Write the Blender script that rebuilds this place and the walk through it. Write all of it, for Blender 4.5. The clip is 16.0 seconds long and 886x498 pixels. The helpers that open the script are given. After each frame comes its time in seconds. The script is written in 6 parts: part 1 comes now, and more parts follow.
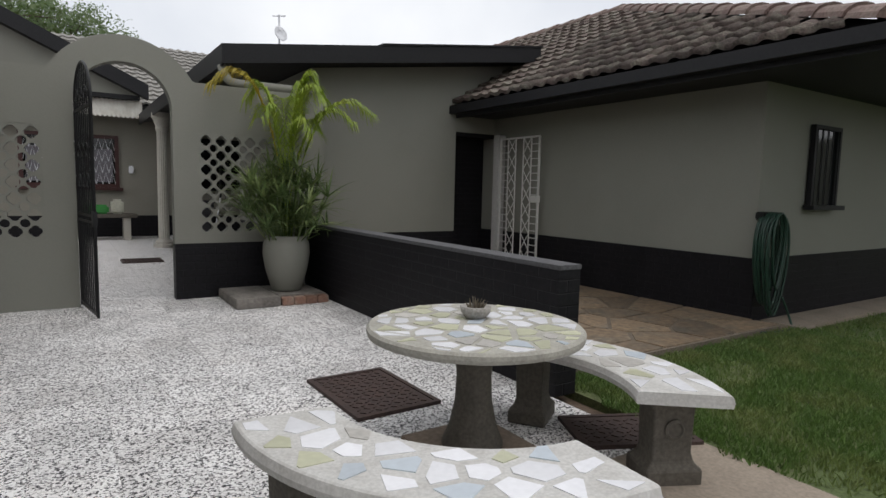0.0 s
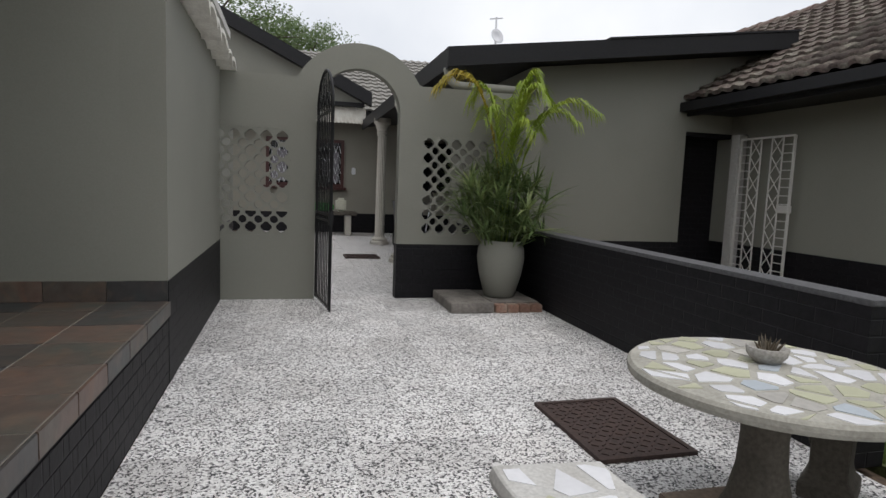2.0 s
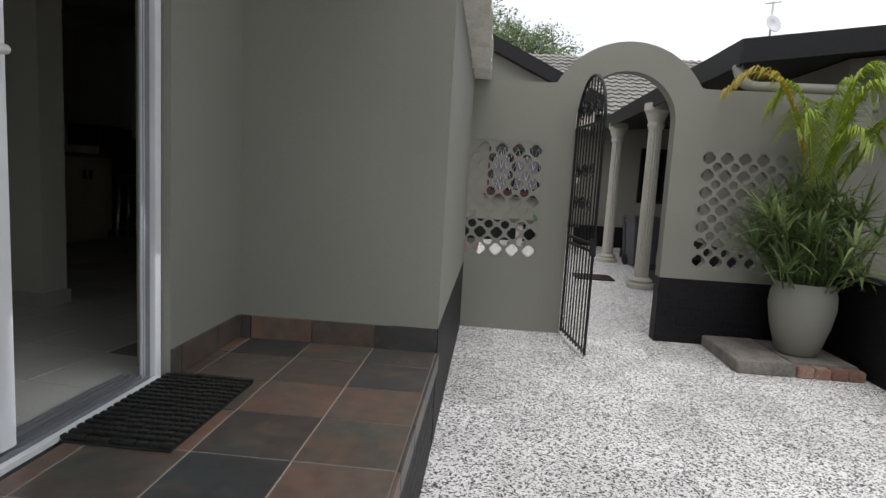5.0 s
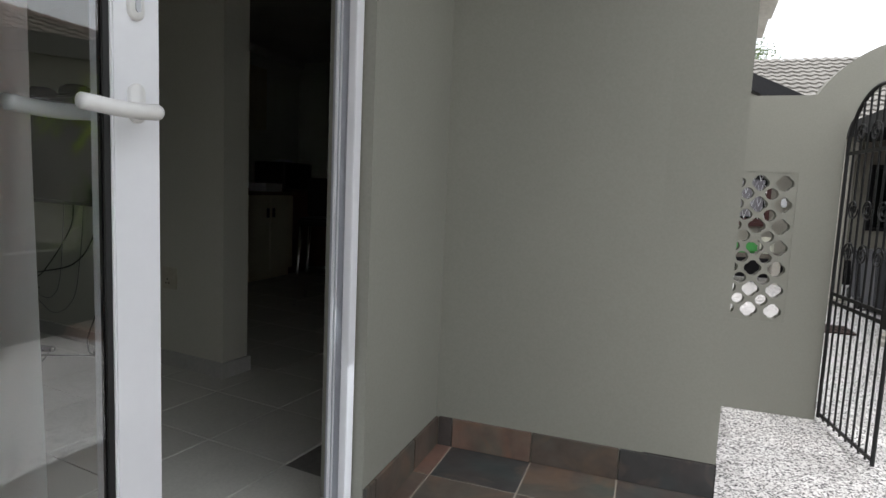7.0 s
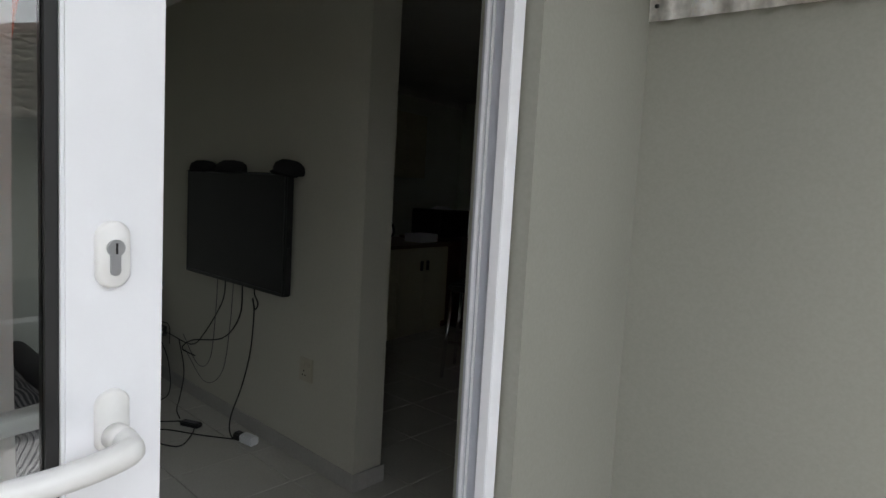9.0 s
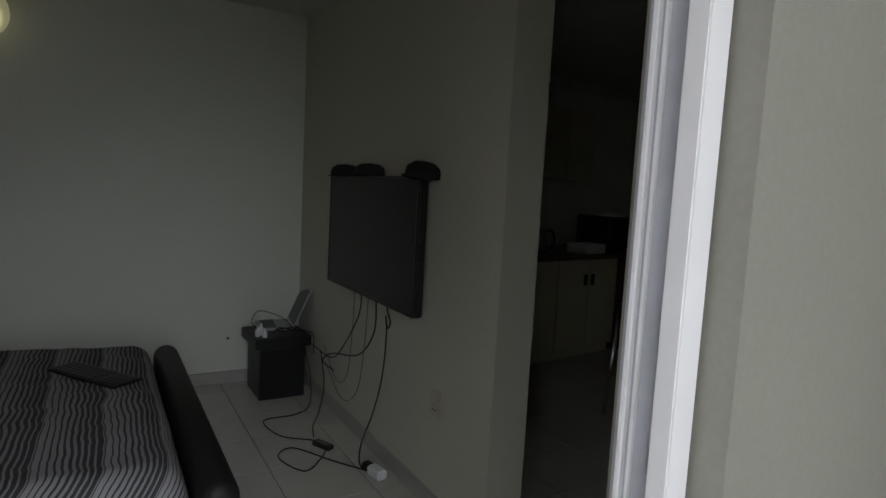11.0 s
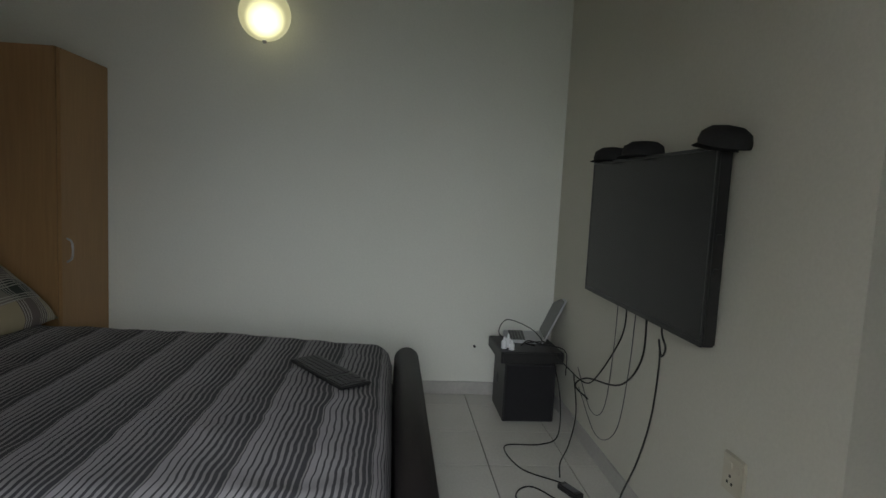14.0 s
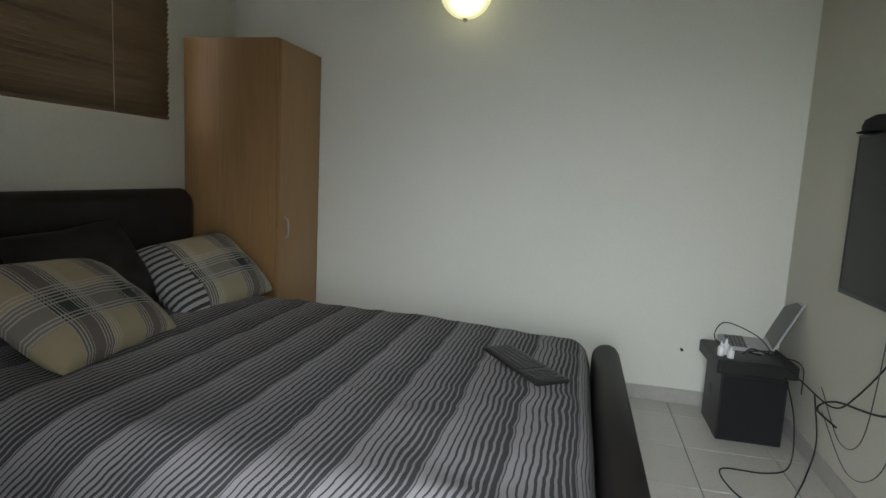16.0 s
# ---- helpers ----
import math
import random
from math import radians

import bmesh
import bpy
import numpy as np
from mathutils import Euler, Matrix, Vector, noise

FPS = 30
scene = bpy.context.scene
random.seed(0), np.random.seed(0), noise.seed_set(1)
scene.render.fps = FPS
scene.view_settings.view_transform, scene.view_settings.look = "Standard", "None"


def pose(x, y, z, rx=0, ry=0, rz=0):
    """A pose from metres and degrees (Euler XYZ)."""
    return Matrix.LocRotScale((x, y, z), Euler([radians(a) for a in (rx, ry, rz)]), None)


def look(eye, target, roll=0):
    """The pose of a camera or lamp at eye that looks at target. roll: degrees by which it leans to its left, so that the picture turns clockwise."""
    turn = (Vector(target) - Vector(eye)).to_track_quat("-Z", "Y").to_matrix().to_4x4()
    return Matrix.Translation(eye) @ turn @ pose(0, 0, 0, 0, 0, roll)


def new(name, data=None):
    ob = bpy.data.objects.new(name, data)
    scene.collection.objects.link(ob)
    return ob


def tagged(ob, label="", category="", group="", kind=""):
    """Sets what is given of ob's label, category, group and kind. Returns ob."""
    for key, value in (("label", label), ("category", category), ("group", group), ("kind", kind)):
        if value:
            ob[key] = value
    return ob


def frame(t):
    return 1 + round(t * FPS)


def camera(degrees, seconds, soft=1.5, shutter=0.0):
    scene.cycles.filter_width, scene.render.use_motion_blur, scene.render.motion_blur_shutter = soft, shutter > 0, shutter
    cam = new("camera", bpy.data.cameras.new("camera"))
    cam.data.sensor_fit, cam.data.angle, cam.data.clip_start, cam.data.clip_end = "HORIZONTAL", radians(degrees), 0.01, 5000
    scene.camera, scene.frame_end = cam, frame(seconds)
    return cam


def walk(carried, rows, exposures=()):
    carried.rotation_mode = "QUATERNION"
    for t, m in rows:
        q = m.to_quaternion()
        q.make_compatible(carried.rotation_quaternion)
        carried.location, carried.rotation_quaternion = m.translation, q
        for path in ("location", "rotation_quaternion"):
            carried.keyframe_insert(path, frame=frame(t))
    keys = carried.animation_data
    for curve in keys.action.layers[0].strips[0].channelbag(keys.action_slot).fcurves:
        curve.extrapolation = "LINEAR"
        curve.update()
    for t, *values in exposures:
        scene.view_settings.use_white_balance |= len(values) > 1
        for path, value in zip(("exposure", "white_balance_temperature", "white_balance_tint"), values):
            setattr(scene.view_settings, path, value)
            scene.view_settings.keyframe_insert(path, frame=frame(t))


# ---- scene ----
cam = camera(74.3, 16.0)
PATH = [
    (0, (1.37, 1.163, 1.271), (2.459, 2.829, 1.071), 1.3),
    (0.5, (1.357, 1.301, 1.272), (2.31, 3.048, 1.071), 1.6),
    (1, (1.348, 1.394, 1.275), (2.12, 3.228, 1.07), 1.9),
    (1.5, (1.315, 1.473, 1.273), (1.938, 3.362, 1.065), 2.2),
    (2, (1.252, 1.618, 1.28), (1.755, 3.542, 1.069), 2.3),
    (2.5, (1.198, 1.77, 1.275), (1.597, 3.718, 1.064), 2.5),
    (3, (1.136, 1.879, 1.287), (1.441, 3.844, 1.075), 2.7),
    (5.5, (0.651, 2.606, 1.464), (0.365, 4.571, 1.22), 3.3),
    (6, (0.54, 2.746, 1.482), (0.118, 4.688, 1.254), 3.3),
    (6.5, (0.431, 2.92, 1.457), (-0.126, 4.831, 1.256), 3.4),
    (7, (0.244, 3.184, 1.6), (-0.419, 5.06, 1.392), 2.5),
    (7.5, (0.219, 3.305, 1.782), (-0.57, 5.136, 1.621), 3.0),
    (8, (0.14, 3.408, 1.91), (-0.718, 5.206, 1.74), 2.8),
    (8.5, (0.056, 3.566, 1.957), (-0.933, 5.296, 1.785), 2.9),
    (9, (-0.001, 3.689, 1.971), (-1.15, 5.316, 1.794), 3.2),
    (11.5, (-0.341, 4.247, 1.989), (-1.995, 5.364, 1.791), 2.9),
    (12, (-0.402, 4.316, 1.975), (-2.142, 5.292, 1.776), 2.8),
    (12.5, (-0.471, 4.354, 1.96), (-2.29, 5.17, 1.758), 2.8),
    (13, (-0.58, 4.405, 1.928), (-2.452, 5.086, 1.727), 2.7),
    (13.5, (-0.699, 4.456, 1.889), (-2.613, 5.002, 1.698), 2.8),
    (14, (-0.785, 4.449, 1.86), (-2.729, 4.88, 1.668), 2.9),
    (14.5, (-0.832, 4.437, 1.845), (-2.799, 4.734, 1.634), 2.8),
    (15, (-0.881, 4.387, 1.862), (-2.861, 4.546, 1.625), 2.6),
    (15.5, (-0.911, 4.364, 1.829), (-2.897, 4.349, 1.591), 2.8),
    (16, (-0.991, 4.396, 1.811), (-2.966, 4.211, 1.554), 2.9),
]
EXPO = [(0.0, 0.0), (3.0, 0.05), (5.5, 0.45), (6.5, 0.75), (7.5, 1.1), (8.5, 1.35), (9.0, 1.4), (11.5, 1.55), (12.0, 1.6), (12.5, 2.1), (13.5, 2.65), (14.5, 3.05), (16.0, 3.65)]
walk(cam, [(t, look(eye, target, roll)) for t, eye, target, roll in PATH], EXPO)

# ---- light ----
world = bpy.data.worlds.new("overcast_sky")
scene.world = world
world.use_nodes = True
wn, wl = world.node_tree.nodes, world.node_tree.links
sky = wn.new("ShaderNodeTexSky")
sky.sky_type, sky.sun_disc = "NISHITA", False
sky.sun_elevation, sky.sun_rotation = radians(62), radians(200)
sky.dust_density, sky.air_density = 6.0, 1.0
cloud = wn.new("ShaderNodeTexNoise")
cloud.inputs["Scale"].default_value, cloud.inputs["Detail"].default_value = 2.2, 6.0
ramp = wn.new("ShaderNodeValToRGB")
ramp.color_ramp.elements[0].color, ramp.color_ramp.elements[1].color = (7.0, 7.3, 7.9, 1), (9.6, 9.7, 9.9, 1)
ramp.color_ramp.elements[0].position, ramp.color_ramp.elements[1].position = 0.3, 0.65
over = wn.new("ShaderNodeMix")
over.data_type = "RGBA"
over.inputs[0].default_value = 0.88
wl.new(cloud.outputs["Fac"], ramp.inputs[0])
wl.new(sky.outputs[0], over.inputs[6])
wl.new(ramp.outputs[0], over.inputs[7])
wl.new(over.outputs[2], wn["Background"].inputs[0])
wn["Background"].inputs[1].default_value = 0.115
sun = new("sun", bpy.data.lights.new("sun", "SUN"))
sun.data.energy, sun.data.angle, sun.data.color = 0.9, radians(35), (1.0, 0.97, 0.94)
sun.matrix_world = look((0, 0, 20), (-4.0, 4.0, 0.0))


# daylight entering by the open door
day = new("door_daylight", bpy.data.lights.new("door_daylight", "AREA"))
day.data.shape, day.data.size, day.data.size_y = "RECTANGLE", 0.74, 1.95
day.data.energy, day.data.color, day.data.spread = 1.25, (0.9, 0.96, 1.0), radians(86)
day.matrix_world = look((-0.78, 4.40, 1.55), (-4.5, 4.7, 0.3))


# ---- materials ----
def material(name, color, rough=0.6, metal=0.0, vary=0.12, grain=40.0, stain=2.5, bump=0.15, stain_color=None, stain_amount=0.35, spec=0.5, random_amount=0.0):
    """Principled surface with fine grain, broad stains and relief, in metres."""
    m = bpy.data.materials.new(name)
    m.use_nodes = True
    n, l = m.node_tree.nodes, m.node_tree.links
    b = n["Principled BSDF"]
    tc = n.new("ShaderNodeTexCoord")
    fine = n.new("ShaderNodeTexNoise")
    fine.inputs["Scale"].default_value, fine.inputs["Detail"].default_value = grain, 5.0
    broad = n.new("ShaderNodeTexNoise")
    broad.inputs["Scale"].default_value, broad.inputs["Detail"].default_value = stain, 6.0
    info = n.new("ShaderNodeObjectInfo")
    far = n.new("ShaderNodeVectorMath")
    far.operation = "MULTIPLY_ADD"
    far.inputs[1].default_value = (37.0, 53.0, 71.0)
    l.new(info.outputs["Random"], far.inputs[0])
    l.new(tc.outputs["Object"], far.inputs[2])
    far.name = "where"
    l.new(far.outputs[0], fine.inputs["Vector"])
    l.new(far.outputs[0], broad.inputs["Vector"])
    shade = n.new("ShaderNodeMapRange")
    shade.inputs[1].default_value, shade.inputs[2].default_value = 0.3, 0.7
    shade.inputs[3].default_value, shade.inputs[4].default_value = 1 - vary, 1 + vary
    l.new(fine.outputs["Fac"], shade.inputs[0])
    mixs = n.new("ShaderNodeMix")
    mixs.data_type = "RGBA"
    mixs.inputs[6].default_value = (*color, 1)
    mixs.inputs[7].default_value = (*(stain_color or [c * 0.72 for c in color]), 1)
    pick = n.new("ShaderNodeMapRange")
    pick.inputs[1].default_value, pick.inputs[2].default_value, pick.inputs[4].default_value = 0.45, 0.75, stain_amount
    l.new(broad.outputs["Fac"], pick.inputs[0])
    l.new(pick.outputs[0], mixs.inputs[0])
    mul = n.new("ShaderNodeVectorMath")
    mul.operation = "SCALE"
    l.new(mixs.outputs[2], mul.inputs[0])
    l.new(shade.outputs[0], mul.inputs["Scale"])
    out = mul.outputs[0]
    if random_amount:
        rr = n.new("ShaderNodeMapRange")
        rr.inputs[3].default_value, rr.inputs[4].default_value = 1 - random_amount, 1 + random_amount
        l.new(info.outputs["Random"], rr.inputs[0])
        mul2 = n.new("ShaderNodeVectorMath")
        mul2.operation = "SCALE"
        l.new(out, mul2.inputs[0])
        l.new(rr.outputs[0], mul2.inputs["Scale"])
        out = mul2.outputs[0]
    l.new(out, b.inputs["Base Color"])
    b.inputs["Roughness"].default_value, b.inputs["Metallic"].default_value = rough, metal
    b.inputs["Specular IOR Level"].default_value = spec
    if bump:
        bp = n.new("ShaderNodeBump")
        bp.inputs["Strength"].default_value, bp.inputs["Distance"].default_value = bump, 0.004
        l.new(fine.outputs["Fac"], bp.inputs["Height"])
        l.new(bp.outputs[0], b.inputs["Normal"])
    return m


def nodes_of(m):
    return m.node_tree.nodes, m.node_tree.links, m.node_tree.nodes["Principled BSDF"]


def plain(name, color, rough=0.5, metal=0.0):
    m = bpy.data.materials.new(name)
    m.use_nodes = True
    b = m.node_tree.nodes["Principled BSDF"]
    b.inputs["Base Color"].default_value, b.inputs["Roughness"].default_value, b.inputs["Metallic"].default_value = (*color, 1), rough, metal
    return m


M_WALL = material("grey_green_wall_paint", (0.25, 0.248, 0.215), 0.75, vary=0.04, grain=110, stain=0.8, bump=0.06, stain_amount=0.35)
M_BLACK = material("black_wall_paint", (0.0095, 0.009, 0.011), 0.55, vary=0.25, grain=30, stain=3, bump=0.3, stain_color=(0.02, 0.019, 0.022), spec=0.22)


def brick_relief(m, strength):
    """Faint courses of painted brickwork, for walls along either axis."""
    n, l, b = nodes_of(m)
    tc, sep, add, com = n.new("ShaderNodeTexCoord"), n.new("ShaderNodeSeparateXYZ"), n.new("ShaderNodeMath"), n.new("ShaderNodeCombineXYZ")
    l.new(tc.outputs["Object"], sep.inputs[0])
    l.new(sep.outputs[0], add.inputs[0])
    l.new(sep.outputs[1], add.inputs[1])
    l.new(add.outputs[0], com.inputs[0])
    l.new(sep.outputs[2], com.inputs[1])
    br = n.new("ShaderNodeTexBrick")
    br.inputs["Scale"].default_value, br.inputs["Mortar Size"].default_value = 1.0, 0.006
    br.inputs["Mortar Smooth"].default_value, br.inputs["Brick Width"].default_value, br.inputs["Row Height"].default_value = 0.6, 0.23, 0.082
    l.new(com.outputs[0], br.inputs["Vector"])
    bp = n.new("ShaderNodeBump")
    bp.invert = True
    bp.inputs["Strength"].default_value, bp.inputs["Distance"].default_value = strength, 0.006
    l.new(br.outputs["Fac"], bp.inputs["Height"])
    l.new(b.inputs["Normal"].links[0].from_socket, bp.inputs["Normal"])
    l.new(bp.outputs[0], b.inputs["Normal"])


brick_relief(M_BLACK, 0.8)
M_FASCIA = material("black_fascia", (0.012, 0.012, 0.014), 0.5, vary=0.2, stain=4, spec=0.3)
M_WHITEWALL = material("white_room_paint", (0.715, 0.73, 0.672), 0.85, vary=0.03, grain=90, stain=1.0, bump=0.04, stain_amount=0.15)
# warm beige tone, darkened further: the television wall's weaker light put into its colour
M_SHADEDWALL = material("shaded_beige_room_paint", (0.56, 0.55, 0.48), 0.85, vary=0.03, grain=90, stain=1.0, bump=0.04, stain_amount=0.2)
M_CEIL = material("ceiling_paint", (0.6, 0.59, 0.56), 0.9, vary=0.03)
M_ROOMTILE = material("cream_ceramic_tile", (0.55, 0.54, 0.5), 0.25, vary=0.05, grain=90, stain=6, bump=0.03, stain_amount=0.15, random_amount=0.04)
M_GROUT = material("dark_grout", (0.16, 0.15, 0.14), 0.9)
M_UPVC = material("white_plastic_frame", (0.78, 0.79, 0.82), 0.28, vary=0.02, grain=20, stain=5, bump=0.02, stain_amount=0.12)
M_CONCRETE = material("weathered_concrete", (0.36, 0.345, 0.32), 0.85, vary=0.25, grain=70, stain=9, bump=0.5, stain_color=(0.2, 0.19, 0.16), stain_amount=0.6)
M_DARKCONC = material("dark_mottled_concrete", (0.10, 0.088, 0.072), 0.8, vary=0.25, grain=60, stain=7, bump=0.5, stain_color=(0.06, 0.055, 0.045), stain_amount=0.7)
M_IRON = material("black_wrought_iron", (0.012, 0.012, 0.013), 0.45, metal=0.3, vary=0.2)
M_RUST = material("rusty_cast_iron", (0.055, 0.036, 0.032), 0.7, metal=0.2, vary=0.3, grain=50, stain=8, bump=0.5, stain_color=(0.09, 0.05, 0.035))
M_SOIL = material("bare_soil", (0.12, 0.085, 0.06), 0.95, vary=0.3, bump=0.6)


def terrazzo():
    m = material("pebbled_terrazzo", (0.69, 0.68, 0.675), 0.7, vary=0.05, grain=200, stain=1.2, bump=0.2, stain_amount=0.45, stain_color=(0.5, 0.47, 0.45), random_amount=0.12)
    n, l, b = nodes_of(m)
    vor = n.new("ShaderNodeTexVoronoi")
    vor.inputs["Scale"].default_value = 108
    l.new(n["where"].outputs[0], vor.inputs["Vector"])
    spread = n.new("ShaderNodeSeparateColor")
    l.new(vor.outputs["Color"], spread.inputs[0])
    ramp = n.new("ShaderNodeValToRGB")
    cr = ramp.color_ramp
    cr.interpolation = "CONSTANT"
    cr.elements[0].position, cr.elements[0].color = 0.0, (0.07, 0.07, 0.075, 1)
    cr.elements[1].position, cr.elements[1].color = 0.21, (0.38, 0.37, 0.37, 1)
    e = cr.elements.new(0.32)
    e.color = (0.92, 0.91, 0.91, 1)
    e = cr.elements.new(0.6)
    e.color = (1.17, 1.17, 1.17, 1)
    l.new(spread.outputs[0], ramp.inputs[0])
    old = b.inputs["Base Color"].links[0].from_socket
    mul = n.new("ShaderNodeVectorMath")
    mul.operation = "MULTIPLY"
    l.new(old, mul.inputs[0])
    l.new(ramp.outputs[0], mul.inputs[1])
    l.new(mul.outputs[0], b.inputs["Base Color"])
    return m


M_TERRAZZO = terrazzo()


# ---- mesh helpers ----
def add_box(bm, x0, x1, y0, y1, z0, z1):
    v = [bm.verts.new((x, y, z)) for z in (z0, z1) for y in (y0, y1) for x in (x0, x1)]
    for f in ((0, 2, 3, 1), (4, 5, 7, 6), (0, 1, 5, 4), (2, 6, 7, 3), (0, 4, 6, 2), (1, 3, 7, 5)):
        bm.faces.new([v[i] for i in f])
    return v


def boxes(*list_of_boxes, bevel=0.0):
    bm = bmesh.new()
    for b in list_of_boxes:
        add_box(bm, *b)
    if bevel:
        bmesh.ops.bevel(bm, geom=bm.edges[:], offset=bevel, segments=2, affect="EDGES")
    return bm


def mesh_of(name, bm, mat, smooth=False):
    me = bpy.data.meshes.new(name)
    bmesh.ops.recalc_face_normals(bm, faces=bm.faces[:])
    bm.to_mesh(me)
    bm.free()
    for m in (mat if isinstance(mat, (list, tuple)) else [mat]):
        me.materials.append(m)
    if smooth:
        for p in me.polygons:
            p.use_smooth = True
    return me


def solid(name, bm, mat, smooth=False):
    return new(name, mesh_of(name, bm, mat, smooth))


def part(name, bm, mat, parent, label="", smooth=False):
    ob = solid(name, bm, mat, smooth)
    ob.parent = parent
    if label:
        ob["label"] = label
    return ob


def piece(name, me, parent, m):
    ob = new(name, me)
    ob.parent = parent
    ob.matrix_basis = m
    return ob


def base(name, m=None):
    ob = new(name)
    if m is not None:
        ob.matrix_basis = m
    return ob


def structure(ob, label, category):
    return tagged(ob, label, category, kind="structure")


def strip(bm, stations, y0, y1):
    """Upright slab between a lower and an upper line: stations of (x, low, high)."""
    rows = [[bm.verts.new((x, y, z)) for y in (y0, y1) for z in (lo, hi)] for x, lo, hi in stations]
    for a, b in zip(rows, rows[1:]):
        bm.faces.new((a[0], b[0], b[1], a[1]))
        bm.faces.new((a[2], a[3], b[3], b[2]))
        bm.faces.new((a[1], b[1], b[3], a[3]))
        bm.faces.new((a[0], a[2], b[2], b[0]))
    for r in (rows[0], rows[-1]):
        bm.faces.new((r[0], r[1], r[3], r[2]))


def lathe(profile, steps=32, centre=(0, 0)):
    """Turned body from (radius, z) pairs."""
    bm = bmesh.new()
    rings = []
    for r, z in profile:
        if r <= 1e-5:
            rings.append([bm.verts.new((centre[0], centre[1], z))])
        else:
            rings.append([bm.verts.new((centre[0] + r * math.cos(2 * math.pi * i / steps), centre[1] + r * math.sin(2 * math.pi * i / steps), z)) for i in range(steps)])
    for a, b in zip(rings, rings[1:]):
        for i in range(steps):
            j = (i + 1) % steps
            if len(a) == 1 and len(b) == 1:
                continue
            if len(a) == 1:
                bm.faces.new((a[0], b[j], b[i]))
            elif len(b) == 1:
                bm.faces.new((a[i], a[j], b[0]))
            else:
                bm.faces.new((a[i], a[j], b[j], b[i]))
    return bm


def tube(bm, points, radius, sides=8, closed_ends=True):
    """A round bar along a line of points."""
    pts = [Vector(p) for p in points]
    rings, side = [], None
    for i, p in enumerate(pts):
        d = (pts[min(i + 1, len(pts) - 1)] - pts[max(i - 1, 0)])
        d = d.normalized() if d.length > 1e-9 else Vector((0, 0, 1))
        if side is None:
            side = d.orthogonal().normalized()
        side = side - d * side.dot(d)
        side = side.normalized() if side.length > 1e-6 else d.orthogonal().normalized()
        up = d.cross(side)
        r = radius(i / max(1, len(pts) - 1)) if callable(radius) else radius
        rings.append([bm.verts.new(p + r * (math.cos(2 * math.pi * k / sides) * side + math.sin(2 * math.pi * k / sides) * up)) for k in range(sides)])
    for a, b in zip(rings, rings[1:]):
        for k in range(sides):
            bm.faces.new((a[k], a[(k + 1) % sides], b[(k + 1) % sides], b[k]))
    if closed_ends:
        bm.faces.new(rings[0][::-1])
        bm.faces.new(rings[-1])
    return bm


def spline(points, steps=8):
    """A smooth line through points."""
    p = [Vector(q) for q in points]
    p = [2 * p[0] - p[1], *p, 2 * p[-1] - p[-2]]
    out = []
    for i in range(1, len(p) - 2):
        a, b, c, d = p[i - 1:i + 3]
        for k in range(steps):
            t = k / steps
            out.append(0.5 * (2 * b + (c - a) * t + (2 * a - 5 * b + 4 * c - d) * t * t + (3 * b - a - 3 * c + d) * t ** 3))
    out.append(p[-2])
    return out

# ---- structure: outdoors ----
FLOOR = 0.52
structure(solid("ground", boxes((-400, 400, -400, 400, -0.6, -0.06)), M_SOIL), "bare brown soil under the lawn and yard", "ground")

WALL_Y, WALL_T = 8.1, 0.16


def gate_wall_top(x):
    c = 2.025 + math.sqrt(max(0.0, 0.745 ** 2 - (x - 1.953) ** 2))
    return max(2.375, c) if 1.2 < x < 2.7 else 2.375


def gate_wall():
    y0, y1 = WALL_Y, WALL_Y + WALL_T
    bm = bmesh.new()
    arc = lambda x: 2.057 + math.sqrt(max(0.0, 0.45 ** 2 - (x - 1.95) ** 2))
    xs = [1.95 - 0.45 * math.cos(math.pi * i / 32) for i in range(33)]
    strip(bm, [(x, arc(x), gate_wall_top(x)) for x in xs], y0, y1)
    left = [0.53, 1.23] + [1.23 + 0.27 * i / 8 for i in range(1, 9)]
    strip(bm, [(x, 1.82, gate_wall_top(x)) for x in left], y0, y1)
    add_box(bm, 0.53, 1.5, y0, y1, 0, 0.70)
    add_box(bm, 1.23, 1.5, y0, y1, 0.70, 1.82)
    right = [2.4 + 0.27 * i / 8 for i in range(9)] + [4.1]
    strip(bm, [(x, 1.84, gate_wall_top(x)) for x in right], y0, y1)
    add_box(bm, 2.4, 2.66, y0, y1, 0.72, 1.84)
    add_box(bm, 3.62, 4.1, y0, y1, 0.72, 1.84)
    add_box(bm, 2.4, 4.1, y0, y1, 0.62, 0.72)
    w = structure(solid("wall_gate", bm, M_WALL), "grey-green plastered garden wall with arch and pierced panels", "wall")
    part("black_dado", boxes((2.4, 4.1, y0, y1, 0, 0.62)), M_BLACK, w, "glossy black painted band")
    return w


wall_gate = gate_wall()

# low black wall beside the slate path
low = structure(solid("wall_low", boxes((3.9, 4.08, 3.73, WALL_Y, 0, 0.80)), M_BLACK), "low black painted brick wall beside the path", "wall")
part("coping", boxes((3.896, 4.085, 3.722, WALL_Y - 0.003, 0.80, 0.83), bevel=0.004), material("dark_grey_coping", (0.09, 0.09, 0.095), 0.7, vary=0.3), low, "dark grey coping")

# flat-roofed block behind
bm = bmesh.new()
strip(bm, [(4.14, 0.65, 2.81), (6.43, 0.65, 3.12)], 8.62, 12.3)
strip(bm, [(6.43, 2.16, 3.12), (7.9, 2.16, 3.32)], 8.62, 12.3)
blk = structure(solid("wall_block", bm, M_WALL), "grey-green plastered wall of the flat-roofed block", "wall")
part("black_dado", boxes((4.137, 6.43, 8.617, 12.3, 0, 0.65)), M_BLACK, blk, "black painted band")

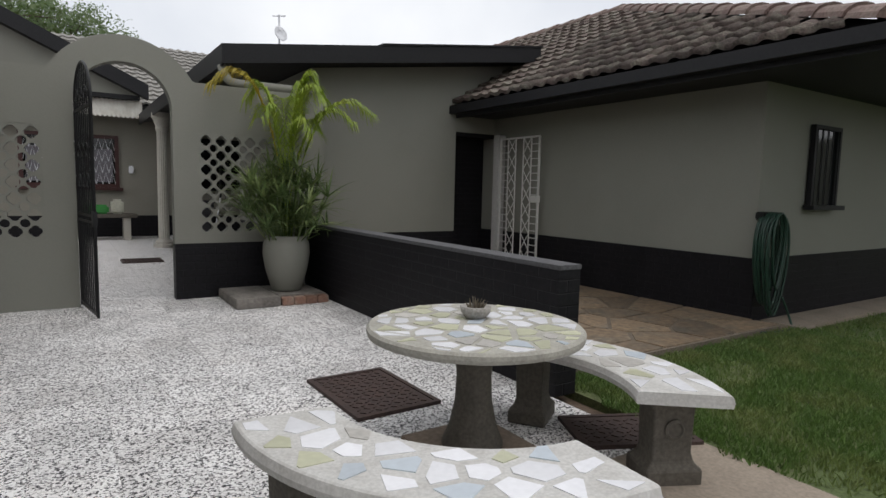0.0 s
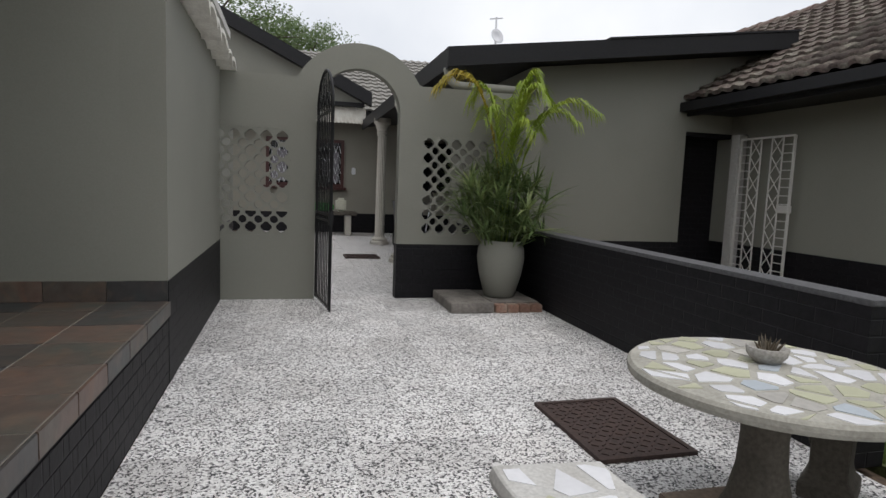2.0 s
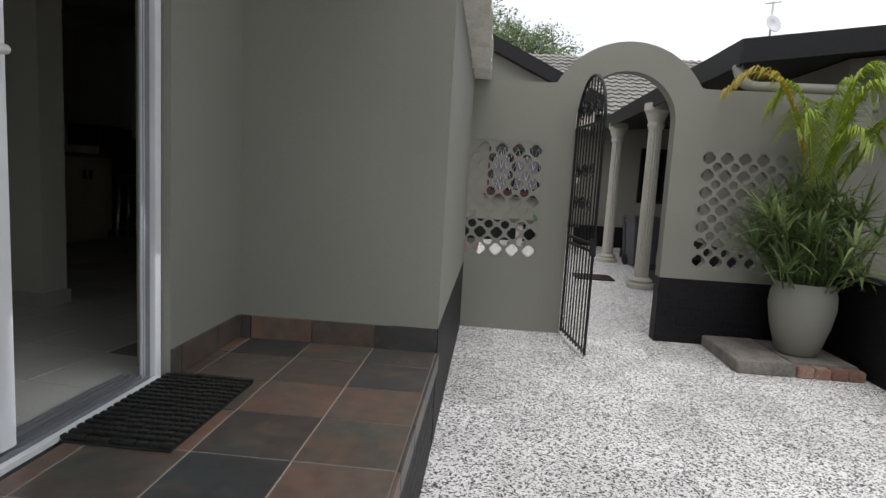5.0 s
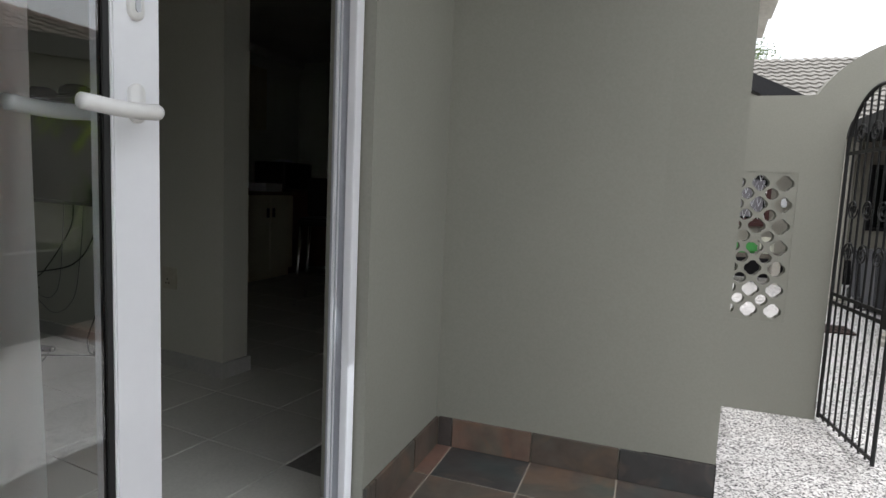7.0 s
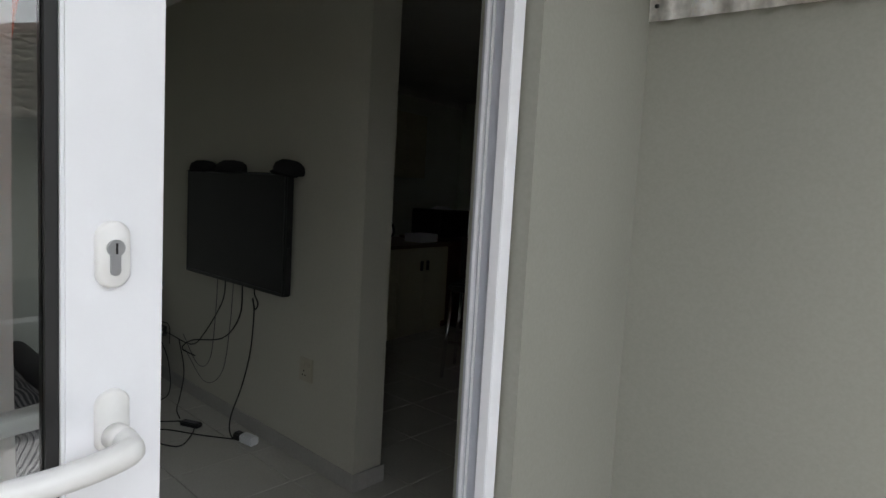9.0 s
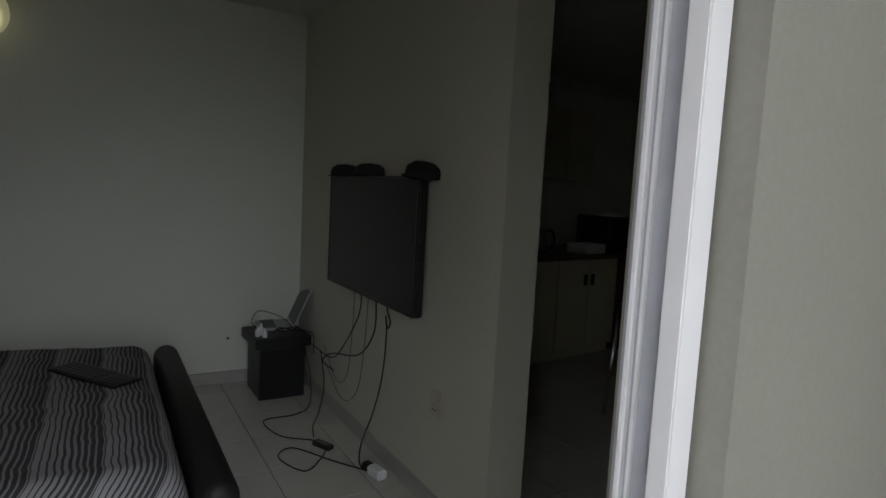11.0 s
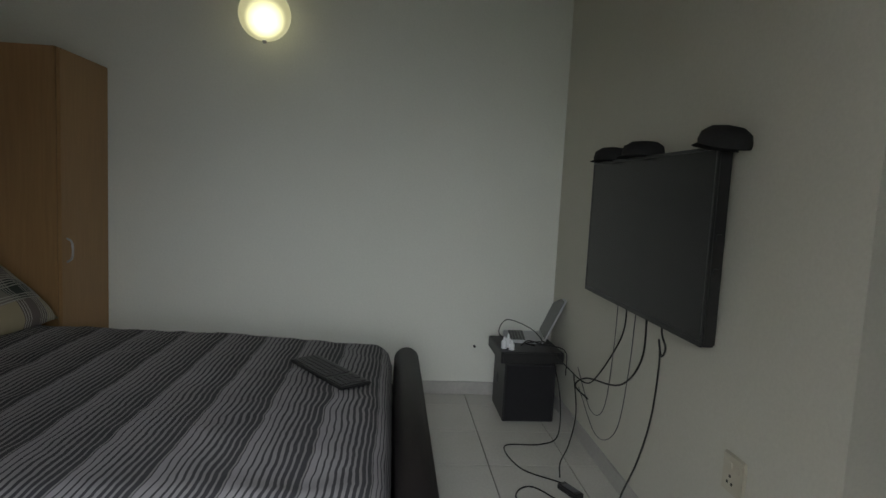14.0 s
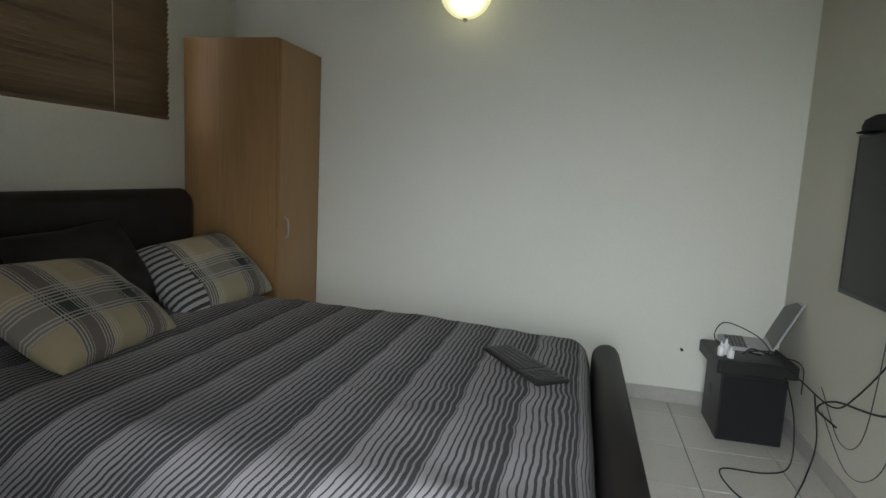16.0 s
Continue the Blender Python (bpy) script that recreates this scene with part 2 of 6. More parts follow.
structure(solid("wall_verandah", boxes((6.43, 6.6, 12.302, 16.995, 0, 3.05)), M_WALL), "shaded grey-green wall closing the colonnade", "wall")

# out of view, added so the house window reflects a wall and not bright sky
structure(solid("wall_boundary", boxes((24.0, 24.2, -16.0, 14.0, 0, 3.4), (-10.0, 24.2, -16.2, -16.0, 0, 2.4)), M_WALL), "plain unseen wall added to darken the house window's reflection", "wall")

# tiled house on the far side of the path
house = structure(solid("wall_house", boxes((7.17, 13.5, 4.33, 12.5, 0.66, 2.75)), M_WALL), "grey-green plastered house wall under wide eaves", "wall")
part("black_dado", boxes((7.155, 13.515, 4.315, 12.515, 0, 0.66)), M_BLACK, house, "black painted brick band")

# block beside the porch (kitchen inside)
PX, PY = 0.53, 5.44
ROOM_X0, ROOM_X1, ROOM_Y0, CEIL = -4.41, -0.76, 2.80, 3.2
wall_east = structure(solid("wall_east", boxes((0.28, PX, PY + 0.07, WALL_Y - 0.002, 0.645, 2.42), (0.28, PX, PY, PY + 0.07, 0.645, 2.58)), M_WALL), "grey-green plastered wall beside the porch", "wall")
part("black_dado", boxes((0.28, PX + 0.003, PY, WALL_Y - 0.002, 0, 0.645)), M_BLACK, wall_east, "black painted band")
wef = structure(solid("wall_east_far", boxes((0.272, 0.30, WALL_Y + 0.17, 12.0, 0.62, 2.9)), M_WALL), "grey-green plastered wall beyond the gate", "wall")
part("black_dado", boxes((0.272, 0.303, WALL_Y + 0.17, 12.0, 0.0, 0.62)), M_BLACK, wef, "black painted band")
structure(solid("wall_porch", boxes((-0.76, 0.28, PY, PY + 0.2, FLOOR, 3.3)), M_WALL), "grey-green plastered wall behind the porch", "wall")
structure(solid("wall_door", boxes((-0.655, -0.55, 4.767, PY, FLOOR, 3.3), (-0.76, -0.655, 4.865, PY, FLOOR, 3.3), (-0.655, -0.55, 2.86, 4.767, FLOOR + 2.16, 3.3), (-0.76, -0.655, 2.86, 4.865, FLOOR + 2.16, 3.3), (-0.76, -0.55, -4.0, 2.86, 0, 3.3)), M_WALL), "grey-green plastered wall round the sliding door", "wall")
structure(solid("porch", boxes((-0.55, 0.53, 3.05, PY, 0, FLOOR - 0.012), (-0.55, 0.60, 2.5, 3.05, 0, 0.35), (-0.55, 0.60, 1.95, 2.5, 0, 0.175)), M_BLACK), "raised porch base painted black, with steps", "porch")

# ---- structure: bedroom and kitchen ----
structure(solid("floor_room", boxes((-5.1, -0.58, 1.7, 10.4, FLOOR - 0.3, FLOOR - 0.008)), M_GROUT), "grouted bed of the tiled room floor", "floor")
structure(solid("ceiling", boxes((-5.2, 0.4, 1.7, 10.5, CEIL, CEIL + 0.1)), M_CEIL), "plain painted ceiling", "ceiling")
ROOM = pose(-4.41, 6.03, 0, 0, 0, -7.4)
VS = -3.48


def room_wall(name, label, *bxs):
    ob = structure(solid(name, boxes(*bxs), M_WHITEWALL), label, "wall")
    ob.matrix_basis = ROOM
    return ob


room_wall("wall_far", "white painted bedroom wall", (-0.2, 0.0, VS - 0.2, 0.0, FLOOR - 0.01, CEIL))
room_wall("wall_south", "white painted bedroom wall behind the bed", (0.0, 3.9, VS - 0.18, VS, FLOOR - 0.01, 2.06), (0.0, 0.74, VS - 0.18, VS, 2.06, 2.95), (2.75, 3.9, VS - 0.18, VS, 2.06, 2.95), (0.0, 3.9, VS - 0.18, VS, 2.95, CEIL))
structure(solid("wall_kitchen_west", boxes((-4.6, -4.41, 6.22, 10.4, FLOOR - 0.01, CEIL)), M_WHITEWALL), "dim painted kitchen wall", "wall")


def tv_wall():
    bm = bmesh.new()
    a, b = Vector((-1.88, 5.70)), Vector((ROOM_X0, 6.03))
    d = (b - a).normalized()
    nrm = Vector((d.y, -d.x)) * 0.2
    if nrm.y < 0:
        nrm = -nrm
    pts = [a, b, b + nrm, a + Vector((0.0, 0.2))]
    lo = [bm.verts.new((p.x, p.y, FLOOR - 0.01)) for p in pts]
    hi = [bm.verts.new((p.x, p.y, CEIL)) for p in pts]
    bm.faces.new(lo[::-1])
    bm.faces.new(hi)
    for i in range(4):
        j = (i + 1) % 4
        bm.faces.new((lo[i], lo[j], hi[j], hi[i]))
    return structure(solid("wall_tv", bm, M_SHADEDWALL), "white painted partition wall carrying the television", "wall")


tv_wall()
structure(solid("wall_kitchen_north", boxes((ROOM_X0, 0.28, 10.2, 10.4, FLOOR, CEIL)), M_WHITEWALL), "dim painted kitchen end wall", "wall")
structure(solid("wall_kitchen_east", boxes((-0.02, 0.27, PY + 0.2, 10.2, FLOOR - 0.01, CEIL)), M_WHITEWALL), "dim painted kitchen side wall", "wall")
structure(solid("wall_inner_lining", boxes((-0.775, -0.762, 4.90, PY + 0.2, FLOOR, CEIL)), M_WHITEWALL), "white painted inner face beside the door", "wall")

# ---- outdoor things ----
PITCH = 0.16


def breeze_block(cut, depth=0.085):
    """A square pierced block: a four-lobed hole in the middle, quarter rounds bitten out of the corners named in cut."""
    bm = bmesh.new()
    n, half, rr = 96, PITCH / 2, 0.042
    inner, outer = [], []
    for i in range(n):
        a = 2 * math.pi * (i + 0.5) / n
        c, s = math.cos(a), math.sin(a)
        r = 0.045 + 0.014 * math.sqrt(abs(math.cos(2 * a)))
        k = half / max(abs(c), abs(s))
        if (c > 0, s > 0) in cut:
            qx, qz = math.copysign(half, c), math.copysign(half, s)
            b = c * qx + s * qz
            disc = b * b - (qx * qx + qz * qz - rr * rr)
            if disc > 0:
                k = min(k, b - math.sqrt(disc))
        inner.append((r * c, r * s))
        outer.append((k * c, k * s))
    ring = lambda pts, y: [bm.verts.new((x, y, z)) for x, z in pts]
    fi, fo, bi, bo = ring(inner, 0), ring(outer, 0), ring(inner, depth), ring(outer, depth)
    for i in range(n):
        j = (i + 1) % n
        bm.faces.new((fo[i], fo[j], fi[j], fi[i]))
        bm.faces.new((bo[j], bo[i], bi[i], bi[j]))
        bm.faces.new((fi[i], fi[j], bi[j], bi[i]))
        bm.faces.new((fo[j], fo[i], bo[i], bo[j]))
    return mesh_of("breeze_block", bm, M_WALL)


BLOCKS = {}


def pierced_panel(x0, columns, z0, rows):
    for i in range(columns):
        for j in range(rows):
            cut = frozenset((right, up) for right in (False, True) for up in (False, True)
                            if (i < columns - 1 if right else i > 0) and (j < rows - 1 if up else j > 0))
            if cut not in BLOCKS:
                BLOCKS[cut] = breeze_block(cut)
            piece("breeze_block", BLOCKS[cut], wall_gate, pose(x0 + PITCH * (i + 0.5), WALL_Y + 0.004, z0 + PITCH * (j + 0.5)))


pierced_panel(0.43, 5, 0.70, 7)
pierced_panel(2.66, 6, 0.72, 7)


def arched_gate():
    """Wrought-iron gate leaf with an arched head, built along +x from its hinge."""
    g = base("garden_gate", pose(1.515, 8.085, 0.03, 0, 0, -82.5))
    w, spring, r = 0.80, 1.95, 0.40
    top = lambda x: spring + math.sqrt(max(0.0, r * r - (x - r) ** 2))
    part("hinge_stile", tube(bmesh.new(), [(0, 0, 0), (0, 0, spring)], 0.013), M_IRON, g)
    part("lock_stile", tube(bmesh.new(), [(w, 0, 0), (w, 0, spring)], 0.013), M_IRON, g)
    part("arched_head", tube(bmesh.new(), [(r - r * math.cos(math.pi * i / 24), 0, spring + r * math.sin(math.pi * i / 24)) for i in range(25)], 0.014), M_IRON, g)
    for z in (0.02, 0.86, 0.92, 1.92):
        part("rail", boxes((0, w, -0.006, 0.006, z, z + 0.025)), M_IRON, g)
    n = 9
    for i in range(1, n):
        x = w * i / n
        part("bar", tube(bmesh.new(), [(x, 0, 0), (x, 0, top(x))], 0.0075, 6), M_IRON, g)
    for cx in (w * 0.25, w * 0.5, w * 0.75):
        for cz, sgn in ((1.25, 1), (1.55, -1), (2.05, 1)):
            pts = []
            for k in range(22):
                a = k / 21 * 3.6 * math.pi
                rr = 0.075 * (1 - k / 26)
                pts.append((cx + rr * math.cos(a), -0.012, cz + sgn * rr * math.sin(a)))
            part("scroll", tube(bmesh.new(), pts, 0.006, 5), M_IRON, g)
    part("lock_box", boxes((w - 0.05, w + 0.015, -0.02, 0.02, 0.84, 0.98), bevel=0.004), M_IRON, g)
    return tagged(g, "black wrought-iron arched gate standing open in the wall", "gate")


arched_gate()

# rounded pipe along the wall top
bm = tube(bmesh.new(), spline([(2.95, 8.25, 2.62), (2.98, 8.2, 2.50), (3.06, 8.18, 2.435), (3.3, 8.18, 2.43), (3.9, 8.18, 2.43), (4.06, 8.18, 2.425), (4.12, 8.16, 2.37), (4.125, 8.15, 2.25)], 6), 0.05, 12)
tagged(solid("drain_pipe", bm, M_WALL, True), "fat grey-green painted drain pipe lying along the wall top", "pipe")
bm = tube(bmesh.new(), [(3.84, 8.06, 0), (3.84, 8.06, 1.45)], 0.014, 8)
mb = tagged(solid("conduit", bm, material("grey_conduit", (0.3, 0.29, 0.27), 0.5), True), "thin grey conduit with a small junction box", "conduit")
part("junction_box", boxes((3.78, 3.90, 8.0, 8.09, 1.33, 1.43), bevel=0.008), material("grey_box", (0.32, 0.32, 0.3), 0.5), mb)

# roof over the block and the colonnade, rising towards the house
roof_flat = structure(solid("roof_flat", bmesh.new(), M_FASCIA), "low-pitched roof with black underside", "roof")
BZ = lambda x: 2.62 + 0.136 * (x - 2.92)


def sloped(x0, x1, y0, y1, lo, hi):
    bm = bmesh.new()
    strip(bm, [(x0, BZ(x0) + lo, BZ(x0) + hi), (x1, BZ(x1) + lo, BZ(x1) + hi)], y0, y1)
    return bm


part("roof_sheet", sloped(2.95, 7.6, 8.13, 16.35, 0.04, 0.19), M_FASCIA, roof_flat)
part("fascia", sloped(2.92, 7.62, 8.10, 8.128, 0, 0.215), M_FASCIA, roof_flat, "black painted fascia board")
part("fascia", boxes((2.92, 2.948, 8.13, 16.35, 2.60, 2.84), bevel=0.004), M_FASCIA, roof_flat, "black painted fascia board")
part("capping", sloped(4.9, 7.64, 8.085, 8.3, 0.217, 0.24), M_FASCIA, roof_flat)
M_COLUMN = material("cream_plaster", (0.45, 0.43, 0.38), 0.8, vary=0.08)


def column(x, y):
    c = base("column", pose(x, y, 0))
    bm = bmesh.new()
    rings = []
    for z in (0.16, 1.2, 2.3):
        rad = 0.105 - 0.012 * z / 2.3
        rings.append([bm.verts.new(((rad - 0.010 * (i % 2)) * math.cos(2 * math.pi * i / 32), (rad - 0.010 * (i % 2)) * math.sin(2 * math.pi * i / 32), z)) for i in range(32)])
    for a, b in zip(rings, rings[1:]):
        for i in range(32):
            bm.faces.new((a[i], a[(i + 1) % 32], b[(i + 1) % 32], b[i]))
    part("fluted_shaft", bm, M_COLUMN, c)
    part("column_base", lathe([(0, 0), (0.2, 0), (0.2, 0.06), (0.16, 0.08), (0.17, 0.12), (0.12, 0.16), (0, 0.16)], 24), M_COLUMN, c)
    part("capital", lathe([(0, 2.3), (0.1, 2.3), (0.12, 2.36), (0.11, 2.4), (0.15, 2.52), (0.18, 2.56), (0.18, 2.66), (0, 2.66)], 24), M_COLUMN, c)
    return tagged(c, "fluted cream plaster column under the black roof edge", "column", "columns of the colonnade")


for xx, yy in ((3.03, 11.2), (3.09, 14.1)):
    column(xx, yy)


# tiled roof of the house
def roof_tile_mesh(name="roof_tile", w=0.22, length=0.31):
    """Concrete tile with one roll, lying along +y up the slope."""
    bm = bmesh.new()
    prof = [(0.0, 0.010), (0.04, 0.030), (0.09, 0.035), (0.14, 0.026), (0.18, 0.010), (0.25, 0.006), (0.30, 0.010)]
    top = [[bm.verts.new((x * w / 0.3, y, z + dz)) for x, z in prof] for y, dz in ((0, 0.045), (length, 0.0))]
    low = [bm.verts.new((x * w / 0.3, 0, z - 0.006)) for x, z in prof]
    for i in range(len(prof) - 1):
        bm.faces.new((top[0][i], top[0][i + 1], top[1][i + 1], top[1][i]))
        bm.faces.new((low[i], low[i + 1], top[0][i + 1], top[0][i]))
    return mesh_of(name, bm, M_ROOFTILE, True)


M_ROOFTILE = material("lichened_concrete_tile", (0.075, 0.055, 0.047), 0.9, vary=0.5, grain=45, stain=7, bump=0.8, stain_color=(0.21, 0.2, 0.16), stain_amount=0.75, random_amount=0.4)
M_REDTILE = material("faded_red_ridge_tile", (0.17, 0.115, 0.10), 0.9, vary=0.3, grain=45, stain=5, bump=0.6, stain_color=(0.24, 0.22, 0.18), stain_amount=0.6, random_amount=0.2)
TILE = roof_tile_mesh()
EX, EZ, RX, RZ, HY0, HY1 = 6.4, 2.55, 9.7, 4.44, 3.02, 8.3
roof_house = structure(solid("roof_house", bmesh.new(), M_FASCIA), "hipped roof of weathered concrete tiles", "roof")


def house_roof():
    slope = math.atan2(RZ - EZ, RX - EX)
    run = math.hypot(RX - EX, RZ - EZ)
    sheet = bmesh.new()
    a = [sheet.verts.new(p) for p in ((EX, HY0, EZ), (RX, HY1, RZ), (RX, 18, RZ), (EX, 18, EZ), (16.0, HY0, EZ), (16.0, HY1, RZ), (13.0, 18, EZ))]
    for f in ((0, 3, 2, 1), (0, 1, 5, 4), (1, 2, 6, 5)):
        sheet.faces.new([a[i] for i in f])
    part("roof_deck", sheet, M_FASCIA, roof_house)
    rest = []
    rows = int(run / 0.27)
    count = 0
    for r in range(rows + 1):
        d = r * 0.27
        x, z = EX - 0.03 + d * math.cos(slope), EZ + 0.012 + d * math.sin(slope)
        ystart = HY0 + (HY1 - HY0) * (d + 0.15) / run
        n = int((15.0 - ystart) / 0.22)
        for k in range(n):
            y = 15.0 - 0.22 * k
            if y > 8.66 and x < 7.75:
                continue
            m = pose(x, y, z + random.uniform(-0.004, 0.004), 0, 0, -90) @ pose(0, 0, 0, math.degrees(slope), random.uniform(-0.8, 0.8), random.uniform(-0.6, 0.6))
            if y < 7.4 and r < 9 and count < 300:
                piece("roof_tile", TILE, roof_house, m)
                count += 1
            else:
                rest.append(m)
    me_v, me_f = [], []
    src_v = [v.co.copy() for v in TILE.vertices]
    src_f = [list(p.vertices) for p in TILE.polygons]
    for m in rest:
        o = len(me_v)
        me_v += [m @ v for v in src_v]
        me_f += [[i + o for i in f] for f in src_f]
    me = bpy.data.meshes.new("far_roof_tiles")
    me.from_pydata(me_v, [], me_f)
    me.materials.append(M_ROOFTILE)
    ob = new("far_roof_tiles", me)
    ob.parent = roof_house
    ob["kind"] = "stuff"
    # ridge caps along the hip and the ridge
    bm = bmesh.new()
    prof = [(0.16 * math.cos(math.pi * i / 8), 0.115 * math.sin(math.pi * i / 8) - 0.02) for i in range(9)]
    r0 = [bm.verts.new((x, 0, z + 0.02)) for x, z in prof]
    r1 = [bm.verts.new((x * 0.9, 0.42, z * 0.9)) for x, z in prof]
    for i in range(8):
        bm.faces.new((r0[i], r0[i + 1], r1[i + 1], r1[i]))
    bm.faces.new(r0)
    cap = mesh_of("ridge_cap", bm, M_REDTILE, False)
    for p0, p1 in ((Vector((EX, HY0, EZ)), Vector((RX, HY1, RZ))), (Vector((RX, HY1, RZ)), Vector((RX, 17, RZ)))):
        n = int((p1 - p0).length / 0.38)
        q = (p1 - p0).to_track_quat("Y", "Z").to_matrix().to_4x4()
        for i in range(n):
            piece("ridge_cap", cap, roof_house, Matrix.Translation(p0.lerp(p1, i / n) + Vector((0, 0, 0.01))) @ q @ pose(0, 0, 0, 0, random.uniform(-3, 3), random.uniform(-2, 2)))


house_roof()
gut = bmesh.new()
add_box(gut, 6.30, 6.42, 2.97, 8.615, 2.41, 2.53)
add_box(gut, 6.42, 6.46, 2.97, 8.615, 2.36, 2.545)
part("gutter", gut, M_FASCIA, roof_house, "black painted gutter and fascia")
part("soffit", boxes((6.46, 7.17, 3.05, 8.615, 2.40, 2.43), (7.17, 16.0, 3.05, 4.33, 2.40, 2.43)), M_FASCIA, roof_house, "dark soffit board")
part("gutter", boxes((6.46, 16.0, 2.98, 3.05, 2.38, 2.54)), M_FASCIA, roof_house, "black painted gutter")

# passage doorway between the block and the house, its inner darkness painted as black surfaces
structure(solid("wall_passage", boxes((6.43, 7.17, 8.9, 9.0, 0, 2.75), (6.43, 7.17, 8.63, 8.9, 2.10, 2.16)), M_BLACK), "black surface put in for the darkness of the narrow passage", "wall")
structure(solid("trim_post", boxes((7.02, 7.152, 8.3, 8.44, 0, 2.13), bevel=0.006), material("pale_door_post", (0.5, 0.49, 0.47), 0.6)), "pale painted door post", "post")


def security_gate():
    g = base("security_gate", pose(7.04, 8.27, 0.2, 0, 0, -90))
    white = material("white_enamel", (0.7, 0.69, 0.66), 0.4, vary=0.05)
    w, hgt = 0.86, 1.86
    for x in (0.0, w):
        part("stile", boxes((x - 0.014, x + 0.014, -0.012, 0.012, 0, hgt)), white, g)
    for z in (0.0, hgt):
        part("rail", boxes((0, w, -0.012, 0.012, z - 0.012, z + 0.012)), white, g)
    for x in (w * 0.2, w * 0.4, w * 0.6, w * 0.8):
        part("bar", boxes((x - 0.007, x + 0.007, -0.007, 0.007, 0, hgt)), white, g)
    for i in range(1, 18):
        z = hgt * i / 18
        for x in (0.0, w * 0.8):
            part("cross_bar", boxes((x, x + w * 0.2, -0.005, 0.005, z - 0.006, z + 0.006)), white, g)
    for c in (0.3, 0.7):
        for i in range(8):
            z0, hh = hgt * i / 8, hgt / 8
            for s in (-1, 1):
                part("lattice_bar", tube(bmesh.new(), [(w * c - s * 0.1 * w, 0, z0), (w * c, 0, z0 + hh / 2), (w * c - s * 0.1 * w, 0, z0 + hh)], 0.007, 4), white, g)
    part("lock_box", boxes((w - 0.16, w + 0.02, -0.03, 0.03, 0.93, 1.02), bevel=0.004), white, g)
    return tagged(g, "white enamelled lattice security gate standing open", "gate")


security_gate()

# window of the house, with its grille
win = structure(solid("window_house", boxes((8.05, 8.09, 4.26, 4.31, 1.2, 2.05), (8.60, 8.64, 4.26, 4.31, 1.2, 2.05), (8.09, 8.60, 4.26, 4.31, 2.01, 2.05), (8.0, 8.70, 4.2, 4.31, 1.15, 1.2)), M_FASCIA), "dark framed house window with a sill", "window")
M_DARKGLASS = plain("dark_window_glass", (0.01, 0.012, 0.014), 0.08)
part("pane", boxes((8.09, 8.60, 4.29, 4.31, 1.2, 2.01)), M_DARKGLASS, win)
part("grille", boxes(*[(8.2 + 0.12 * i, 8.21 + 0.12 * i, 4.262, 4.272, 1.2, 2.01) for i in range(4)]), M_IRON, win)


def hose():
    g = base("garden_hose", pose(7.2, 4.2, 0))
    green = material("green_hose_rubber", (0.015, 0.045, 0.03), 0.4, vary=0.2)
    part("bracket", boxes((-0.12, 0.12, 0.02, 0.11, 1.05, 1.13), bevel=0.01), M_IRON, g)
    rng = random.Random(4)
    for k in range(14):
        w, drop, off = rng.uniform(0.12, 0.27), rng.uniform(0.7, 1.08), rng.uniform(-0.03, 0.03)
        y = -0.09 + 0.011 * k
        pts = [(off + w * math.sin(2 * math.pi * i / 28) * (0.75 + 0.25 * math.cos(2 * math.pi * i / 28)) , y, 1.12 - drop / 2 + drop / 2 * math.cos(2 * math.pi * i / 28)) for i in range(29)]
        part("coil", tube(bmesh.new(), pts, 0.012, 6), green, g, smooth=True)
    part("loose_end", tube(bmesh.new(), spline([(0.1, -0.1, 0.3), (0.2, -0.15, 0.05), (0.0, -0.25, 0.014), (-0.35, -0.2, 0.014), (-0.5, -0.05, 0.014)]), 0.012, 6), green, g, smooth=True)
    return tagged(g, "dark green garden hose hung in coils on the wall corner", "hose")


hose()


# ---- paving ----
pavement = structure(solid("pavement", boxes((0.53, 3.9, -3, 8.1, -0.06, -0.006), (0.53, 6.4, 8.1, 17, -0.06, -0.006)), M_DARKCONC), "bed of the pebbled terrazzo paving", "pavement")
TS = 0.3369
bm = boxes((0, TS - 0.001, 0, TS - 0.001, -0.03, 0.0), bevel=0.0)
bmesh.ops.bevel(bm, geom=[e for e in bm.edges if all(v.co.z > -0.001 for v in e.verts)], offset=0.0015, segments=1, affect="EDGES")
PAVER = mesh_of("paving_tile", bm, M_TERRAZZO)
for i in range(10):
    for j in range(18):
        piece("paving_tile", PAVER, pavement, pose(0.532 + i * TS, 8.098 - (j + 1) * TS, random.uniform(-0.0015, 0.0005)))
bm = bmesh.new()
for i in range(18):
    for j in range(27):
        x, y = 0.532 + i * TS, 8.1 + j * TS
        if x < 6.1:
            add_box(bm, x, x + TS - 0.0025, y, y + TS - 0.0025, -0.03, random.uniform(-0.002, 0))
for i in range(10):
    for j in range(15):
        x, y = 0.532 + i * TS, 8.098 - (j + 19) * TS
        add_box(bm, x, x + TS - 0.0025, y, y + TS - 0.0025, -0.03, random.uniform(-0.002, 0))
ob = part("far_paving_tiles", bm, M_TERRAZZO, pavement)
ob["kind"] = "stuff"


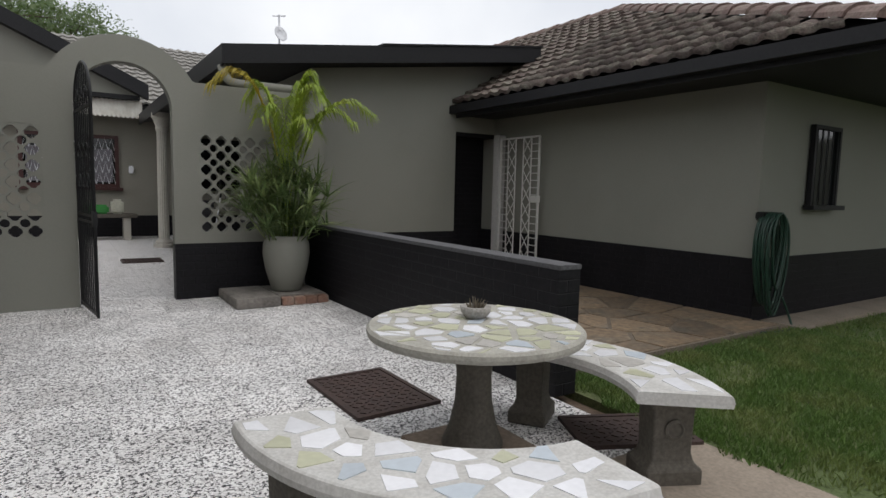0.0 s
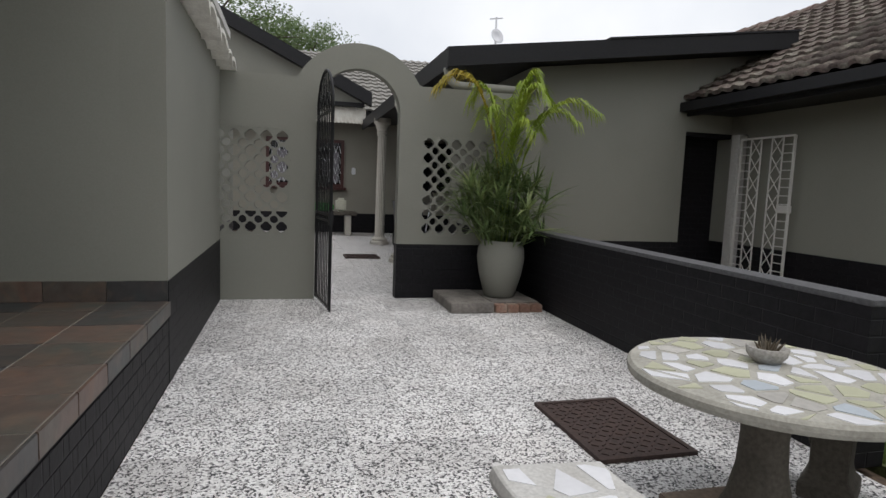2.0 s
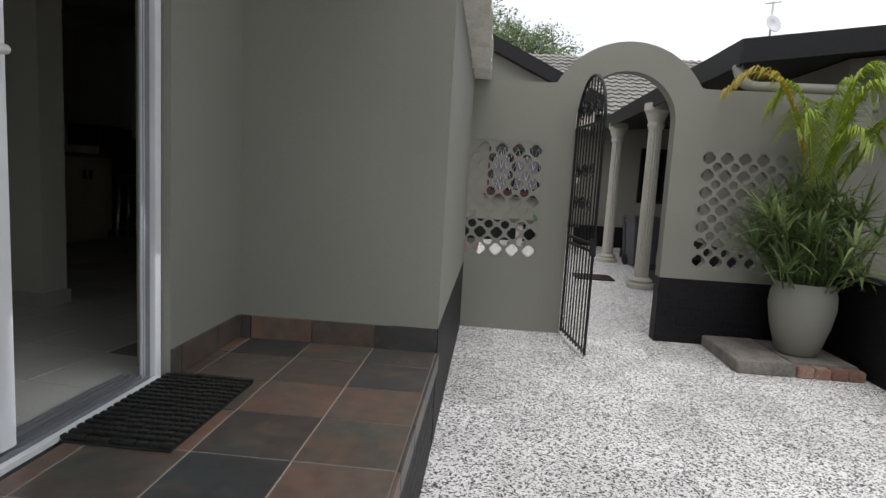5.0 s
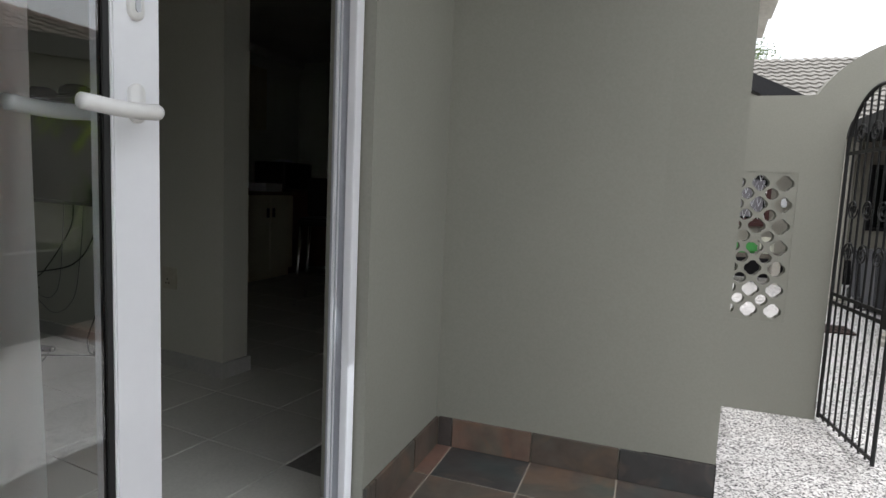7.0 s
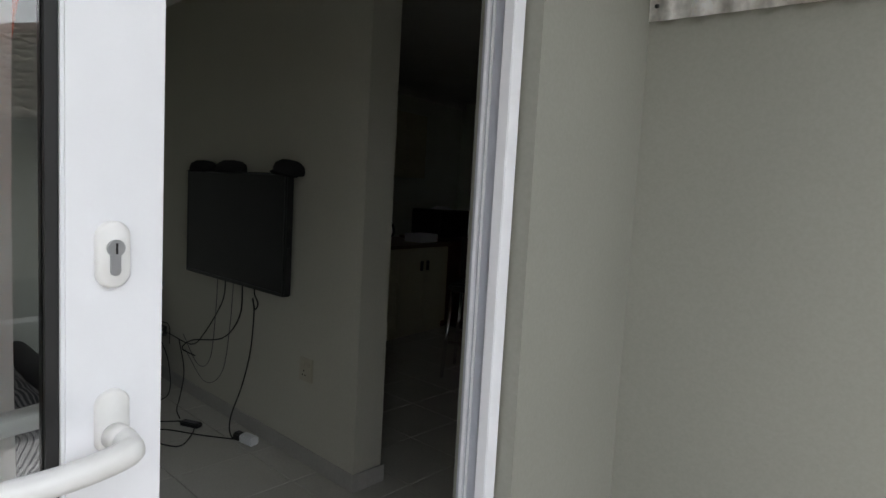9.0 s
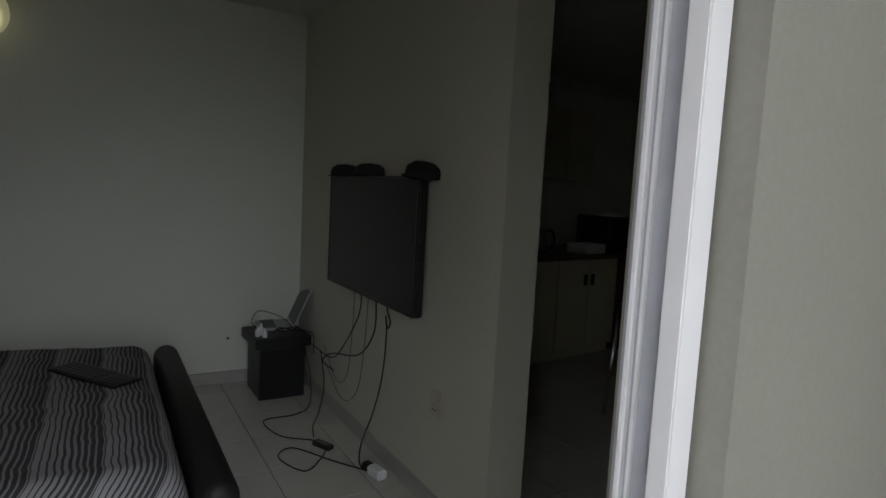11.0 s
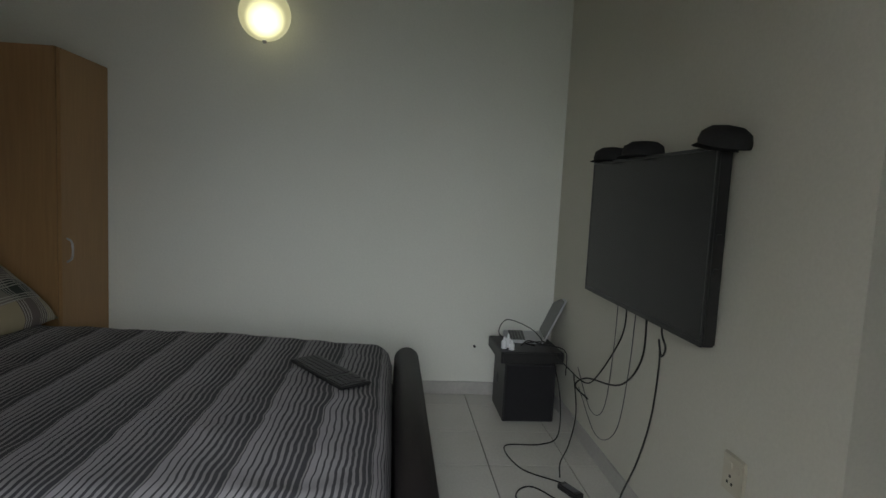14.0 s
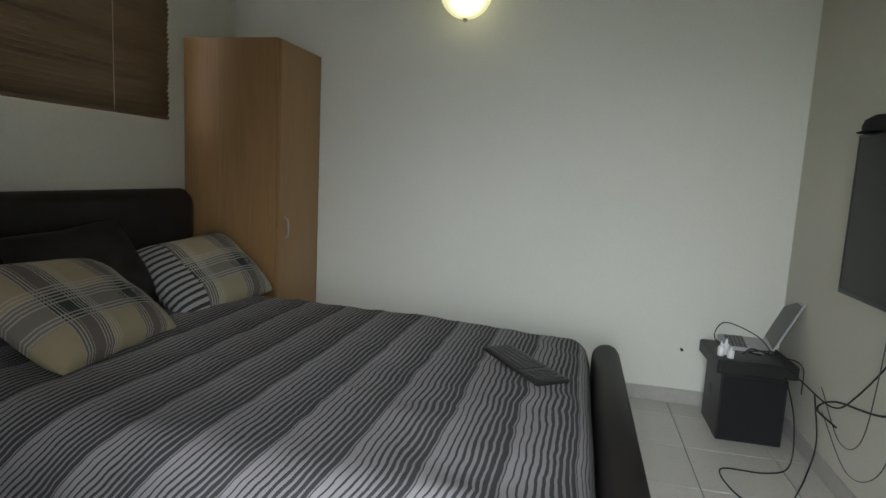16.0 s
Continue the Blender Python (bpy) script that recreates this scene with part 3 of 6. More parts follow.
def voronoi_cells(points, corners, gap, rng):
    """Polygons round points inside a convex outline, shrunk by half the gap."""
    cells = []
    for i, p in enumerate(points):
        poly = [Vector(c) for c in corners]
        for j, q in enumerate(points):
            if i == j or (q - p).length > 1.6:
                continue
            mid, d = (p + q) / 2, (q - p).normalized()
            mid = mid - d * gap / 2
            out = []
            for a, b in zip(poly, poly[1:] + poly[:1]):
                da, db = (a - mid).dot(d), (b - mid).dot(d)
                if da <= 0:
                    out.append(a)
                if (da < 0) != (db < 0) and abs(da - db) > 1e-9:
                    out.append(a + (b - a) * (da / (da - db)))
            poly = out
            if len(poly) < 3:
                break
        cells.append(poly if len(poly) >= 3 else [p, p + Vector((0.01, 0)), p + Vector((0, 0.01))])
    return cells


def slab(poly, z0, z1, wobble=0.0, rng=random):
    bm = bmesh.new()
    c = sum(poly, Vector((0, 0))) / len(poly)
    ring = [(p - c) for p in poly]
    lo = [bm.verts.new((p.x, p.y, z0)) for p in ring]
    hi = [bm.verts.new((p.x * 0.985, p.y * 0.985, z1 + rng.uniform(-wobble, wobble))) for p in ring]
    bm.faces.new(lo[::-1])
    bm.faces.new(hi)
    for i in range(len(ring)):
        j = (i + 1) % len(ring)
        bm.faces.new((lo[i], lo[j], hi[j], hi[i]))
    return bm, c


M_SLATE = material("brown_sandstone", (0.2, 0.145, 0.095), 0.6, vary=0.35, grain=18, stain=4, bump=0.5, stain_color=(0.13, 0.12, 0.10), stain_amount=0.8, random_amount=0.3)
M_PATHBED = material("grey_brown_joint_mortar", (0.17, 0.14, 0.11), 0.9, vary=0.25, grain=60, stain=5, bump=0.4)
path = structure(solid("path", boxes((4.08, 7.155, 4.02, 8.6, -0.05, 0.042)), M_PATHBED), "bed of the crazy-paved stone path", "path")
rng = random.Random(11)
pts = [Vector((4.3 + 0.48 * i + rng.uniform(-0.17, 0.17), 4.2 + 0.48 * j + rng.uniform(-0.17, 0.17))) for i in range(6) for j in range(10)]
for poly in voronoi_cells(pts, [(4.09, 4.03), (7.15, 4.05), (7.15, 8.55), (4.09, 8.55)], 0.03, rng):
    bm, c = slab(poly, 0.02, 0.05, 0.004, rng)
    piece("paving_stone", mesh_of("paving_stone", bm, M_SLATE), path, pose(c.x, c.y, 0))

M_TAN = material("tan_concrete", (0.3, 0.25, 0.2), 0.9, vary=0.15, grain=60, stain=4, bump=0.4, stain_color=(0.2, 0.17, 0.14), stain_amount=0.6)
structure(solid("concrete_apron", boxes((3.45, 4.12, -2, 2.98, -0.05, 0.004), bevel=0.01), M_TAN), "tan concrete apron between paving and lawn", "pavement")
structure(solid("concrete_strip", boxes((7.3, 14, 3.9, 4.31, -0.05, 0.03), bevel=0.01), M_TAN), "pale concrete strip along the house foot", "pavement")


def manhole(x0, x1, y0, y1, yaw=0.0):
    g = base("manhole_cover", pose((x0 + x1) / 2, (y0 + y1) / 2, 0.0, 0, 0, yaw))
    w, h = (x1 - x0) / 2, (y1 - y0) / 2
    part("frame", boxes((-w, w, -h, -h + 0.03, 0, 0.022), (-w, w, h - 0.03, h, 0, 0.022), (-w, -w + 0.03, -h + 0.03, h - 0.03, 0, 0.022), (w - 0.03, w, -h + 0.03, h - 0.03, 0, 0.022)), M_RUST, g)
    part("lid", boxes((-w + 0.034, w - 0.034, -h + 0.034, h - 0.034, 0, 0.017)), M_RUST, g)
    bm = bmesh.new()
    n, k = int(2 * w / 0.05), int(2 * h / 0.05)
    for i in range(n - 1):
        for j in range(k - 1):
            x, y = -w + 0.06 + i * 0.05, -h + 0.06 + j * 0.05
            a = 0.7 if (i + j) % 2 else -0.7
            c, s = math.cos(a), math.sin(a)
            lo = [bm.verts.new((x + c * u - s * v, y + s * u + c * v, z)) for z in (0.017, 0.022) for u, v in ((-0.018, -0.005), (0.018, -0.005), (0.018, 0.005), (-0.018, 0.005))]
            bm.faces.new(lo[4:])
            for q in range(4):
                bm.faces.new((lo[q], lo[(q + 1) % 4], lo[4 + (q + 1) % 4], lo[4 + q]))
    part("tread", bm, M_RUST, g)
    return tagged(g, "rusty brown cast-iron manhole cover set in the paving", "manhole cover", "manhole covers")


manhole(2.68, 3.225, 3.99, 4.75, 1.0)
manhole(2.15, 2.75, 11.6, 12.1)
manhole(3.56, 4.2, 2.95, 3.35, -25)


# ---- garden table and benches ----
SHARDS = [material("white_mosaic", (0.8, 0.8, 0.83), 0.25, vary=0.04, bump=0.05, random_amount=0.1),
          material("cream_mosaic", (0.5, 0.5, 0.36), 0.35, vary=0.06, bump=0.05, random_amount=0.12),
          material("bluish_mosaic", (0.48, 0.53, 0.58), 0.3, vary=0.05, bump=0.05, random_amount=0.1),
          material("grey_stone_mosaic", (0.45, 0.43, 0.4), 0.5, vary=0.12, bump=0.2, random_amount=0.15)]


M_MORTAR = material("pale_mortar", (0.55, 0.54, 0.52), 0.8, vary=0.12, grain=80, stain=7, bump=0.35, stain_color=(0.34, 0.32, 0.29), stain_amount=0.55)
M_TABLETOP = material("beige_mortar", (0.40, 0.385, 0.34), 0.8, vary=0.15, grain=80, stain=7, bump=0.35, stain_color=(0.22, 0.21, 0.18), stain_amount=0.6)


def mosaic(parent, points, corners, keep, z, rng, weights):
    for index, poly in enumerate(voronoi_cells(points, corners, 0.016, rng)):
        c = sum(poly, Vector((0, 0))) / len(poly)
        site = points[index]
        if not keep(site):
            continue
        pulled = []
        for p in poly:
            k = 1.0
            while k > 0.01 and not keep(site + (p - site) * k):
                k *= 0.94
            pulled.append(site + (p - site) * k)
        poly = pulled
        c = sum(poly, Vector((0, 0))) / len(poly)
        shrink = rng.uniform(0.7, 0.99)
        turned = [c + (p - c) * shrink for p in poly]
        bm, c = slab(turned, z - 0.004, z + 0.003, 0.0008, rng)
        piece("mosaic_tile", mesh_of("mosaic_tile", bm, rng.choices(SHARDS, weights)[0]), parent, pose(c.x, c.y, 0))


def garden_table(x, y, h=0.63, r=0.525):
    g = base("garden_table", pose(x, y, 0))
    top = part("tabletop", lathe([(0, h - 0.055), (r - 0.03, h - 0.055), (r - 0.005, h - 0.045), (r, h - 0.03), (r, h - 0.012), (r - 0.012, h), (0, h)], 56), M_TABLETOP, g)
    rng = random.Random(5)
    pts = [Vector((0.125 * i + rng.uniform(-0.05, 0.05) + (0.06 if j % 2 else 0), 0.115 * j + rng.uniform(-0.045, 0.045))) for i in range(-4, 5) for j in range(-4, 5)]
    mosaic(top, pts, [(-0.7, -0.7), (0.7, -0.7), (0.7, 0.7), (-0.7, 0.7)], lambda p: p.length < r - 0.012, h, rng, (5, 3, 1.2, 1.2))
    part("pedestal", lathe([(0, 0.03), (0.15, 0.03), (0.15, 0.05), (0.12, 0.12), (0.092, 0.25), (0.085, 0.38), (0.10, 0.52), (0.12, h - 0.055), (0, h - 0.055)], 32), M_DARKCONC, g, "dark mottled concrete pedestal", True)
    part("base_slab", boxes((-0.26, 0.26, -0.26, 0.26, 0, 0.03), bevel=0.006), material("tan_base", (0.22, 0.17, 0.13), 0.9, vary=0.2, stain=6), g)
    return tagged(g, "round concrete garden table with broken-tile mosaic top", "table")


garden_table(3.03, 3.40)


def curved_bench(x, y, ri, ro, a0, a1, seed, h=0.45):
    g = base("garden_bench", pose(x, y, 0))
    n = 28
    bm = bmesh.new()
    rows = []
    for i in range(n + 1):
        a = radians(a0 + (a1 - a0) * i / n)
        c, s = math.cos(a), math.sin(a)
        prof = [(ri, h - 0.055), (ri - 0.006, h - 0.03), (ri + 0.004, h - 0.004), (ri + 0.012, h), (ro - 0.012, h), (ro - 0.004, h - 0.004), (ro + 0.006, h - 0.03), (ro, h - 0.055)]
        rows.append([bm.verts.new((r * c, r * s, z)) for r, z in prof])
    for a, b in zip(rows, rows[1:]):
        for k in range(8):
            bm.faces.new((a[k], a[(k + 1) % 8], b[(k + 1) % 8], b[k]))
    bm.faces.new(rows[0])
    bm.faces.new(rows[-1][::-1])
    seat = part("seat", bm, M_MORTAR, g, "pale mortared seat")
    rng = random.Random(seed)
    pts, lim = [], (radians(a0 + 3), radians(a1 - 3))
    m = int((ro - ri) / 0.115)
    for i in range(m):
        rad = ri + (i + 0.5) * (ro - ri) / m
        k = int((lim[1] - lim[0]) * rad / 0.15)
        for j in range(k):
            a = lim[0] + (j + 0.5 + rng.uniform(-0.3, 0.3)) * (lim[1] - lim[0]) / k
            rr = rad + rng.uniform(-0.03, 0.03)
            pts.append(Vector((rr * math.cos(a), rr * math.sin(a))))

    def keep(p):
        a = math.atan2(p.y, p.x) % (2 * math.pi)
        if a0 < 0 and a > math.pi:
            a -= 2 * math.pi
        return ri + 0.012 < p.length < ro - 0.012 and radians(a0) + 0.015 < a < radians(a1) - 0.015

    mosaic(seat, pts, [(-1.3, -1.3), (1.3, -1.3), (1.3, 1.3), (-1.3, 1.3)], keep, h, rng, (6, 1.3, 1, 0.7))
    rm = (ri + ro) / 2
    for a in (a0 + 13, a1 - 13):
        m = pose(0, 0, 0, 0, 0, a) @ pose(rm, 0, 0)
        bm = bmesh.new()
        rows = []
        for hw, z in ((0.13, 0.0), (0.13, 0.07), (0.10, 0.10), (0.09, 0.14), (0.095, 0.34), (0.12, h - 0.055)):
            rows.append([bm.verts.new(m @ Vector((sx * hw, sy * hw * 0.8, z))) for sx, sy in ((-1, -1), (1, -1), (1, 1), (-1, 1))])
        for p, q in zip(rows, rows[1:]):
            for k in range(4):
                bm.faces.new((p[k], p[(k + 1) % 4], q[(k + 1) % 4], q[k]))
        bm.faces.new(rows[0][::-1])
        bm.faces.new(rows[-1])
        bmesh.ops.bevel(bm, geom=bm.edges[:], offset=0.006, segments=1, affect="EDGES")
        part("leg", bm, M_DARKCONC, g, "dark mottled concrete leg")
        end = -1 if a == a0 + 13 else 1
        part("round_boss", lathe([(0, 0.0), (0.046, 0.0), (0.046, 0.008), (0.036, 0.012), (0.03, 0.004), (0, 0.006)], 20), M_DARKCONC, g, "dark round boss").matrix_basis = m @ pose(0, end * 0.078, 0.25, 90 if end < 0 else -90, 0, 0)
    return tagged(g, "curved concrete garden bench with broken-tile mosaic seat", "bench", "benches round the garden table")


curved_bench(2.82, 3.12, 0.62, 0.98, 175, 267, 21)
curved_bench(2.88, 3.10, 0.63, 1.02, -39, 47, 22)

# small potted succulent on the table
pot = base("potted_succulent", pose(3.11, 3.51, 0.633))
part("bowl", lathe([(0, 0), (0.05, 0), (0.075, 0.03), (0.08, 0.06), (0.07, 0.062), (0.065, 0.045), (0, 0.04)], 24), M_CONCRETE, pot, smooth=True)
succ = material("dull_succulent", (0.09, 0.07, 0.045), 0.6, vary=0.3)
rng = random.Random(2)
for k in range(16):
    a, tilt, ln = rng.uniform(0, 6.28), rng.uniform(0.05, 0.7), rng.uniform(0.04, 0.085)
    b0 = Vector((0.035 * rng.random() * math.cos(a), 0.035 * rng.random() * math.sin(a), 0.04))
    d = Vector((math.cos(a) * math.sin(tilt), math.sin(a) * math.sin(tilt), math.cos(tilt)))
    part("fleshy_leaf", tube(bmesh.new(), [b0, b0 + d * ln * 0.5, b0 + d * ln], lambda u: 0.010 * (1.05 - u), 5), succ, pot)
tagged(pot, "brown spiky succulent in a small stone bowl", "potted plant")

# ---- potted palm on its plinth ----
M_BRICKY = material("worn_brick", (0.26, 0.15, 0.11), 0.9, vary=0.2, stain=8, bump=0.5, stain_color=(0.3, 0.27, 0.23), stain_amount=0.7, random_amount=0.2)
M_DARKSLAB = material("grey_slab", (0.24, 0.22, 0.2), 0.9, vary=0.2, stain=6, bump=0.5, stain_color=(0.1, 0.09, 0.08), stain_amount=0.8)
plinth = base("plinth", pose(2.84, 7.25, 0))
part("slab", boxes((0.0, 0.46, 0.0, 0.83, 0, 0.10), bevel=0.008), M_DARKSLAB, plinth)
part("slab", boxes((0.47, 1.0, 0.10, 0.83, 0, 0.095), bevel=0.008), M_DARKSLAB, plinth)
for i in range(4):
    part("brick", boxes((0.475 + 0.132 * i, 0.6 + 0.132 * i, -0.01, 0.095, 0, 0.085), bevel=0.008), M_BRICKY, plinth)
tagged(plinth, "low plinth of concrete slabs edged with worn bricks", "plinth")

PPX, PPY, PPZ = 3.50, 7.68, 0.10
planter = base("planter", pose(PPX, PPY, PPZ))
part("pot", lathe([(0, 0), (0.15, 0), (0.17, 0.02), (0.235, 0.25), (0.262, 0.42), (0.255, 0.53), (0.225, 0.6), (0.235, 0.62), (0.215, 0.625), (0.2, 0.58), (0, 0.57)], 40), M_WALL, planter, smooth=True)
part("potting_soil", lathe([(0, 0.575), (0.2, 0.578), (0, 0.59)], 24), M_SOIL, planter)
tagged(planter, "tall grey-green glazed planter on the plinth", "planter")


def leaf_material(name, color, tip):
    m = material(name, color, 0.45, vary=0.25, grain=30, stain=3, bump=0.1, stain_color=tip, stain_amount=0.9)
    n, l, b = nodes_of(m)
    b.inputs["Subsurface Weight"].default_value = 0.0
    tr = n.new("ShaderNodeBsdfTranslucent")
    mix = n.new("ShaderNodeMixShader")
    mix.inputs[0].default_value = 0.3
    l.new(b.inputs["Base Color"].links[0].from_socket, tr.inputs["Color"])
    l.new(b.outputs[0], mix.inputs[1])
    l.new(tr.outputs[0], mix.inputs[2])
    l.new(mix.outputs[0], n["Material Output"].inputs["Surface"])
    return m


M_STRAP = leaf_material("dark_strap_leaf", (0.115, 0.175, 0.06), (0.33, 0.37, 0.15))
M_FROND = leaf_material("palm_frond_leaf", (0.26, 0.36, 0.04), (0.42, 0.46, 0.07))
M_YELLOW = leaf_material("yellowing_frond", (0.4, 0.3, 0.03), (0.25, 0.3, 0.05))


def blade(bm, points, width):
    """A folded leaf along points."""
    pts = [Vector(p) for p in points]
    rows = []
    for i, p in enumerate(pts):
        u = i / (len(pts) - 1)
        d = (pts[min(i + 1, len(pts) - 1)] - pts[max(i - 1, 0)]).normalized()
        side = d.cross(Vector((0, 0, 1)))
        side = side.normalized() if side.length > 1e-4 else Vector((1, 0, 0))
        w = width * (0.35 + 0.65 * math.sin(math.pi * min(1, u * 0.9 + 0.25))) * (1 - u ** 4) + 0.0004
        up = side.cross(d).normalized()
        rows.append([bm.verts.new(p - side * w + up * w * 0.35), bm.verts.new(p), bm.verts.new(p + side * w + up * w * 0.35)])
    for a, b in zip(rows, rows[1:]):
        bm.faces.new((a[0], a[1], b[1], b[0]))
        bm.faces.new((a[1], a[2], b[2], b[1]))


def potted_palm():
    g = base("potted_palm", pose(PPX, PPY, PPZ + 0.59))
    rng = random.Random(8)
    for c in range(70):
        bm = bmesh.new()
        a = rng.uniform(0, 2 * math.pi)
        rad = rng.uniform(0, 0.5)
        hub = Vector((rad * math.cos(a), rad * math.sin(a), rng.uniform(0.02, 0.92) * (1 - 0.8 * rad)))
        tube(bm, [(hub.x * 0.5, hub.y * 0.5, -0.02), (hub.x * 0.8, hub.y * 0.8, hub.z * 0.6), hub], 0.007, 5)
        for k in range(13):
            a = rng.uniform(0, 2 * math.pi)
            ln, lift = rng.uniform(0.28, 0.52), rng.uniform(0.0, 1.4)
            d = Vector((math.cos(a), math.sin(a), 0))
            droop = rng.uniform(0.2, 0.9)
            pts = [hub + d * ln * (math.cos(lift) * 0.9 + 0.15) * u + Vector((0, 0, ln * (math.sin(lift) * u - droop * 0.45 * u * u))) for u in (0, 0.2, 0.4, 0.6, 0.8, 1.0)]
            blade(bm, pts, rng.uniform(0.009, 0.016))
        part("strap_leaves", bm, M_STRAP, g)
    # arching fronds: lean, height, reach
    fronds = ((162, 0.0, 1.84, 0.78, M_YELLOW), (150, 0.0, 1.72, 0.42, M_FROND), (342, 0.0, 1.86, 0.36, M_FROND), (10, 0.0, 1.78, 0.3, M_FROND), (345, 0.05, 1.58, 0.92, M_FROND), (338, 0.0, 1.46, 0.74, M_FROND), (30, 0.0, 1.6, 0.4, M_FROND), (300, 0.0, 1.32, 0.4, M_FROND), (200, 0.0, 1.45, 0.35, M_FROND), (80, 0.0, 1.62, 0.4, M_FROND), (320, 0.0, 1.7, 0.45, M_FROND))
    for az, off, hgt, reach, mat in fronds:
        d = Vector((math.cos(radians(az)), math.sin(radians(az)), 0))
        line = spline([d * off, d * (off + reach * 0.12) + Vector((0, 0, hgt * 0.5)), d * (off + reach * 0.4) + Vector((0, 0, hgt * 0.88)), d * (off + reach * 0.72) + Vector((0, 0, hgt * 0.98)), d * (off + reach) + Vector((0, 0, hgt * 0.9))], 9)
        bm = tube(bmesh.new(), line, lambda u: 0.008 * (1.1 - u), 5)
        fr = part("frond_stem", bm, mat, g)
        bm = bmesh.new()
        n = len(line)
        for i in range(int(n * 0.3), n):
            p = line[i]
            t = (line[min(i + 1, n - 1)] - line[i - 1]).normalized()
            side = t.cross(Vector((0, 0, 1))).normalized()
            u = (i - n * 0.3) / (n * 0.7)
            for rep in (0.0, 0.5):
                q = p - t * rep * 0.05
                for s in (-1, 1):
                    ln = 0.34 * (1 - 0.55 * u) * rng.uniform(0.85, 1.1)
                    dd = (side * s * rng.uniform(0.8, 1.1) + t * rng.uniform(0.45, 0.75) + Vector((0, 0, rng.uniform(0.05, 0.3)))).normalized()
                    blade(bm, [q, q + dd * ln * 0.5 + Vector((0, 0, 0.01)), q + dd * ln - Vector((0, 0, rng.uniform(0.06, 0.15)))], 0.0065)
        part("frond_blade", bm, mat, fr)
    return tagged(g, "green potted palm with strappy leaves and yellowing frond", "plant")


potted_palm()


# ---- yard beyond the gate ----
M_BEIGE = material("beige_house_paint", (0.28, 0.265, 0.225), 0.85, vary=0.06, stain=1.2)
far = base("back_building", pose(0, 17, 0))
part("front_wall", boxes((-4, 8, 0, 0.25, 0.5, 3.1)), M_BEIGE, far)
part("black_dado", boxes((-4, 8, -0.004, 0.25, 0, 0.5)), M_BLACK, far)
bm = bmesh.new()
v = [bm.verts.new(p) for p in ((-4, -0.5, 3.05), (8, -0.5, 3.05), (8, 3.2, 5.1), (-4, 3.2, 5.1), (-4, 3.2, 4.9), (8, 3.2, 4.9), (8, -0.5, 2.85), (-4, -0.5, 2.85))]
for f in ((0, 1, 2, 3), (4, 5, 6, 7), (0, 7, 6, 1), (3, 2, 5, 4)):
    bm.faces.new([v[i] for i in f])
roof = part("roof", bm, M_FASCIA, far)
tm, tf = [], []
sl = math.atan2(2.05, 3.7)
for r in range(16):
    for k in range(55):
        m = pose(-4 + 0.22 * k, -0.53 + 0.27 * r * math.cos(sl), 3.07 + 0.27 * r * math.sin(sl), math.degrees(sl)) @ pose(0, 0, random.uniform(-0.004, 0.004), 0, random.uniform(-1, 1), 0)
        o = len(tm)
        tm += [m @ q.co for q in TILE.vertices]
        tf += [[i + o for i in p.vertices] for p in TILE.polygons]
me = bpy.data.meshes.new("far_roof_tiles")
me.from_pydata(tm, [], tf)
M_GREYTILE = material("grey_far_tile", (0.26, 0.25, 0.23), 0.9, vary=0.3, stain=2, stain_color=(0.16, 0.15, 0.14), stain_amount=0.6)
me.materials.append(M_GREYTILE)
ob = new("far_roof_tiles", me)
ob.parent, ob["kind"] = roof, "stuff"
part("gutter", boxes((-4, 8, -0.6, -0.5, 2.86, 3.0)), M_FASCIA, far, "black painted gutter")
M_REDFRAME = material("dark_red_frame", (0.06, 0.018, 0.016), 0.5)
wn_ = part("window", boxes((0.55, 2.61, -0.12, -0.005, 1.09, 1.16), bevel=0.008), M_REDFRAME, far, "dark red framed window")
for bx in ((0.62, 0.70, -0.06, -0.005, 1.161, 2.36), (1.18, 1.24, -0.06, -0.005, 1.24, 2.28), (1.88, 1.94, -0.06, -0.005, 1.24, 2.28), (2.46, 2.54, -0.06, -0.005, 1.161, 2.36), (0.70, 2.46, -0.06, -0.005, 2.28, 2.36), (0.70, 2.46, -0.06, -0.005, 1.161, 1.24)):
    part("frame_bar", boxes(bx), M_REDFRAME, wn_)
M_CURTAIN = material("pale_lace_curtain", (0.2, 0.19, 0.21), 0.9, vary=0.2, grain=60, stain=8, stain_amount=0.6)
for x0, x1 in ((0.70, 1.18), (1.24, 1.88), (1.94, 2.46)):
    part("pane", boxes((x0, x1, -0.03, -0.01, 1.24, 2.28)), M_DARKGLASS, wn_)
    part("lace_curtain", boxes((x0 + 0.05, x1 - 0.05, -0.0335, -0.0305, 1.28, 2.05)), M_CURTAIN, wn_)
    bars = bmesh.new()
    for i in range(4):
        c0, c1 = x0 + (x1 - x0) * i / 4, x0 + (x1 - x0) * (i + 1) / 4
        for j in range(4):
            z0, z1 = 1.24 + 0.26 * j, 1.50 + 0.26 * j
            tube(bars, [(c0, -0.045, z0), ((c0 + c1) / 2, -0.045, z1), (c1, -0.045, z0)], 0.007, 4)
    part("grille", bars, M_UPVC, wn_, "white lattice burglar grille")
wv_ = part("window", boxes((4.31, 5.40, -0.06, -0.005, 1.12, 1.19)), M_FASCIA, far, "black framed window under the colonnade")
for bx in ((4.24, 4.31, -0.06, -0.005, 1.12, 2.42), (4.80, 4.86, -0.06, -0.005, 1.19, 2.35), (5.40, 5.47, -0.06, -0.005, 1.12, 2.42), (4.31, 5.40, -0.06, -0.005, 2.35, 2.42)):
    part("frame_bar", boxes(bx), M_FASCIA, wv_)
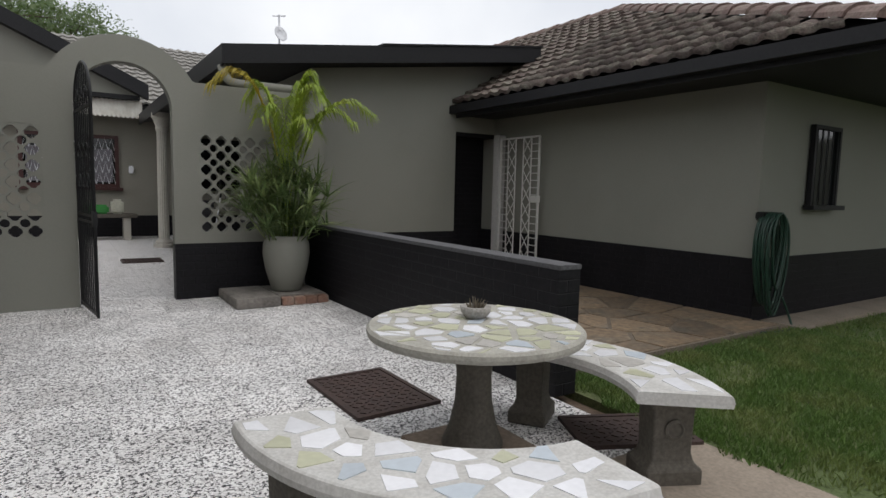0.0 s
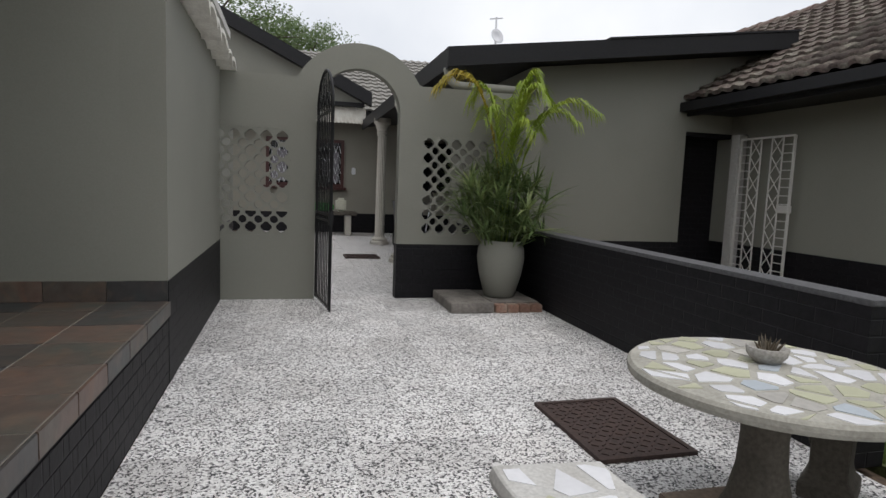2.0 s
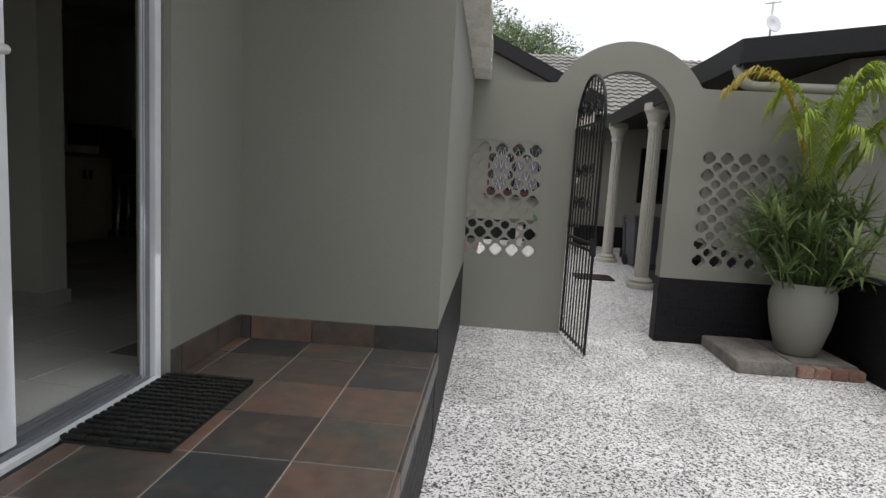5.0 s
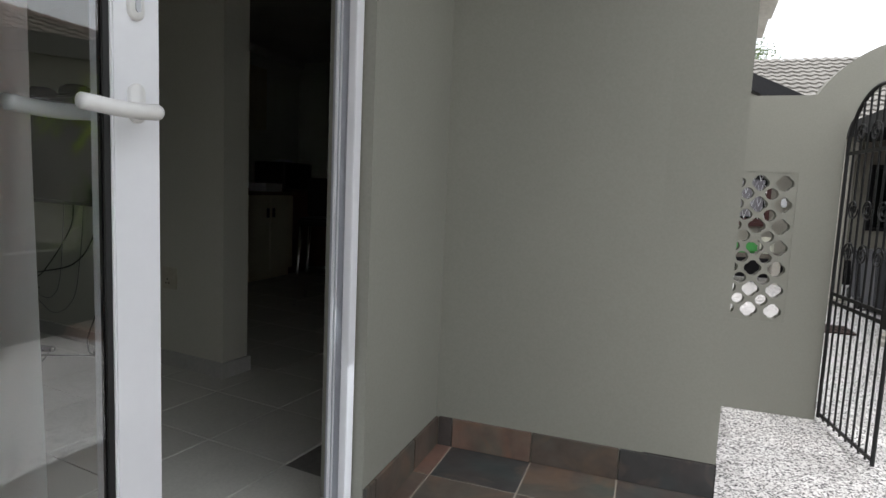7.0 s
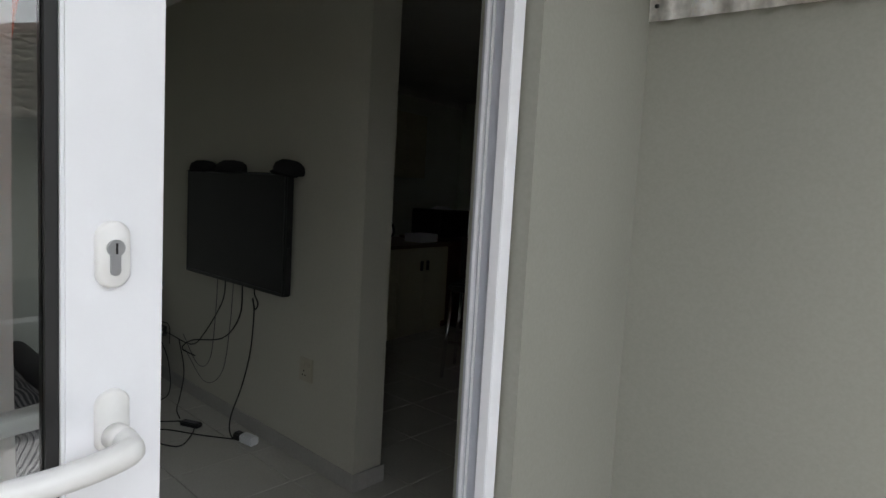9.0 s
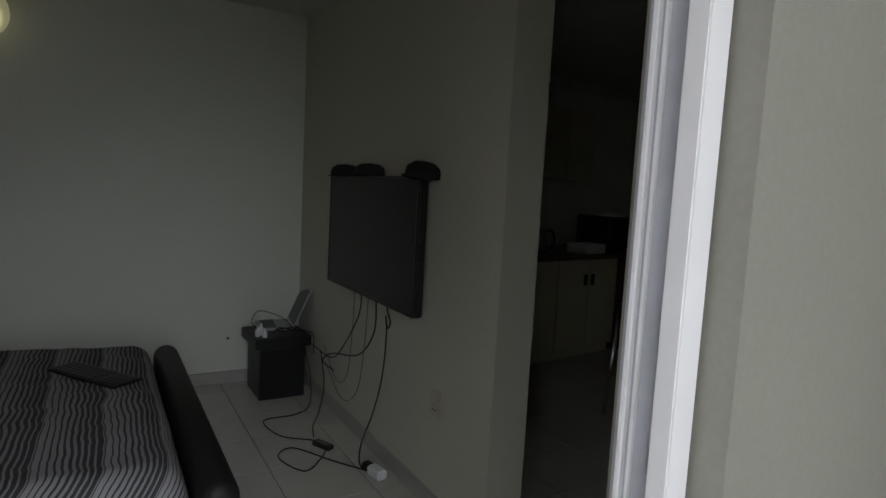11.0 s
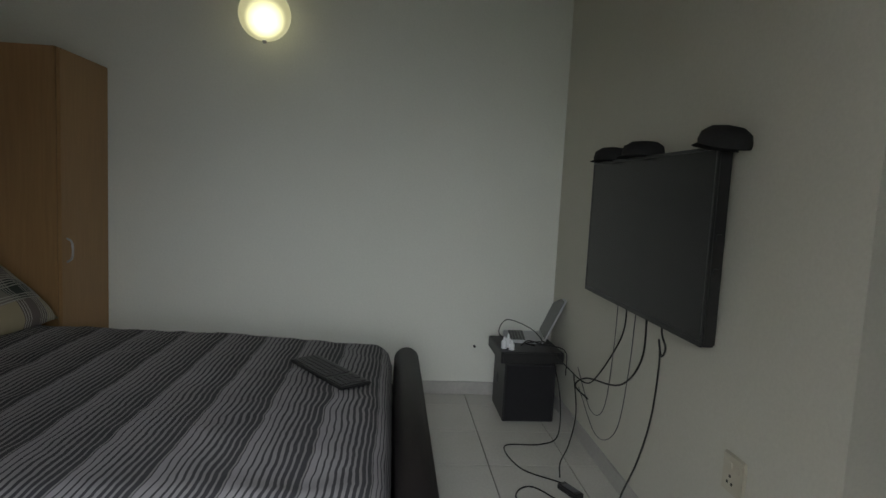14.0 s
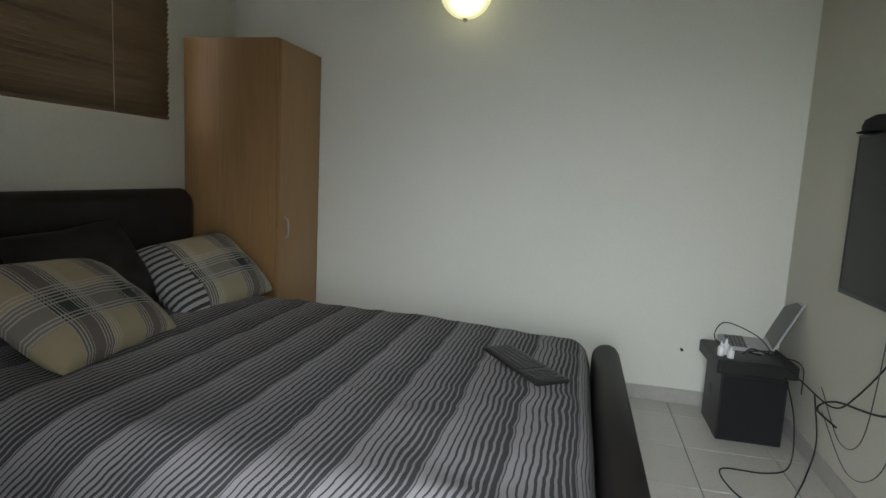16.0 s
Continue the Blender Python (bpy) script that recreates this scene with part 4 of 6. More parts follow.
for x0, x1 in ((4.31, 4.80), (4.86, 5.40)):
    part("pane", boxes((x0, x1, -0.03, -0.01, 1.19, 2.35)), M_DARKGLASS, wv_)
bm = bmesh.new()
rows = [[bm.verts.new((-1.5 + 0.02 * i, y, z + 0.02 * math.sin(i * 1.4))) for i in range(226)] for y, z in ((-0.72, 2.74), (-0.60, 3.14))]
for i in range(225):
    bm.faces.new((rows[0][i], rows[0][i + 1], rows[1][i + 1], rows[1][i]))
M_SHEET = material("white_corrugated_sheet", (0.62, 0.6, 0.54), 0.55, vary=0.08, stain=5, stain_color=(0.38, 0.33, 0.27), stain_amount=0.6)
part("awning", bm, M_SHEET, far, "white corrugated awning", True)
part("wall_light", boxes((2.74, 2.84, -0.1, -0.005, 1.5, 1.68), bevel=0.02), M_UPVC, far)
tagged(far, "beige building with grey tiled roof behind the yard", "building")

gable = base("gable_building", pose(0, 16.3, 0))
bm = bmesh.new()
strip(bm, [(-7.0, 3.24, 8.15), (2.95, 3.24, 3.36)], 0.0, 0.2)
part("gable_wall", bm, M_WALL, gable)
bm = bmesh.new()
strip(bm, [(-7.0, 7.98, 8.30), (3.1, 3.15, 3.47)], -0.28, -0.004)
part("barge_board", bm, M_FASCIA, gable, "black painted barge board")
part("beam", boxes((-7.0, 2.95, -0.06, 0.2, 3.14, 3.235)), M_FASCIA, gable, "black painted beam")
part("side_wall", boxes((-7.0, -1.6, 0.0, 0.2, 0, 3.13)), M_BEIGE, gable)
tagged(gable, "grey-green gable end with a black barge board", "building")

bench = base("plank_bench", pose(2.35, 16.2, 0))
part("bench_top", boxes((-1.2, 0.45, -0.25, 0.25, 0.5, 0.58), bevel=0.01), M_DARKCONC, bench)
for x in (-0.9, 0.25):
    part("leg", boxes((x - 0.07, x + 0.07, -0.2, 0.2, 0, 0.5), bevel=0.01), M_COLUMN, bench)
tagged(bench, "dark concrete bench on pale legs against the back wall", "bench")
cush = solid("cushion", boxes((2.3, 2.55, 16.1, 16.4, 0.58, 0.9), bevel=0.05), material("cream_cushion", (0.5, 0.5, 0.42), 0.9))
tagged(cush, "cream cushion leaning on the plank bench", "cushion")
tagged(solid("folded_cloth", boxes((1.75, 2.25, 16.05, 16.35, 0.58, 0.78), bevel=0.04), material("green_cloth", (0.05, 0.25, 0.06), 0.9)), "bright green folded cloth on the plank bench", "cloth")
def wheelie_bin(x, y, yaw, hgt):
    """Tapered plastic bin with a hinged lid, a grab bar and two wheels."""
    g = base("dustbin", pose(x, y, 0, 0, 0, yaw))
    bm = bmesh.new()
    rows = [[bm.verts.new((sx * a, sy * a * 1.1, z)) for sx, sy in ((-1, -1), (1, -1), (1, 1), (-1, 1))] for a, z in ((0.2, 0.04), (0.245, hgt * 0.8), (0.265, hgt * 0.82), (0.265, hgt * 0.9))]
    for p, q in zip(rows, rows[1:]):
        for k in range(4):
            bm.faces.new((p[k], p[(k + 1) % 4], q[(k + 1) % 4], q[k]))
    bm.faces.new(rows[0][::-1])
    bm.faces.new(rows[-1])
    bmesh.ops.bevel(bm, geom=bm.edges[:], offset=0.012, segments=2, affect="EDGES")
    part("bin_body", bm, M_BIN, g)
    part("bin_lid", boxes((-0.285, 0.285, -0.31, 0.31, hgt * 0.9 + 0.002, hgt * 0.95), bevel=0.015), M_BIN, g)
    part("grab_bar", tube(bmesh.new(), [(-0.2, 0.33, hgt * 0.88), (0.2, 0.33, hgt * 0.88)], 0.014, 8), M_BIN, g)
    for sx in (-1, 1):
        part("wheel", lathe([(0, -0.025), (0.09, -0.025), (0.1, 0), (0.09, 0.025), (0, 0.025)], 18), M_IRON, g).matrix_basis = pose(0.23 * sx, 0.2, 0.1, 0, 90, 0)
    return tagged(g, "dark grey plastic wheeled bin under the colonnade", "dustbin", "bins under the colonnade")


M_BIN = material("grey_bin_plastic", (0.075, 0.077, 0.085), 0.5, vary=0.1, stain=5)
wheelie_bin(3.62, 13.65, 5, 1.0)
wheelie_bin(3.75, 14.75, -8, 0.92)
step_ = base("step_block", pose(3.72, 12.05, 0))
part("lower_step", boxes((-0.38, 0.38, -0.45, 0.45, 0, 0.2), bevel=0.01), M_BLACK, step_)
part("upper_step", boxes((-0.05, 0.38, -0.45, 0.45, 0.201, 0.42), bevel=0.01), M_BLACK, step_)
tagged(step_, "black painted steps beside the colonnade wall", "steps")
mop = base("mop", pose(3.70, 12.62, 0, 0, 9, 0))
part("mop_handle", tube(bmesh.new(), [(0, 0, 0.1), (0, 0, 1.05)], 0.013, 8), M_UPVC, mop)
part("mop_head", lathe([(0, 0.12), (0.03, 0.12), (0.09, 0.02), (0.1, 0), (0, 0)], 14), M_BIN, mop)
part("grip", tube(bmesh.new(), [(0, 0, 1.051), (0, 0, 1.12), (-0.04, 0, 1.17)], 0.02, 8), M_IRON, mop)
tagged(mop, "long-handled mop leaning behind the black steps", "mop")

ant = base("antenna", pose(4.86, 12.2, 2.8))
part("mast", tube(bmesh.new(), [(0, 0, 0), (0, 0, 1.62)], 0.018, 8), M_UPVC, ant)
part("dish", lathe([(0, 0.0), (0.08, 0.012), (0.14, 0.05), (0.135, 0.055), (0.07, 0.022), (0, 0.012)], 20), M_UPVC, ant, smooth=True).matrix_basis = pose(-0.02, -0.06, 1.25, 75, 0, 20)
part("crossbar", tube(bmesh.new(), [(-0.12, 0, 1.58), (0.12, 0, 1.62)], 0.012, 6), M_UPVC, ant)
tagged(ant, "white aerial mast with a small dish on the roof", "antenna")

M_LEAF = leaf_material("tree_leaf", (0.08, 0.14, 0.035), (0.15, 0.2, 0.06))
M_BARK = material("grey_bark", (0.12, 0.1, 0.08), 0.95, vary=0.3, bump=0.6)


def tree(x, y, hgt, spread, seed):
    g = base("tree", pose(x, y, 0))
    rng = random.Random(seed)
    bm = tube(bmesh.new(), spline([(0, 0, 0), (0.1, 0, hgt * 0.3), (0.0, 0.1, hgt * 0.6)]), lambda u: 0.28 - 0.12 * u, 10)
    tips = []
    for k in range(13):
        a, rr = rng.uniform(0, 6.28), rng.uniform(0.45, 1.0) * spread
        tip = Vector((rr * math.cos(a), rr * math.sin(a), hgt * rng.uniform(0.8, 1.0)))
        tube(bm, spline([(0, 0.1, hgt * rng.uniform(0.35, 0.6)), tip * 0.5 + Vector((0, 0, hgt * 0.36)), tip], 5), lambda u: 0.11 * (1.06 - u), 6)
        tips.append(tip)
        tips.append(tip * 0.75 + Vector((rng.uniform(-0.5, 0.5), rng.uniform(-0.5, 0.5), hgt * 0.22)))
    part("trunk", bm, M_BARK, g, "grey bark trunk and limbs")
    verts, faces = [], []
    for tip in tips:
        for c in range(9):
            cc = tip + Vector((rng.gauss(0, 0.5), rng.gauss(0, 0.5), rng.gauss(0, 0.28)))
            for k in range(34):
                p = cc + Vector((rng.gauss(0, 0.24), rng.gauss(0, 0.24), rng.gauss(0, 0.13)))
                u = Vector((rng.gauss(0, 1), rng.gauss(0, 1), rng.gauss(0, 0.5))).normalized() * rng.uniform(0.05, 0.1)
                w = u.orthogonal().normalized() * u.length * 0.45
                o = len(verts)
                verts += [p - u, p + w, p + u, p - w]
                faces.append((o, o + 1, o + 2, o + 3))
    me = bpy.data.meshes.new("crown")
    me.from_pydata(verts, [], faces)
    me.materials.append(M_LEAF)
    ob = new("crown", me)
    ob.parent = g
    return tagged(g, "spreading green tree standing round the buildings", "tree", "trees behind the roofs")


tree(-2.2, 26.0, 8.2, 4.2, 3)
tree(1.6, 30.0, 8.0, 2.6, 6)
# unseen trees beyond the lawn, added to shade the house's south wall
for tx, ty, th, ts, seed in ((9.5, -3.0, 6.5, 3.2, 31), (14.0, -1.5, 7.0, 3.4, 32), (12.0, -6.0, 8.0, 3.6, 33), (18.5, 1.0, 7.0, 3.2, 34)):
    tree(tx, ty, th, ts, seed)

M_FIBRE = leaf_material("stained_translucent_sheet", (0.92, 0.91, 0.88), (0.78, 0.72, 0.65))
M_FIBRE.node_tree.nodes["Mix Shader"].inputs[0].default_value = 0.1
# corrugated cladding above the porch walls
clad = structure(solid("cladding", bmesh.new(), M_SHEET), "stained white corrugated cladding over the wall tops", "cladding")


def corrugated(length, hgt, lean):
    bm = bmesh.new()
    n = int(length / 0.0125)
    rows = []
    for z in (0, 0.25, 0.5, 0.75, 1.0):
        rows.append([bm.verts.new((i * 0.0125, 0.018 * math.sin(2 * math.pi * i / 7) - lean * z, z * hgt + (0.006 * math.sin(2 * math.pi * i / 7) if z == 0 else 0))) for i in range(n + 1)])
    for a, b in zip(rows, rows[1:]):
        for i in range(n):
            bm.faces.new((a[i], a[i + 1], b[i + 1], b[i]))
    bmesh.ops.solidify(bm, geom=bm.faces[:], thickness=0.006)
    return bm


part("sheet", corrugated(1.1, 0.8, 0.02), M_FIBRE, clad, smooth=True).matrix_basis = pose(-0.56, PY - 0.024, 2.50)


M_VERGE = material("weathered_white_cement_tile", (0.78, 0.76, 0.7), 0.8, vary=0.08, grain=60, stain=9, bump=0.4, stain_color=(0.5, 0.46, 0.4), stain_amount=0.6, random_amount=0.06)


def verge_tile():
    """Thick cement tile with an upturned lip, lying across the wall top."""
    bm = bmesh.new()
    prof = [(0.0, 0.0), (0.05, 0.028), (0.13, 0.045), (0.22, 0.04), (0.30, 0.018), (0.36, 0.0)]
    rings = []
    for x, k in ((-0.22, 1.0), (0.12, 1.0), (0.155, 0.85)):
        low = [bm.verts.new((x + 0.006 * math.sin(9 * y), y, z * k)) for y, z in prof]
        high = [bm.verts.new((x + 0.006 * math.sin(7 * y), y, z * k + 0.035)) for y, z in prof]
        rings.append((low, high))
    for (la, ha), (lb, hb) in zip(rings, rings[1:]):
        for i in range(len(prof) - 1):
            bm.faces.new((la[i], la[i + 1], lb[i + 1], lb[i]))
            bm.faces.new((ha[i], hb[i], hb[i + 1], ha[i + 1]))
        bm.faces.new((la[0], lb[0], hb[0], ha[0]))
        bm.faces.new((la[-1], ha[-1], hb[-1], lb[-1]))
    for (lo, hi), flip in ((rings[0], False), (rings[-1], True)):
        for i in range(len(prof) - 1):
            bm.faces.new((lo[i], hi[i], hi[i + 1], lo[i + 1]))
    return mesh_of("verge_tile", bm, M_VERGE)


VERGE = verge_tile()
for k in range(8):
    y = PY + 0.08 + 0.325 * k
    piece("verge_tile", VERGE, clad, pose(PX, y, 2.475 - 0.035 * (y - 6.1), -11 + random.uniform(-1.5, 1.5), random.uniform(-2, 2), random.uniform(-1.5, 1.5)))
screws = bmesh.new()
for i in range(7):
    bmesh.ops.create_icosphere(screws, subdivisions=1, radius=0.007, matrix=pose(-0.52 + 0.175 * i, PY - 0.046, 2.535))
part("screws", screws, M_IRON, clad)

# ---- lawn ----
M_GRASS = leaf_material("lawn_blade", (0.11, 0.185, 0.045), (0.23, 0.25, 0.09))
M_TURF = material("lawn_turf", (0.085, 0.115, 0.04), 0.95, vary=0.4, grain=60, stain=1.5, bump=0.8, stain_color=(0.11, 0.10, 0.05), stain_amount=0.7)
structure(solid("lawn", boxes((4.1, 60, -40, 4.0, -0.06, -0.004)), M_TURF), "mown green lawn beside the path", "lawn")
rng = random.Random(17)
verts, faces = [], []


def grass_patch(n, x0, x1, y0, y1, h0, h1):
    for _ in range(n):
        x, y = rng.uniform(x0, x1), rng.uniform(y0, y1)
        if x < 4.1 + 0.05 * math.sin(y * 9) + 0.03 * math.sin(y * 23) + (0.18 if y < 2.2 else 0):
            continue
        if noise.noise(Vector((x * 1.3, y * 1.3, 0))) < -0.32 and rng.random() < 0.6:
            continue
        a, h, w = rng.uniform(0, 6.28), rng.uniform(h0, h1), rng.uniform(0.003, 0.006)
        lx, ly = rng.gauss(0, 0.45) * h, rng.gauss(0, 0.45) * h
        c, s = math.cos(a) * w, math.sin(a) * w
        o = len(verts)
        verts.extend([(x - c, y - s, -0.005), (x + c, y + s, -0.005), (x + lx * 0.45 + c * 0.6, y + ly * 0.45 + s * 0.6, h * 0.6), (x + lx, y + ly, h)])
        faces.extend([(o, o + 1, o + 2), (o, o + 2, o + 3)])


grass_patch(52000, 4.05, 7.3, 1.2, 3.98, 0.02, 0.055)
grass_patch(30000, 7.3, 12.0, 0.5, 3.85, 0.02, 0.06)
me = bpy.data.meshes.new("grass")
me.from_pydata(verts, [], faces)
me.materials.append(M_GRASS)
tagged(new("grass", me), "short uneven green lawn grass", "grass", kind="stuff")

# ---- porch finishes ----
def slate_material():
    m = material("multicolour_slate", (0.098, 0.072, 0.066), 0.5, vary=0.2, grain=14, stain=4, bump=0.5, stain_color=(0.075, 0.08, 0.077), stain_amount=1.0, random_amount=0.38)
    n, l, b = nodes_of(m)
    ns = n.new("ShaderNodeTexNoise")
    ns.inputs["Scale"].default_value, ns.inputs["Detail"].default_value, ns.inputs["Distortion"].default_value = 5.0, 8.0, 1.2
    l.new(n["where"].outputs[0], ns.inputs["Vector"])
    pick = n.new("ShaderNodeMapRange")
    pick.inputs[1].default_value, pick.inputs[2].default_value, pick.inputs[4].default_value = 0.52, 0.72, 0.75
    l.new(ns.outputs["Fac"], pick.inputs[0])
    mix = n.new("ShaderNodeMix")
    mix.data_type = "RGBA"
    mix.inputs[7].default_value = (0.17, 0.105, 0.078, 1)
    l.new(b.inputs["Base Color"].links[0].from_socket, mix.inputs[6])
    l.new(pick.outputs[0], mix.inputs[0])
    info = n.new("ShaderNodeObjectInfo")
    tint = n.new("ShaderNodeValToRGB")
    cr = tint.color_ramp
    cr.elements[0].color, cr.elements[1].color = (0.75, 0.95, 1.05, 1), (1.28, 1.0, 0.84, 1)
    e = cr.elements.new(0.5)
    e.color = (0.95, 1.0, 0.9, 1)
    l.new(info.outputs["Random"], tint.inputs[0])
    by = n.new("ShaderNodeVectorMath")
    by.operation = "MULTIPLY"
    l.new(mix.outputs[2], by.inputs[0])
    l.new(tint.outputs[0], by.inputs[1])
    l.new(by.outputs[0], b.inputs["Base Color"])
    b.inputs["Roughness"].default_value = 0.38
    return m


M_PORCHTILE = slate_material()
M_PGROUT = material("pale_grout", (0.3, 0.27, 0.23), 0.9, vary=0.1)
porch_floor = structure(solid("porch_floor", boxes((-0.55, 0.529, 3.06, PY - 0.002, FLOOR - 0.012, FLOOR - 0.003)), M_PGROUT), "grouted slate porch floor", "floor")


def floor_pieces(name, parent, xs, ys, z, th, mat, gap=0.003):
    cache = {}
    for a, b in zip(xs, xs[1:]):
        for c, d in zip(ys, ys[1:]):
            key = (round(b - a, 3), round(d - c, 3))
            if key not in cache:
                bm = boxes((gap, key[0] - gap, gap, key[1] - gap, -th, 0))
                bmesh.ops.bevel(bm, geom=[e for e in bm.edges if all(v.co.z > -1e-4 for v in e.verts)], offset=0.002, segments=1, affect="EDGES")
                cache[key] = mesh_of(name, bm, mat)
            piece(name, cache[key], parent, pose(a, c, z + random.uniform(-0.0006, 0.0006)))


floor_pieces("slate_tile", porch_floor, [-0.55, -0.475, -0.14, 0.195, 0.53], [3.06, 3.16, 3.495, 3.83, 4.165, 4.5, 4.835, 5.17, PY - 0.003], FLOOR, 0.008, M_PORCHTILE)
nose = mesh_of("slate_nosing", boxes((0, 0.012, 0.002, 0.333, -0.09, 0.0), bevel=0.003), M_PORCHTILE)
for k in range(7):
    piece("slate_nosing", nose, porch_floor, pose(0.5315, 3.16 + 0.335 * k if k < 6 else 5.105, FLOOR))
skirt = mesh_of("slate_skirting", boxes((0.002, 0.333, -0.012, 0, 0, 0.122), bevel=0.002), M_PORCHTILE)
for k, x in enumerate((-0.475, -0.14, 0.195)):
    piece("slate_skirting", skirt, porch_floor, pose(x, PY - 0.001, FLOOR + 0.001))
for y, w in ((4.768, 0.2), (4.838, 1.0), (5.175, 0.76)):
    piece("slate_skirting", skirt, porch_floor, pose(-0.549, y, FLOOR + 0.001, 0, 0, 90) @ Matrix.Diagonal((w, 1, 1, 1)))
small = mesh_of("slate_skirting", boxes((0.002, 0.06, -0.012, 0, 0, 0.122), bevel=0.002), M_PORCHTILE)
piece("slate_skirting", small, porch_floor, pose(-0.537, PY - 0.001, FLOOR + 0.001))
brickface = mesh_of("painted_brick", boxes((0, 0.003, 0.001, 0.164, 0.001, 0.079), bevel=0.001), M_BLACK)
for r in range(5):
    for k in range(14):
        if 3.1 + 0.165 * k + (0.08 if r % 2 else 0) > PY - 0.17:
            continue
        piece("painted_brick", brickface, porch_floor, pose(0.5305, 3.1 + 0.165 * k + (0.08 if r % 2 else 0), 0.01 + 0.08 * r))

M_RUBBER = material("black_rubber", (0.016, 0.017, 0.016), 0.55, vary=0.25, grain=80, stain=10, stain_color=(0.045, 0.046, 0.035))
mat_ = base("doormat", pose(-0.375, 4.46, FLOOR + 0.001))
part("backing", boxes((-0.185, 0.185, -0.325, 0.325, 0, 0.006)), M_RUBBER, mat_)
rubber_link = mesh_of("rubber_link", boxes((0, 0.039, 0, 0.022, 0, 0.012), bevel=0.002), M_RUBBER)
for k in range(17):
    y = -0.318 + 0.0385 * k
    for j in range(9):
        x = -0.19 + 0.0424 * j
        piece("rubber_link", rubber_link, mat_, pose(x, y, 0.006 + random.uniform(0, 0.004)))
tagged(mat_, "black rubber link doormat on the slate porch", "doormat")


# ---- sliding door ----
M_GASKET = plain("black_gasket", (0.01, 0.01, 0.01), 0.6)
M_ALU = material("dull_aluminium", (0.5, 0.51, 0.53), 0.35, metal=0.8, vary=0.08, bump=0.05)
M_GLASS = bpy.data.materials.new("clear_glass")
M_GLASS.use_nodes = True
gb = M_GLASS.node_tree.nodes["Principled BSDF"]
gb.inputs["Transmission Weight"].default_value, gb.inputs["Roughness"].default_value, gb.inputs["IOR"].default_value = 1.0, 0.0, 1.75
gb.inputs["Base Color"].default_value = (0.95, 0.98, 0.97, 1)
M_CHANNEL = material("grey_plastic_channel", (0.42, 0.44, 0.49), 0.4, vary=0.05, grain=30, stain=9, bump=0.03, stain_amount=0.3)
DZ0, DZ1 = FLOOR + 0.035, FLOOR + 2.1
door = base("sliding_door", pose(0, 0, 0))
jx0 = -0.74
fr = part("door_frame", boxes((-0.61, -0.585, 4.715, 4.758, FLOOR, DZ1 + 0.06), bevel=0.002), M_UPVC, door)
part("channel", boxes((-0.652, -0.6105, 4.737, 4.766, FLOOR, DZ1 + 0.06)), M_CHANNEL, fr, "grey channel with scuffed strikes")
part("channel_lip", boxes((-0.66, -0.6525, 4.729, 4.766, FLOOR, DZ1 + 0.06), bevel=0.0015), M_UPVC, fr)
part("channel_lip", boxes((-0.646, -0.642, 4.732, 4.7365, FLOOR, DZ1)), M_UPVC, fr)
part("inner_stop", boxes((-0.685, -0.6605, 4.76, 4.80, FLOOR, DZ1 + 0.06), bevel=0.0015), M_CHANNEL, fr)
part("inner_lining", boxes((-0.74, -0.686, 4.86, 4.864, FLOOR, DZ1 + 0.06)), M_UPVC, door)
for z in (0.22, 0.95, 1.16, 1.27, 1.31):
    part("strike", boxes((-0.622, -0.6155, 4.733, 4.7365, FLOOR + z, FLOOR + z + 0.03)), M_ALU, fr)
part("head", boxes((jx0, -0.597, 2.862, 4.70, DZ1, DZ1 + 0.06)), M_UPVC, door)
part("far_jamb", boxes((jx0, -0.597, 2.862, 2.93, FLOOR, DZ1)), M_UPVC, door)
sill = part("track", boxes((-0.75, -0.592, 2.93, 4.70, FLOOR - 0.005, FLOOR + 0.012)), M_ALU, door, "dull aluminium floor track")
for x in (-0.72, -0.69, -0.66, -0.635, -0.605):
    part("rail", boxes((x - 0.004, x + 0.004, 2.93, 4.695, FLOOR + 0.012, FLOOR + 0.028)), M_ALU, sill)
part("sill_strip", boxes((-0.59, -0.565, 2.93, 4.72, FLOOR + 0.0005, FLOOR + 0.02)), M_UPVC, door)


def panel(name, x0, x1, y0, y1, s):
    bm = boxes((x0, x1, y1 - s, y1, DZ0, DZ1 - 0.005), (x0, x1, y0, y0 + s, DZ0, DZ1 - 0.005), (x0, x1, y0 + s, y1 - s, DZ0, DZ0 + s), (x0, x1, y0 + s, y1 - s, DZ1 - s, DZ1 - 0.005), bevel=0.003)
    leaf = part(name, bm, M_UPVC, door)
    g = 0.012
    part("gasket", boxes((x1 - 0.024, x1 - 0.006, y1 - s - g, y1 - s - 0.0005, DZ0 + s, DZ1 - s), (x1 - 0.024, x1 - 0.006, y0 + s + 0.0005, y0 + s + g, DZ0 + s, DZ1 - s), (x1 - 0.024, x1 - 0.006, y0 + s + g, y1 - s - g, DZ0 + s + 0.0005, DZ0 + s + g)), M_GASKET, leaf)
    xm = x1 - 0.014
    pane = part("pane", boxes((xm - 0.003, xm + 0.003, y0 + s + g, y1 - s - g, DZ0 + s + g, DZ1 - s)), M_GLASS, leaf, "clear glass pane")
    pane.visible_shadow = False
    return leaf


leaf = panel("sliding_leaf", -0.668, -0.612, 3.0, 4.030, 0.1)
panel("fixed_leaf", -0.738, -0.69, 2.935, 3.74, 0.09)


